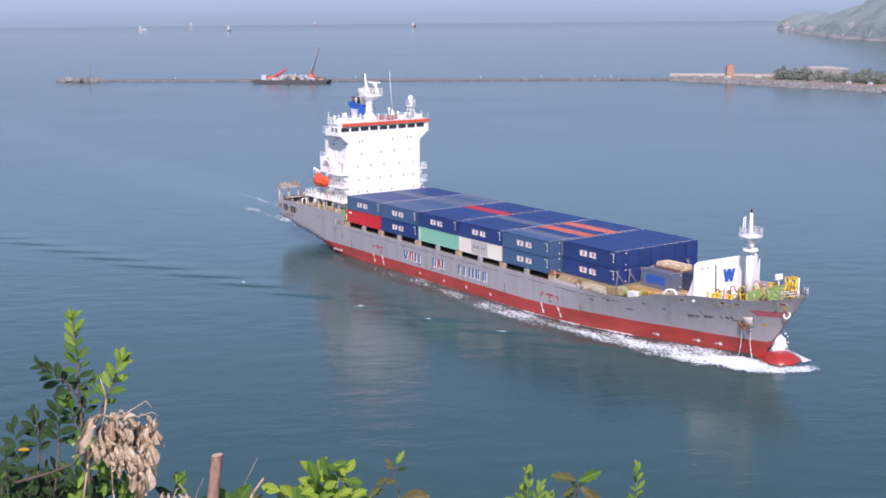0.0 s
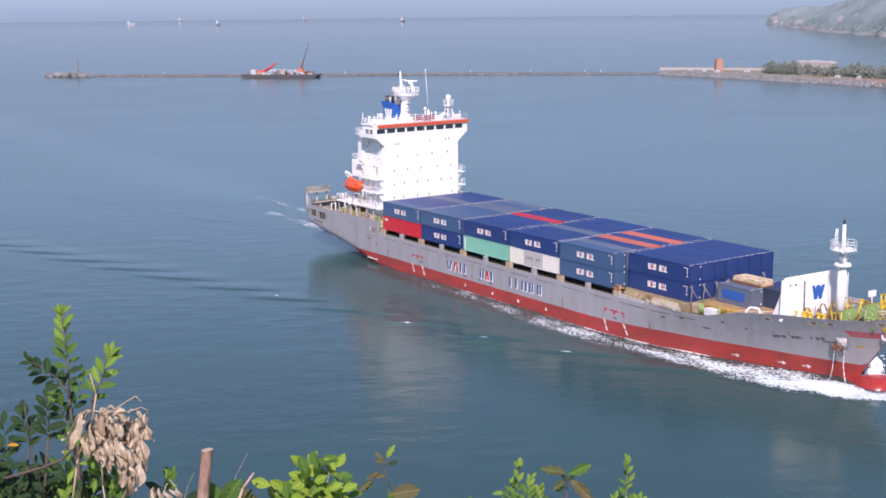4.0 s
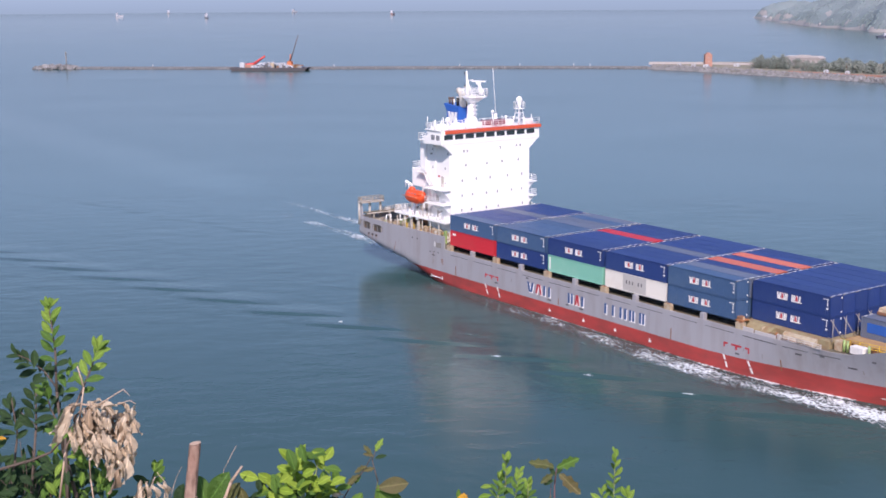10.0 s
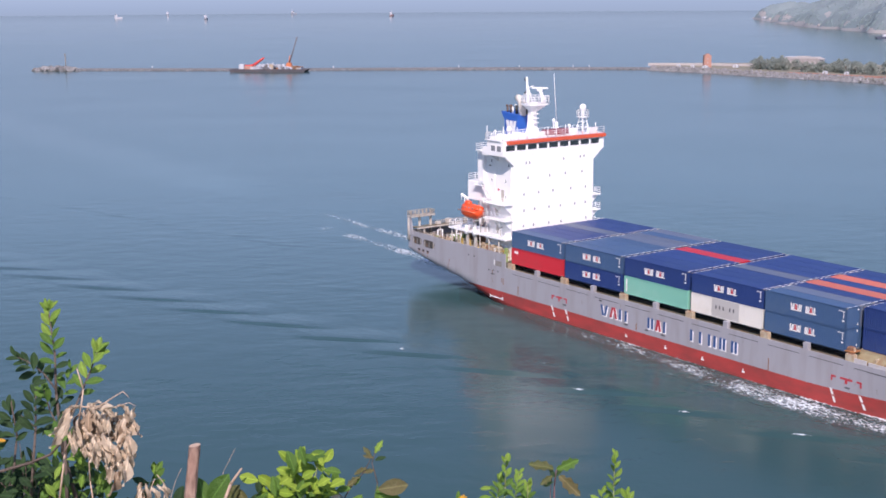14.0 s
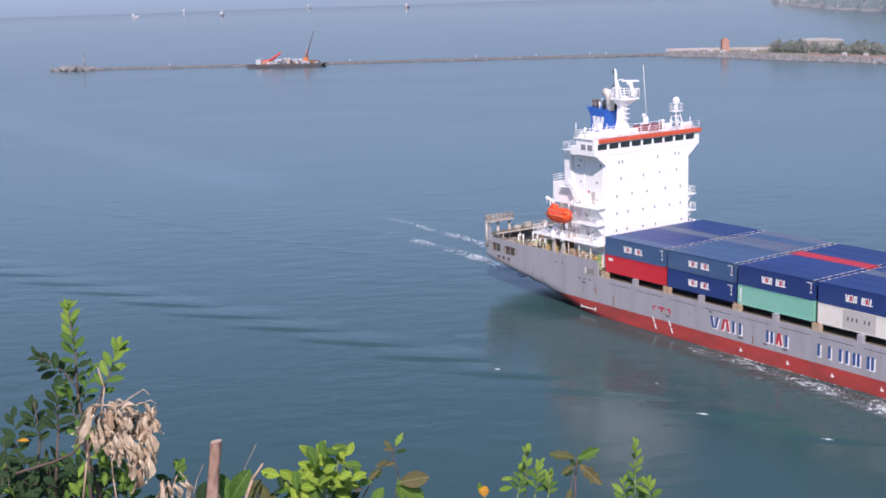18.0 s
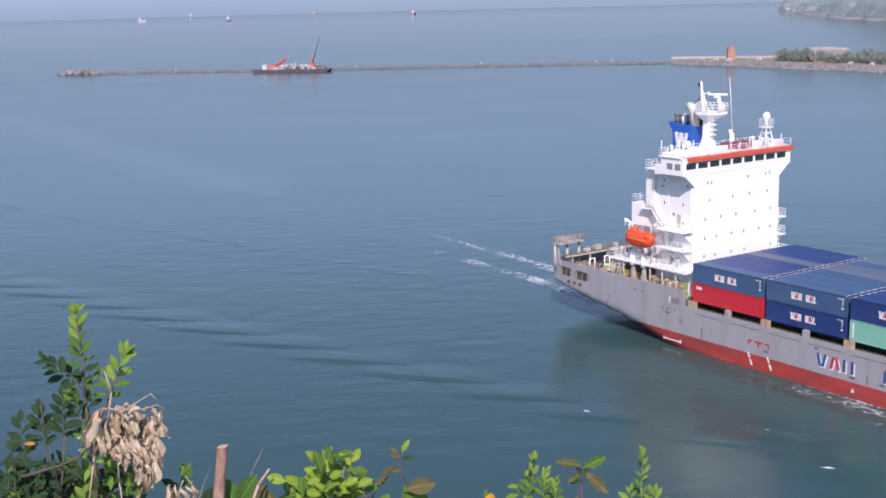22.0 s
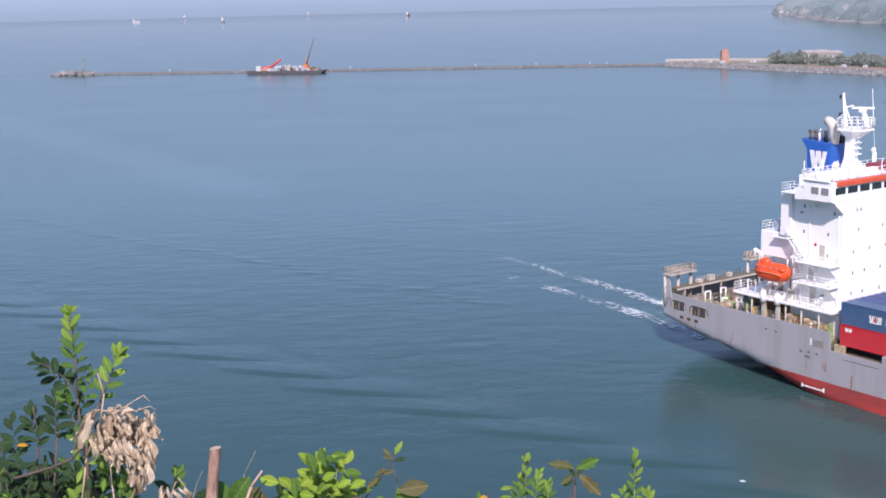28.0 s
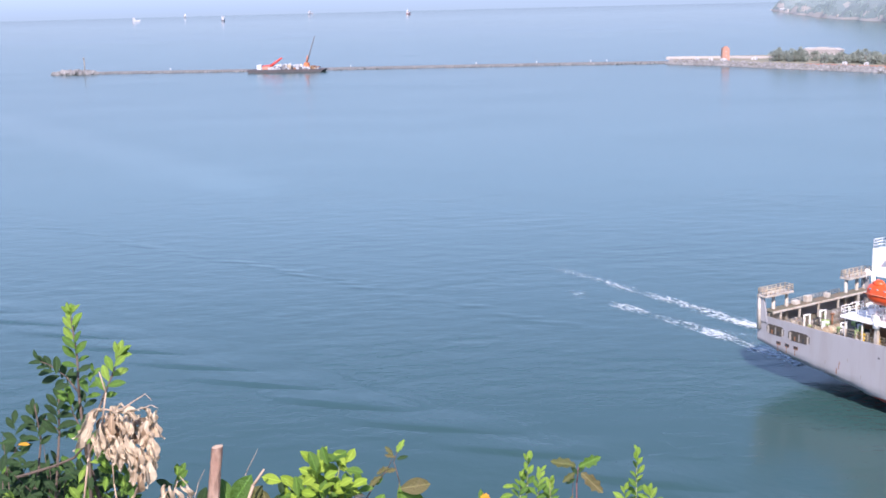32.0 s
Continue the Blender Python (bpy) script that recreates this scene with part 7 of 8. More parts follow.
def far_ship(x, y, length, turn, hull_mat, label):
    s = thing("anchored_ship", label, "ship", "ships at anchor")
    bm = bmesh.new()
    prism(bm, [(-length / 2, 4), (-length / 2 + 2, -0.5), (length / 2 - 3, -0.5), (length / 2, 5)], "y", -4, 4)
    part("ship_hull", bm, hull_mat, s)
    soft_slab("superstructure", DULL_WHITE, s, -length / 2 + 2, -length / 2 + 9, -3.5, 3.5, 4, 10, 0.2)
    soft_slab("bridge_deck", DULL_WHITE, s, -length / 2 + 4, -length / 2 + 8, -4, 4, 10, 12.0, 0.2)
    bm = bmesh.new()
    rod(bm, (-length / 2 + 6, 0, 12), (-length / 2 + 6, 0, 17), 0.35, 0.2, 6)
    part("ship_mast", bm, DULL_WHITE, s)
    s.matrix_basis = pose(x, y, 0, 0, 0, turn)


def ferry():
    f = thing("ferry", "small white passenger ferry below the headland", "boat")
    bm = bmesh.new()
    prism(bm, [(-14, 2.2), (-12.5, -0.3), (13, -0.3), (13.5, 2.2)], "y", -3, 3)
    part("boat_hull", bm, material("ferry_dark_hull", (0.06, 0.07, 0.11), 0.6), f)
    soft_slab("cabin", FAR_WHITE, f, -6, 12, -2.6, 2.6, 2.2, 5.0, 0.2)
    soft_slab("upper_cabin", FAR_WHITE, f, 0, 10, -2.2, 2.2, 5.0, 7.2, 0.2)
    f.matrix_basis = pose(545, 1460, 0, 0, 0, -4)


breakwater()
land_spit()
rng = random.Random(12)
for k, u in enumerate((0.0, 0.03, 0.08, 0.11, 0.16, 0.20, 0.24, 0.30, 0.35, 0.39, 0.44, 0.48, 0.51, 0.60, 0.63, 0.67, 0.70, 0.78, 0.82, 0.86, 0.93, 1.0)):
    far_tree(222 + 62 * u + rng.uniform(-3, 3), 808 - 78 * u + rng.uniform(-4, 12) + 12 * (k % 2), rng.uniform(9.0, 12.5) * (0.8 if 0.3 < u < 0.6 else 1), rng.uniform(3.4, 5.4), 100 + k)
work_barge()
headland()
# hull colours paled to stand for the haze before them
DARK_HULL = material("far_grey_hull", (0.27, 0.29, 0.34), 0.7)
RED_HULL = material("far_red_hull", (0.40, 0.27, 0.27), 0.7)
far_ship(-565, 3385, 30, 95, DARK_HULL, "white anchored coaster seen end on")
far_ship(-81, 3880, 34, 80, RED_HULL, "small red-hulled ship at anchor in the haze")
far_ship(-450, 4600, 26, 60, DULL_WHITE, "pale ship at anchor near the horizon")
far_ship(-885, 4500, 30, 100, DULL_WHITE, "pale ship at anchor near the horizon")
far_ship(-870, 3700, 24, 20, DULL_WHITE, "pale ship at anchor near the horizon")
ferry()


def distance_backdrop():
    """Glowing sheet painted as hazy sky over the far edge of the sea."""
    m = bpy.data.materials.new("glowing_sea_haze")
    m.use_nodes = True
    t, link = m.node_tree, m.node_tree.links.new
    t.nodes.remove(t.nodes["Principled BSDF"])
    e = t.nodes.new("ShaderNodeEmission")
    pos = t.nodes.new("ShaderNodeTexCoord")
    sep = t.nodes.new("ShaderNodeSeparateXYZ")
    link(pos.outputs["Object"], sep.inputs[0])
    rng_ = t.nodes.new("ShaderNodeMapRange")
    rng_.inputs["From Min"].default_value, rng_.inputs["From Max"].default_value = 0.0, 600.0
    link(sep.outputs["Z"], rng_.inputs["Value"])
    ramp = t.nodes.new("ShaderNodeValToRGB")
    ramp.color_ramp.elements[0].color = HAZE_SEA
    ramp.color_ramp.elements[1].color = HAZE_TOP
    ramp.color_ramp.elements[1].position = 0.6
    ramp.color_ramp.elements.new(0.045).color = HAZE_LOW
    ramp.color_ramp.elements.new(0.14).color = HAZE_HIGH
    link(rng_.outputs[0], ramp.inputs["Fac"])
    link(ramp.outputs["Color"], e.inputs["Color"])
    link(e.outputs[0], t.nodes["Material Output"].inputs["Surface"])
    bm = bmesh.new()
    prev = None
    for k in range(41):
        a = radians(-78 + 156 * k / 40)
        # what rises above the view only brightens the far water's reflections
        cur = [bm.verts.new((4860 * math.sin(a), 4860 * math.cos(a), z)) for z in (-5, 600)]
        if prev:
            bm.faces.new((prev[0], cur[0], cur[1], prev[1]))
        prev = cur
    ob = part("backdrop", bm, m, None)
    tagged(ob, "glowing backdrop in pale lavender haze colours where sea and sky meet", "sky haze", kind="structure")


distance_backdrop()


# ---- the hillside and the plants before the camera ----
EYE = Vector((0, 0, 47.85))
GROUND_DROP = 1.75


def hillside():
    m = material("dry_grassy_earth", (0.16, 0.13, 0.07), 0.95, second=(0.09, 0.12, 0.04), scale=1.2, amount=0.6, bump=0.5, bump_scale=8)
    bm = bmesh.new()
    xs = [-70 + 3.5 * k for k in range(41)]
    prof = ((-60, 2.0), (-20, 0.6), (-4, 0.0), (0, 0.0), (3.7, 0.0), (8, -4.2), (20, -17), (40, -35), (62, -46.6), (75, -52))
    rows = []
    for y, z in prof:
        rows.append([bm.verts.new((x, y, 47.85 - GROUND_DROP + z + (0.6 * noise.noise(Vector((x * 0.2, y * 0.2, 0))) if y > 6 or y < -6 else 0.0))) for x in xs])
    for a, b in zip(rows, rows[1:]):
        for k in range(len(xs) - 1):
            bm.faces.new((a[k], a[k + 1], b[k + 1], b[k])).smooth = True
    tagged(part("hillside", bm, m, None), "dry grassy slope falling steeply to the water", "ground", kind="structure")


hillside()


def leaf_paint(name, color, other, shine=0.55):
    m = bpy.data.materials.new(name)
    m.use_nodes = True
    t, link = m.node_tree, m.node_tree.links.new
    b = t.nodes["Principled BSDF"]
    b.inputs["Roughness"].default_value = shine
    b.inputs["Specular IOR Level"].default_value = 0.3
    info = t.nodes.new("ShaderNodeObjectInfo")
    pos = t.nodes.new("ShaderNodeTexCoord")
    n = t.nodes.new("ShaderNodeTexNoise")
    n.inputs["Scale"].default_value, n.inputs["Detail"].default_value = 3.0, 4
    link(pos.outputs["Object"], n.inputs["Vector"])
    add = t.nodes.new("ShaderNodeMath")
    add.operation = "MULTIPLY_ADD"
    add.inputs[1].default_value = 0.55
    link(info.outputs["Random"], add.inputs[0])
    link(n.outputs["Fac"], add.inputs[2])
    sub = t.nodes.new("ShaderNodeMapRange")
    sub.inputs["From Min"].default_value, sub.inputs["From Max"].default_value = 0.35, 1.1
    link(add.outputs[0], sub.inputs["Value"])
    mix = t.nodes.new("ShaderNodeMix")
    mix.data_type = "RGBA"
    mix.inputs["A"].default_value = (*color, 1)
    mix.inputs["B"].default_value = (*other, 1)
    link(sub.outputs[0], mix.inputs["Factor"])
    # a paler rib down the middle
    sep = t.nodes.new("ShaderNodeSeparateXYZ")
    link(pos.outputs["Object"], sep.inputs[0])
    side = t.nodes.new("ShaderNodeMath")
    side.operation = "ABSOLUTE"
    link(sep.outputs["X"], side.inputs[0])
    rib = t.nodes.new("ShaderNodeMapRange")
    rib.inputs["From Min"].default_value, rib.inputs["From Max"].default_value = 0.008, 0.026
    rib.inputs["To Min"].default_value, rib.inputs["To Max"].default_value = 1.6, 1.0
    link(side.outputs[0], rib.inputs["Value"])
    hsv = t.nodes.new("ShaderNodeHueSaturation")
    link(rib.outputs[0], hsv.inputs["Value"])
    link(mix.outputs["Result"], hsv.inputs["Color"])
    n.inputs["Roughness"].default_value = 0.7
    link(hsv.outputs[0], b.inputs["Base Color"])
    bp = t.nodes.new("ShaderNodeBump")
    bp.inputs["Strength"].default_value, bp.inputs["Distance"].default_value = 0.35, 0.06
    link(n.outputs["Fac"], bp.inputs["Height"])
    link(bp.outputs[0], b.inputs["Normal"])
    tr = t.nodes.new("ShaderNodeBsdfTranslucent")
    link(hsv.outputs[0], tr.inputs["Color"])
    ms = t.nodes.new("ShaderNodeMixShader")
    ms.inputs[0].default_value = 0.28
    link(b.outputs[0], ms.inputs[1])
    link(tr.outputs[0], ms.inputs[2])
    link(ms.outputs[0], t.nodes["Material Output"].inputs["Surface"])
    return m


LEAF = {
    "fresh": leaf_paint("fresh_green_leaf", (0.10, 0.205, 0.024), (0.20, 0.315, 0.05)),
    "lime": leaf_paint("lime_green_leaf", (0.15, 0.27, 0.024), (0.28, 0.39, 0.05)),
    "green": leaf_paint("green_leaf", (0.050, 0.125, 0.022), (0.10, 0.20, 0.03)),
    # older dark leaves, darkened further to paint in deep shade
    "dark": leaf_paint("dark_and_shaded_green_leaf", (0.016, 0.043, 0.016), (0.032, 0.075, 0.022), 0.6),
    "bronze": leaf_paint("bronze_green_leaf", (0.075, 0.105, 0.03), (0.135, 0.115, 0.05)),
    "dry": leaf_paint("dry_tan_leaf", (0.66, 0.57, 0.44), (0.44, 0.345, 0.25), 0.85),
    "withered": leaf_paint("withered_brown_leaf", (0.38, 0.29, 0.20), (0.22, 0.15, 0.10), 0.9),
    "yellow": leaf_paint("yellowed_leaf", (0.62, 0.33, 0.03), (0.5, 0.25, 0.03)),
}
TWIG = material("grey_brown_twig", (0.105, 0.08, 0.065), 0.85, second=(0.07, 0.05, 0.04), scale=30, amount=0.5, bump=0.4, bump_scale=90)
DRY_TWIG = material("pale_dry_twig", (0.46, 0.34, 0.25), 0.85, second=(0.3, 0.2, 0.15), scale=30, amount=0.5)
GREEN_STEM = material("green_stem", (0.22, 0.27, 0.10), 0.7, second=(0.2, 0.17, 0.08), scale=30, amount=0.4)
STUMP_BARK = material("reddish_brown_bark", (0.24, 0.145, 0.11), 0.85, second=(0.38, 0.28, 0.22), scale=30, amount=0.6, bump=0.8, bump_scale=60, stretch=(1, 1, 0.4))


def blade(kind):
    """A leaf one unit long along +y: oval, folded along its rib and bent down at the tip; dry ones are curled."""
    bm = bmesh.new()
    n = 9
    rows = []
    for k in range(n + 1):
        u = k / n
        w = {"oval": 0.215 * max(0.0, math.sin(math.pi * min(1, 0.03 + 0.97 * u) ** 1.25)) ** 0.75 + 0.01, "broad": 0.275 * max(0.0, math.sin(math.pi * min(1, 0.04 + 0.96 * u) ** 1.15)) ** 0.75 + 0.01,
             "ragged": (0.23 * max(0.0, math.sin(math.pi * min(1, 0.04 + 0.96 * u) ** 1.1)) ** 0.7 + 0.01) * (0.85 + 0.25 * math.sin(k * 2.4)), "curl": 0.13 * math.sin(math.pi * (0.12 + 0.84 * u)) + 0.015, "twist": 0.19 * math.sin(math.pi * (0.1 + 0.85 * u)) + 0.015}[kind]
        z = {"oval": -0.22 * u * u, "broad": -0.18 * u * u, "ragged": 0.05 * math.sin(7 * u) - 0.2 * u * u, "curl": 0.10 * math.sin(4.5 * u), "twist": 0.12 * math.sin(3 * u + 1)}[kind]
        roll_ = {"curl": 2.2 * u - 0.6, "twist": 3.4 * u - 1.2}.get(kind, 0.0)
        cup = 0.26 if kind in ("oval", "broad") else (0.45 if kind == "ragged" else 0.75)
        row = []
        for q in (-1, -0.5, 0, 0.5, 1):
            x, h = q * w, abs(q) * w * cup
            if kind in ("curl", "twist"):
                h += 0.05 * math.sin(9 * u + 4 * q)
                x *= 0.8 + 0.35 * math.sin(7 * u + q * 2)
            c, s = math.cos(roll_), math.sin(roll_)
            row.append(bm.verts.new((c * x - s * h, u, z + s * x + c * h)))
        rows.append(row)
    for a, b in zip(rows, rows[1:]):
        for j in range(4):
            bm.faces.new((a[j], a[j + 1], b[j + 1], b[j])).smooth = True
    if kind in ("oval", "broad"):
        rod(bm, (0, -0.12, 0.0), (0, 0.02, 0), 0.016, 0.012, 5)
    return bm


BLADES = {}


def blade_mesh(kind, tone):
    if (kind, tone) not in BLADES:
        BLADES[kind, tone] = as_mesh("leaf", blade(kind), LEAF[tone])
    return BLADES[kind, tone]


PITCH, YAW = radians(-11.39), radians(0.95)
AHEAD = Vector((math.sin(YAW) * math.cos(PITCH), math.cos(YAW) * math.cos(PITCH), math.sin(PITCH)))
RIGHT = Vector((math.cos(YAW), -math.sin(YAW), 0))
UP = RIGHT.cross(AHEAD)


def perch(a, b, d=3.0):
    """A place on the brow of the slope: centimetres to the right and up from the line of sight, d metres out."""
    return EYE + RIGHT * (a / 100 * d / 3) + UP * (b / 100 * d / 3) + AHEAD * d


def stems(name, lines, mat, parent, root=True, label=""):
    """Tapering stems along bent lines of (a, b, d, radius in mm); the first point of a rooted one goes down to the ground."""
    for line in lines:
        bm = bmesh.new()
        pts = [(perch(a, b, d), r / 1000) for a, b, d, r in line]
        if root:
            p = pts[0][0]
            pts.insert(0, (Vector((p.x, p.y, 47.85 - GROUND_DROP - 0.02)), pts[0][1] * 1.15))
        for (p, r), (q, w) in zip(pts, pts[1:]):
            rod(bm, p, q, r, w, 7)
            ball(bm, q, w, w, w, 7, 4)
        part(name, bm, mat, parent, label)


def put_leaf(parent, a, b, d, angle, size, tone, rng, kind="oval", face=0.6, name="leaf"):
    """A leaf growing from a place in a direction (degrees, 0 to the right, 90 up), turned more or less to the front."""
    along = RIGHT * math.cos(radians(angle)) + UP * math.sin(radians(angle)) - AHEAD * rng.uniform(-0.35, 0.45)
    along.normalize()
    front = -AHEAD * face + Vector((0, 0, 1)) * 0.55 + RIGHT * rng.uniform(-0.6, 0.6) + UP * rng.uniform(-0.3, 0.3)
    across = along.cross(front).normalized()
    normal = across.cross(along).normalized()
    m = Matrix((across * size / 100, along * size / 100, normal * size / 100)).transposed().to_4x4()
    m.translation = perch(a, b, d)
    ob = new(name, blade_mesh(kind, tone))
    ob.parent = parent
    ob.matrix_basis = m
    return ob


def plant(name, label, category="plant", group=""):
    return thing(name, label, category, group)


def sprig(parent, base, tip, d, count, size, tones, rng, spread=48, start=0.2, kind="oval"):
    """Leaves in loose pairs along a shoot, larger in its middle, and a tuft at the tip."""
    (a0, b0), (a1, b1) = base, tip
    lean = math.degrees(math.atan2(b1 - b0, a1 - a0))
    for k in range(count):
        u = start + (1 - start) * k / max(1, count - 1)
        side = 1 if k % 2 else -1
        ang = lean + side * (spread * (1.15 - 0.75 * u) + rng.uniform(-14, 14))
        s = size * (0.75 + 0.4 * math.sin(math.pi * min(1, u * 0.9 + 0.1))) * rng.uniform(0.85, 1.12)
        tone = tones[min(len(tones) - 1, int(u * len(tones)))]
        put_leaf(parent, a0 + (a1 - a0) * u, b0 + (b1 - b0) * u, d + rng.uniform(-0.05, 0.05), ang, s, tone, rng, kind)


def left_shrub():
    rng = random.Random(41)
    g = plant("shrub", "leggy evergreen shrub with dark and fresh green leaves", "shrub")
    stems("stem", [
        [(-87, -62, 3.1, 5.5), (-91, -48, 3.1, 4.5), (-92.5, -34, 3.1, 3.6), (-92.8, -24, 3.1, 2.6), (-93.8, -17, 3.1, 1.8), (-94.3, -13.6, 3.1, 1.2)],
        [(-90, -62, 3.05, 5), (-90.5, -43, 3.05, 3.6), (-87, -35, 3.05, 2.8), (-84.5, -29, 3.05, 2.0), (-82.4, -23.6, 3.05, 1.2)],
        [(-99, -62, 3.15, 4), (-97.5, -42, 3.15, 2.8), (-97.5, -33, 3.15, 1.8)],
        [(-104, -62, 3.2, 4), (-102, -44, 3.2, 2.6), (-103.5, -35, 3.2, 1.8)],
    ], TWIG, g, label="thin grey-brown stem")
    stems("branch", [
        [(-92.5, -33, 3.1, 2.4), (-95.5, -29, 3.1, 2.0), (-99.5, -26, 3.1, 1.5), (-102, -25, 3.1, 1.2)],
        [(-91.5, -43, 3.1, 2.2), (-94, -38, 3.1, 1.8), (-95.5, -33, 3.1, 1.4)],
        [(-108, -53, 3.05, 4.0), (-99, -50.5, 3.05, 3.6), (-94, -48.5, 3.05, 3.0), (-90, -44, 3.05, 2.2)],
        [(-97.5, -42, 3.15, 1.6), (-101, -39, 3.15, 1.2)],
    ], TWIG, g, root=False)
    sprig(g, (-92.5, -30), (-94.2, -13.2), 3.1, 16, 3.6, ("dark", "green", "green", "fresh", "fresh"), rng, 56, 0.0)
    for ang in (62, 95, 122):
        put_leaf(g, -94.2, -14.1, 3.1, ang, rng.uniform(3.0, 3.8), "fresh", rng)
    sprig(g, (-87, -35), (-82.4, -23.1), 3.05, 10, 3.7, ("green", "fresh", "fresh"), rng, 50, 0.1)
    for ang in (10, 45, 80, 110):
        put_leaf(g, -82.6, -24.1, 3.05, ang, rng.uniform(3.2, 4.0), "fresh", rng)
    sprig(g, (-93, -32), (-102, -25), 3.1, 13, 3.8, ("dark",), rng, 58, 0.1)
    sprig(g, (-92, -42), (-96, -32.5), 3.1, 11, 3.8, ("dark", "green"), rng, 55, 0.1)
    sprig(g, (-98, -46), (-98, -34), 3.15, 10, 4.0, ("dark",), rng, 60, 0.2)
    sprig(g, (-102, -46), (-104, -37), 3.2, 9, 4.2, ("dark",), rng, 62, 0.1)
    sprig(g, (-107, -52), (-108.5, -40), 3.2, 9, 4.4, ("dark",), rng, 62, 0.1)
    sprig(g, (-92.5, -40), (-89, -28), 3.08, 10, 3.5, ("dark", "green"), rng, 55, 0.1)
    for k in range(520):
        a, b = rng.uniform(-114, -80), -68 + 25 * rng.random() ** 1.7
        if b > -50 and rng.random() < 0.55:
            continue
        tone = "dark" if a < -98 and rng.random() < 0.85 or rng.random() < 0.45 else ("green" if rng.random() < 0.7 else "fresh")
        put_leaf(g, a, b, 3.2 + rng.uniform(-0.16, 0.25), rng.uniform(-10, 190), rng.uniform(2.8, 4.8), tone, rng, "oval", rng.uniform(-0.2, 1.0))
    for k in range(16):
        a = -111 + 1.9 * k + rng.uniform(-1, 1)
        stems("twig", [[(a, -66, 3.2, 1.8), (a + rng.uniform(-3, 4), -56 + rng.uniform(-2, 3), 3.2, 1.3), (a + rng.uniform(-5, 7), -47 + rng.uniform(-4, 4), 3.2, 0.7)]], TWIG, g)
    for k in range(44):
        put_leaf(g, rng.uniform(-93, -80), rng.uniform(-60, -42), 3.0 + rng.uniform(0, 0.1), rng.uniform(35, 150), rng.uniform(3.0, 4.4), rng.choice(("green", "fresh")), rng)
    # the heart of the shrub, its shade given by near-black leaf colour
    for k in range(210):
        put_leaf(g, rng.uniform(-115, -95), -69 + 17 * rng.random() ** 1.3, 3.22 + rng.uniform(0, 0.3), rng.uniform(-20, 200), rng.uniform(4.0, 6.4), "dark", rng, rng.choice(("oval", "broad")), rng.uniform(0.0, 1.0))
    put_leaf(g, -107.6, -45.2, 3.1, 8, 2.8, "yellow", rng)
    put_leaf(g, -87.5, -31, 3.0, 70, 1.6, "fresh", rng)


def dead_spray():
    rng = random.Random(43)
    g = plant("dead_branch", "withered branch with curled tan leaves hanging in a bunch", "dead plant")
    stems("twig", [
        [(-92, -60, 2.98, 2.6), (-90.5, -48, 2.98, 2.2), (-87, -40, 2.96, 2.2), (-86, -33, 2.95, 2.0), (-87.5, -28, 2.95, 1.4)],
        [(-83.5, -62, 2.98, 1.8), (-84.5, -55, 2.98, 1.6), (-85, -46, 2.97, 1.5), (-86, -38, 2.96, 1.4)],
    ], DRY_TWIG, g)
    stems("twig", [
        [(-86.5, -37, 2.95, 2.2), (-83, -37.5, 2.95, 2), (-79, -35, 2.95, 1.5), (-76.5, -33.5, 2.95, 1.1), (-75, -35, 2.95, 0.8)],
        [(-83, -37.5, 2.95, 1.6), (-79.5, -37.5, 2.95, 1.3), (-75, -36.2, 2.95, 1), (-73.5, -37, 2.95, 0.7)],
    ], DRY_TWIG, g, root=False)
    # curled leaves hang from the twigs in long tresses
    for k in range(118):
        u = (k % 24 + rng.uniform(-1.2, 1.2)) / 23
        depth = 17.5 if 0.5 < u < 0.9 else (12.5 if 0.2 < u <= 0.3 or u >= 0.9 else 7.5 + 8 * u)
        a = -88.0 + 13.8 * u
        b = -37.8 + 1.6 * math.sin(u * 3.1) - (k // 24) / 5 * depth - rng.uniform(-0.8, 2.2)
        put_leaf(g, a, b, 2.92 + 0.012 * (4 - k // 24) + rng.uniform(-0.02, 0.02), -90 + rng.gauss(0, 22), rng.uniform(2.8, 7.2), "withered" if rng.random() < 0.27 else "dry", rng, rng.choice(("curl", "twist", "twist", "ragged")), rng.uniform(-0.5, 1.1), "dry_leaf")
    for a, b, ang, s in ((-86.5, -37.6, 190, 5.5), (-90.5, -42, 232, 6.0), (-88, -37.5, 225, 6.5), (-89.5, -40.5, 215, 5.5), (-86.5, -37.2, 200, 4.6), (-84.5, -37.6, -15, 4.2), (-82, -38, 10, 4.2)):
        put_leaf(g, a, b, 2.9, ang, s, "dry", rng, "twist", 0.8, "dry_leaf")
    low = plant("dead_sprig", "small clump of dry curled leaves low on the slope", "dead plant")
    stems("twig", [[(-70.5, -64, 2.95, 2), (-70, -57, 2.95, 1.6), (-69, -54.5, 2.95, 1)], [(-67, -64, 2.95, 1.8), (-66.5, -56, 2.95, 1.2), (-68.5, -53.5, 2.95, 0.8)]], DRY_TWIG, low)
    for k in range(22):
        put_leaf(low, rng.uniform(-74, -65.5), rng.uniform(-63, -55), 2.93, rng.uniform(-130, -50), rng.uniform(3.5, 5.5), "dry", rng, rng.choice(("curl", "twist")), 0.8, "dry_leaf")


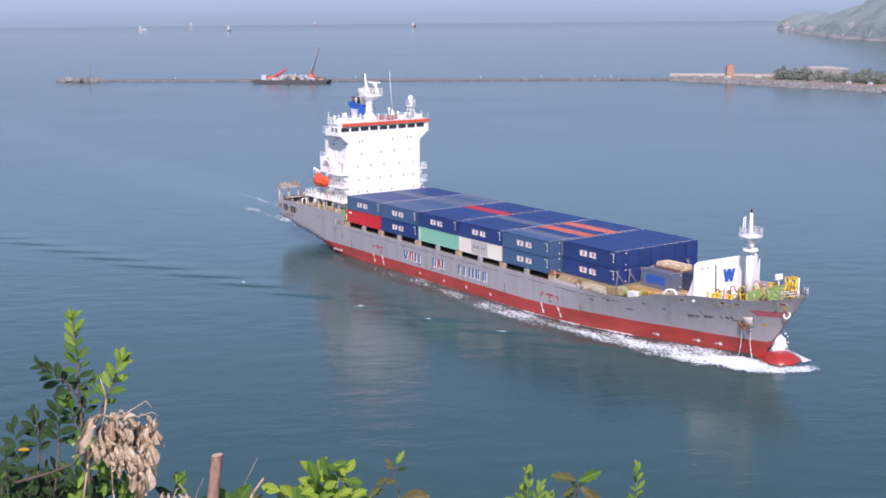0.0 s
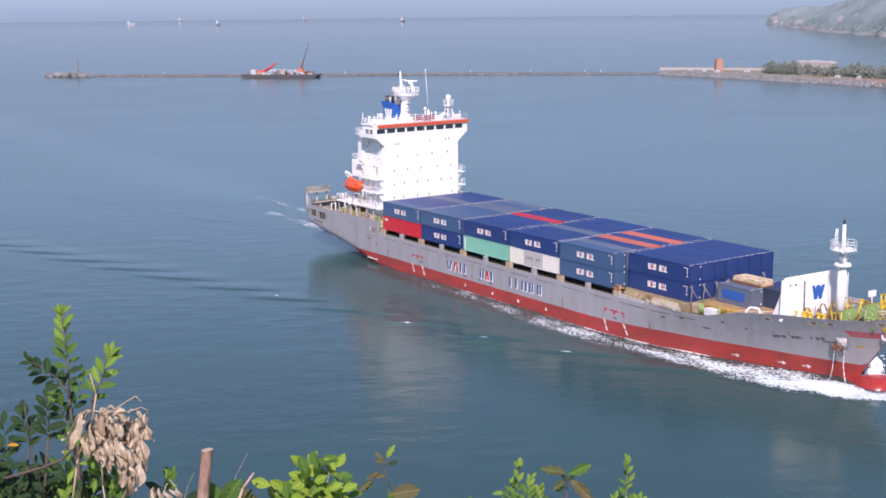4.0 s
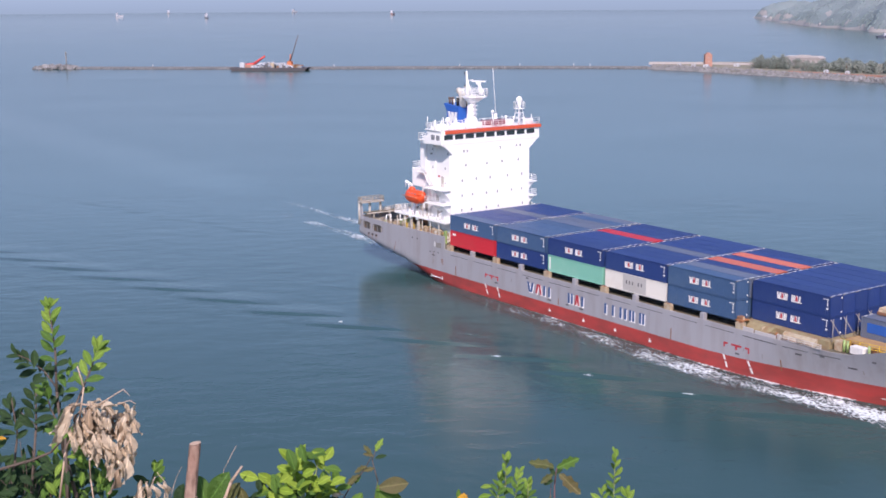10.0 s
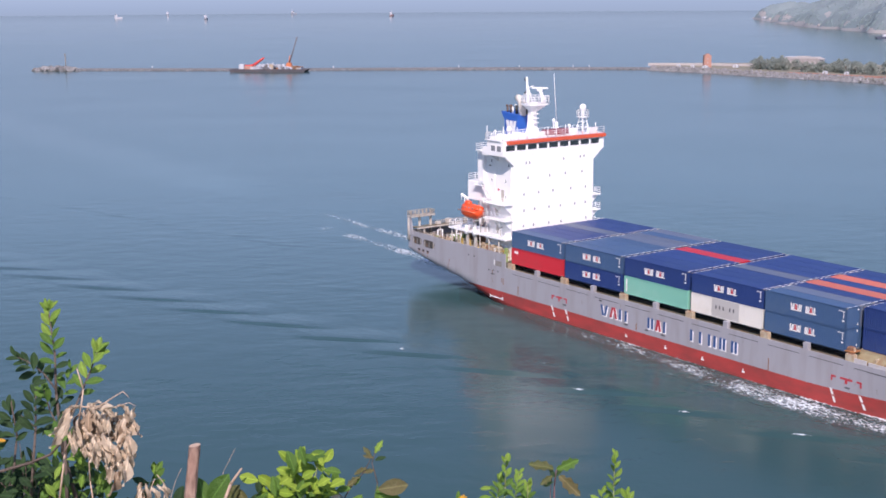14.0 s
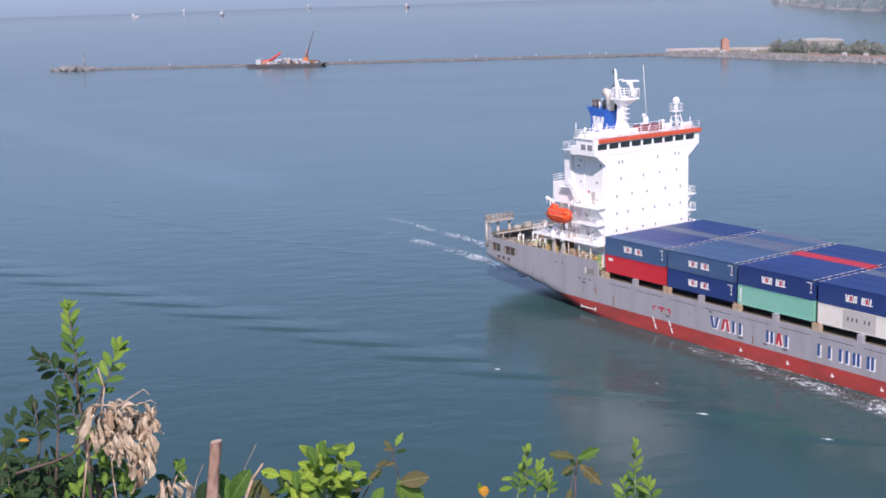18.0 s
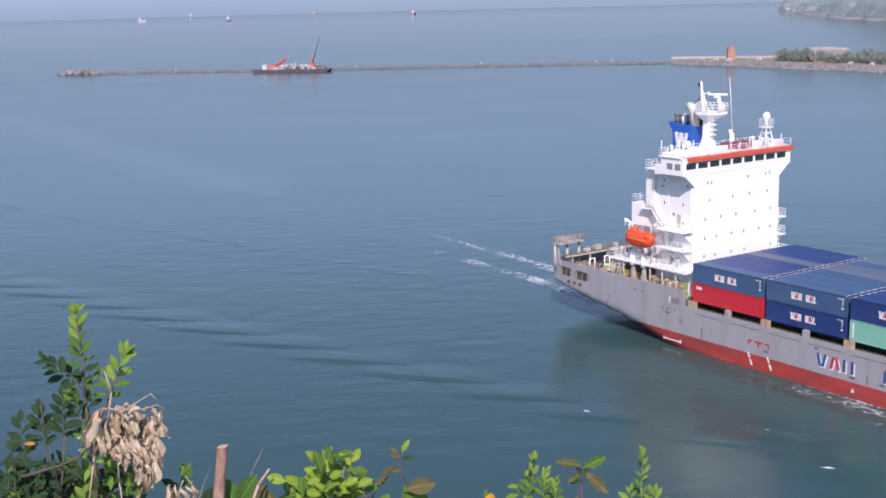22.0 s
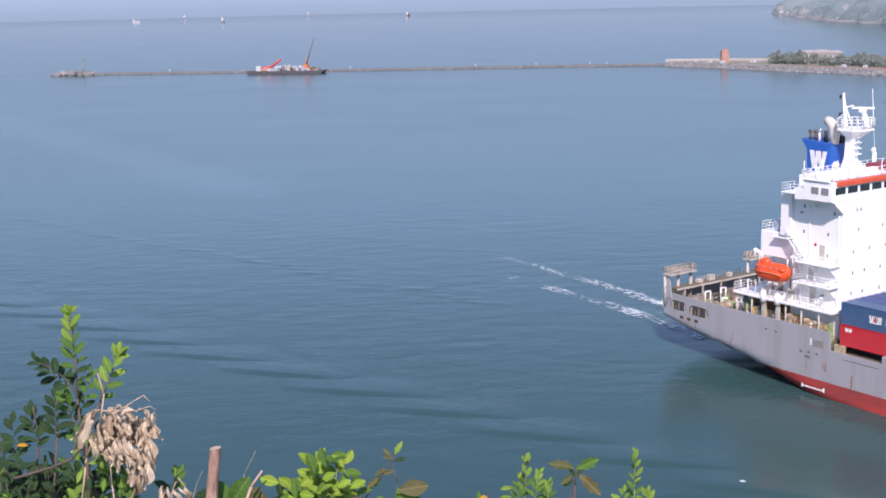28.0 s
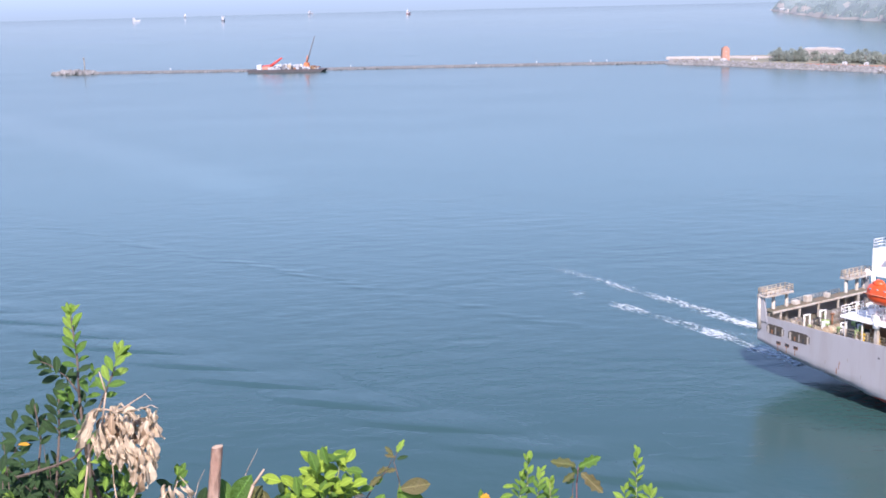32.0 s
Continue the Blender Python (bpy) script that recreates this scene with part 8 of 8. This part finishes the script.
def cut_stump():
    g = plant("cut_stem", "reddish-brown sawn-off stem standing upright", "stump")
    bm = bmesh.new()
    p0, p1 = perch(-61.0, -64, 2.9), perch(-59.3, -46.6, 2.9)
    axis = (p1 - p0).normalized()
    base = Vector((p0.x, p0.y, 47.85 - GROUND_DROP - 0.02))
    u = axis.orthogonal().normalized()
    w = axis.cross(u)
    rings = []
    for k, p in enumerate([base] + [p0.lerp(p1, q / 9) for q in range(10)]):
        ring = []
        for j in range(18):
            a = 2 * math.pi * j / 18
            r = 0.0146 - 0.0006 * k * 0.3 + 0.0016 * noise.noise(Vector((math.cos(a) * 2, math.sin(a) * 2, k * 0.8)))
            cut = (0.004 * math.cos(a)) if k == 10 else 0
            ring.append(bm.verts.new(p + (u * math.cos(a) + w * math.sin(a)) * r + axis * cut))
        rings.append(ring)
    for a, b in zip(rings, rings[1:]):
        for j in range(18):
            bm.faces.new((a[j], a[(j + 1) % 18], b[(j + 1) % 18], b[j])).smooth = True
    part("bark", bm, STUMP_BARK, g)
    bm = bmesh.new()
    bm.faces.new([bm.verts.new(p1 + (u * math.cos(2 * math.pi * j / 18) + w * math.sin(2 * math.pi * j / 18)) * 0.0128 + axis * (0.004 * math.cos(2 * math.pi * j / 18) + 0.0004)) for j in range(18)])
    part("sawn_face", bm, DRY_TWIG, g, "pale sawn face")
    rng = random.Random(6)
    c = plant("splinter_clump", "broken pale twig among broad leaves and dry litter", "plant")
    stems("splinter", [[(-53, -62, 2.9, 4), (-50.8, -56, 2.9, 3.6), (-48.2, -52.3, 2.9, 2.4)]], DRY_TWIG, c)
    stems("grass_blade", [[(-54, -62, 3.0, 0.9), (-52.5, -53, 3.0, 0.7), (-49.6, -47.4, 3.0, 0.4)], [(-66, -62, 3.0, 0.9), (-64, -55, 3.0, 0.6), (-62.5, -52, 3.0, 0.4)]], DRY_TWIG, c)
    for a, b, ang, s, tone in ((-56, -60.5, 55, 8.5, "green"), (-54.5, -61, 75, 7.5, "fresh"), (-57, -61, 100, 6.5, "green"), (-52, -61, 60, 6, "bronze"), (-60, -62, 120, 6, "dark"), (-47, -62, 110, 5, "bronze"), (-63.5, -62, 80, 6, "dark")):
        put_leaf(c, a, b, 2.95, ang, s, tone, rng, "broad", 0.9)
    for k in range(10):
        put_leaf(c, rng.uniform(-66, -46), rng.uniform(-63, -58.5), 3.0, rng.uniform(20, 160), rng.uniform(2.5, 4.5), rng.choice(("dry", "bronze")), rng, "twist")
    for k in range(30):
        a = rng.uniform(-76, -44)
        stems("twig", [[(a, -68, 3.05, 1.6), (a + rng.uniform(-3, 3), -63.5 + rng.uniform(-1, 1), 3.05, 1.2), (a + rng.uniform(-6, 6), -60 + rng.uniform(-2, 2.5), 3.05, 0.7)]], TWIG, c)
    for k in range(60):
        put_leaf(c, rng.uniform(-77, -43), rng.uniform(-66.5, -60), 3.05 + rng.uniform(-0.05, 0.1), rng.uniform(0, 180), rng.uniform(2.2, 4.2), rng.choice(("withered", "bronze", "dark", "dark", "dry")), rng, rng.choice(("twist", "oval", "ragged")))
    h = plant("small_sprig", "small shoot with a few dark green leaves", "plant")
    stems("stem", [[(-70, -64, 3.1, 2), (-70.5, -57, 3.1, 1.5), (-68.6, -52.6, 3.1, 1)]], GREEN_STEM, h)
    for a, b, ang, s, tone in ((-70.5, -56, 150, 4.2, "dark"), (-70.3, -55.5, 190, 4, "green"), (-69.6, -54.6, 40, 4, "green"), (-69, -53.6, 100, 3.4, "fresh"), (-69, -53.4, 60, 3.6, "green"), (-71, -57, 215, 4.2, "dark"), (-70, -56, 20, 3.6, "green")):
        put_leaf(h, a, b, 3.1, ang, s, tone, rng)


def middle_bush():
    rng = random.Random(52)
    g = plant("leafy_bush", "bushy shoot crowded with bright yellow-green oval leaves", "shrub")
    lines = []
    for a, b in ((-33, -47.5), (-36, -50), (-29.5, -49.5), (-40, -54.5), (-27.5, -55), (-34, -55), (-31, -54)):
        lines.append([(-33.5 + (a + 33.5) * 0.2, -64, 3.0, 2.6), (-33.5 + (a + 33.5) * 0.6, -58, 3.0, 2), (a, b, 3.0, 1.1)])
    stems("stem", lines, GREEN_STEM, g)
    for a, b in ((-33, -47.5), (-36, -50), (-29.5, -49.5), (-40, -54.5), (-27.5, -55), (-34, -55), (-31, -54)):
        for k in range(8):
            ang = 90 + (k - 3.5) * 32 + rng.uniform(-18, 18)
            put_leaf(g, a + rng.uniform(-1.4, 1.4), b - 2.2 + rng.uniform(-2.2, 1.0), 2.97 + rng.uniform(-0.08, 0.08), ang, rng.uniform(3.2, 4.9), rng.choice(("lime", "lime", "lime", "green")), rng, "broad", rng.uniform(0.1, 1.0))
    for k in range(70):
        put_leaf(g, rng.uniform(-44, -25), rng.uniform(-66, -56), 3.0 + rng.uniform(-0.05, 0.12), rng.uniform(0, 180), rng.uniform(2.8, 4.6), rng.choice(("dark", "green", "green", "lime")), rng, "broad", 0.6)
    put_leaf(g, -44.2, -55.2, 2.95, 165, 4.6, "lime", rng, "broad", 1.2)


def small_plants():
    rng = random.Random(61)
    t = plant("withering_twig", "bent twig with bronze withering leaves", "plant")
    stems("twig", [[(-17, -64, 3.0, 1.8), (-15.5, -56, 3.0, 1.6), (-16.8, -51, 3.0, 1.2), (-15.8, -48, 3.0, 0.8)], [(-26, -64, 3.0, 2), (-22, -57, 3.0, 1.6), (-18.5, -53, 3.0, 1.2), (-16.8, -49.5, 3.0, 0.9)]], TWIG, t)
    for a, b, ang, s, tone in ((-16, -48.8, 62, 4.4, "fresh"), (-17, -49.5, 130, 3.6, "bronze"), (-16, -50.5, 20, 3.4, "dark"), (-18, -52.5, 200, 4.4, "bronze"), (-20, -54.5, 215, 4.6, "bronze"), (-19, -53.5, 15, 3.6, "bronze"),
                               (-22, -57, 190, 4.4, "bronze"), (-24, -59.5, 160, 4, "dry"), (-16.5, -50, 160, 3.2, "bronze"), (-21, -56.5, 60, 3.5, "green")):
        put_leaf(t, a, b, 3.0, ang, s * 0.8, tone, rng, "twist" if tone == "dry" else "ragged", 0.8)
    put_leaf(t, -15.2, -57.5, 2.95, 8, 7.0, "bronze", rng, "broad", 1.6)
    put_leaf(t, -15.0, -58.5, 2.97, -30, 6.4, "green", rng, "broad", 1.4)
    put_leaf(t, -15.5, -57, 2.98, -75, 5.0, "green", rng, "broad", 1.2)
    put_leaf(t, -22, -63, 2.98, 60, 5, "green", rng, "broad")
    f = plant("marigold", "single orange blossom low on the slope", "flower")
    stems("stem", [[(4.9, -68, 2.95, 1.2), (5.0, -60.5, 2.95, 1)]], GREEN_STEM, f)
    for k in range(9):
        put_leaf(f, 5.0, -60.2, 2.95, 40 * k, 1.3, "yellow", rng, "broad", 1.6, "petal")
    put_leaf(f, 4.2, -61, 2.96, 100, 3, "green", rng)
    s = plant("green_shoots", "cluster of slender shoots with light green leaves", "plant")
    shoots = (((14.5, -64), (15.3, -50.5)), ((16.5, -64), (18.5, -54)), ((12.5, -64), (13.8, -55.2)), ((20, -64), (20.6, -56.5)))
    stems("stem", [[(a[0], a[1], 3.0, 1.8), ((a[0] + b[0]) / 2 + 0.3, (a[1] + b[1]) / 2, 3.0, 1.5), (b[0], b[1], 3.0, 0.9)] for a, b in shoots], GREEN_STEM, s)
    for a, b in shoots:
        sprig(s, a, b, 3.0, 9, 2.5, ("green", "green", "fresh"), rng, 46, 0.35)
    for a, b, ang, z in ((12.2, -57.5, 175, 3.0), (11.8, -59.5, 185, 3.2), (15.4, -51.8, 70, 3.0), (14, -56, 85, 2.8)):
        put_leaf(s, a, b, 3.0, ang, z, "fresh", rng)
    r = plant("bronze_sapling", "sapling with reddish stem and large bronze-green leaves", "plant")
    stems("stem", [[(26.8, -66, 3.0, 2.2), (27.0, -57, 3.0, 1.9), (27.5, -53.2, 3.0, 1.4)], [(25.6, -66, 3.0, 1), (26.2, -56, 3.0, 0.8), (26.6, -54.5, 3.0, 0.6)]], material("dark_red_stem", (0.13, 0.06, 0.06), 0.7), r)
    for a, b, ang, z, tone, kind in ((26.8, -53, 163, 6.0, "bronze", "ragged"), (27.6, -53, 20, 6.0, "green", "ragged"), (28.2, -54.6, -42, 6.8, "bronze", "ragged"), (26.5, -54.5, 215, 3.6, "bronze", "ragged"), (27.2, -55, 120, 2.4, "dark", "oval"), (27.6, -54.6, 60, 2.6, "dark", "oval"), (26.8, -56, 200, 2.6, "dark", "oval"), (26, -60, 250, 4, "bronze", "oval")):
        put_leaf(r, a, b, 2.97, ang, z, tone, rng, kind, 1.0)
    q = plant("slender_shoot", "slender upright shoot with small paired green leaves", "plant")
    stems("stem", [[(41.0, -68, 3.0, 1.6), (41.3, -57, 3.0, 1.3), (41.6, -50.5, 3.0, 0.8)], [(38.6, -68, 3.0, 1.2), (38.8, -61, 3.0, 0.8)], [(45, -68, 3.0, 1.2), (44.6, -60, 3.0, 0.8)]], GREEN_STEM, q)
    sprig(q, (41.0, -66), (41.7, -49.8), 3.0, 14, 2.6, ("green", "fresh"), rng, 52, 0.15)
    put_leaf(q, 41.7, -51, 3.0, 85, 2.4, "fresh", rng)
    sprig(q, (38.6, -66), (38.4, -59), 3.0, 7, 3.0, ("green", "fresh"), rng, 55, 0.2)
    sprig(q, (45, -66), (44.5, -59.5), 3.0, 7, 3.2, ("green", "fresh"), rng, 55, 0.2)


left_shrub()
dead_spray()
cut_stump()
middle_bush()
small_plants()


# ---- what moves ----
RIDE = ((0, -10.6, 250.2, -55.62), (3, -3.3, 239.0, -55.65), (6, 3.7, 227.9, -55.62), (9, 10.7, 216.6, -55.64), (12, 17.8, 205.6, -55.65),
        (14.5, 23.7, 196.6, -55.71), (17, 29.7, 187.4, -55.83), (20, 36.7, 176.5, -55.87), (23, 43.6, 165.7, -55.75), (25.5, 49.4, 156.6, -55.76),
        (28, 55.1, 147.3, -56.03), (30, 59.5, 139.7, -56.38), (32, 63.8, 132.2, -56.78))


def motions():
    """The ship and all that it carries or pushes along hold their course together."""
    for ob, m in aboard:
        walk(ob, [(t, pose(x, y, 0, 0, 0, turn) @ m) for t, x, y, turn in RIDE])


motions()
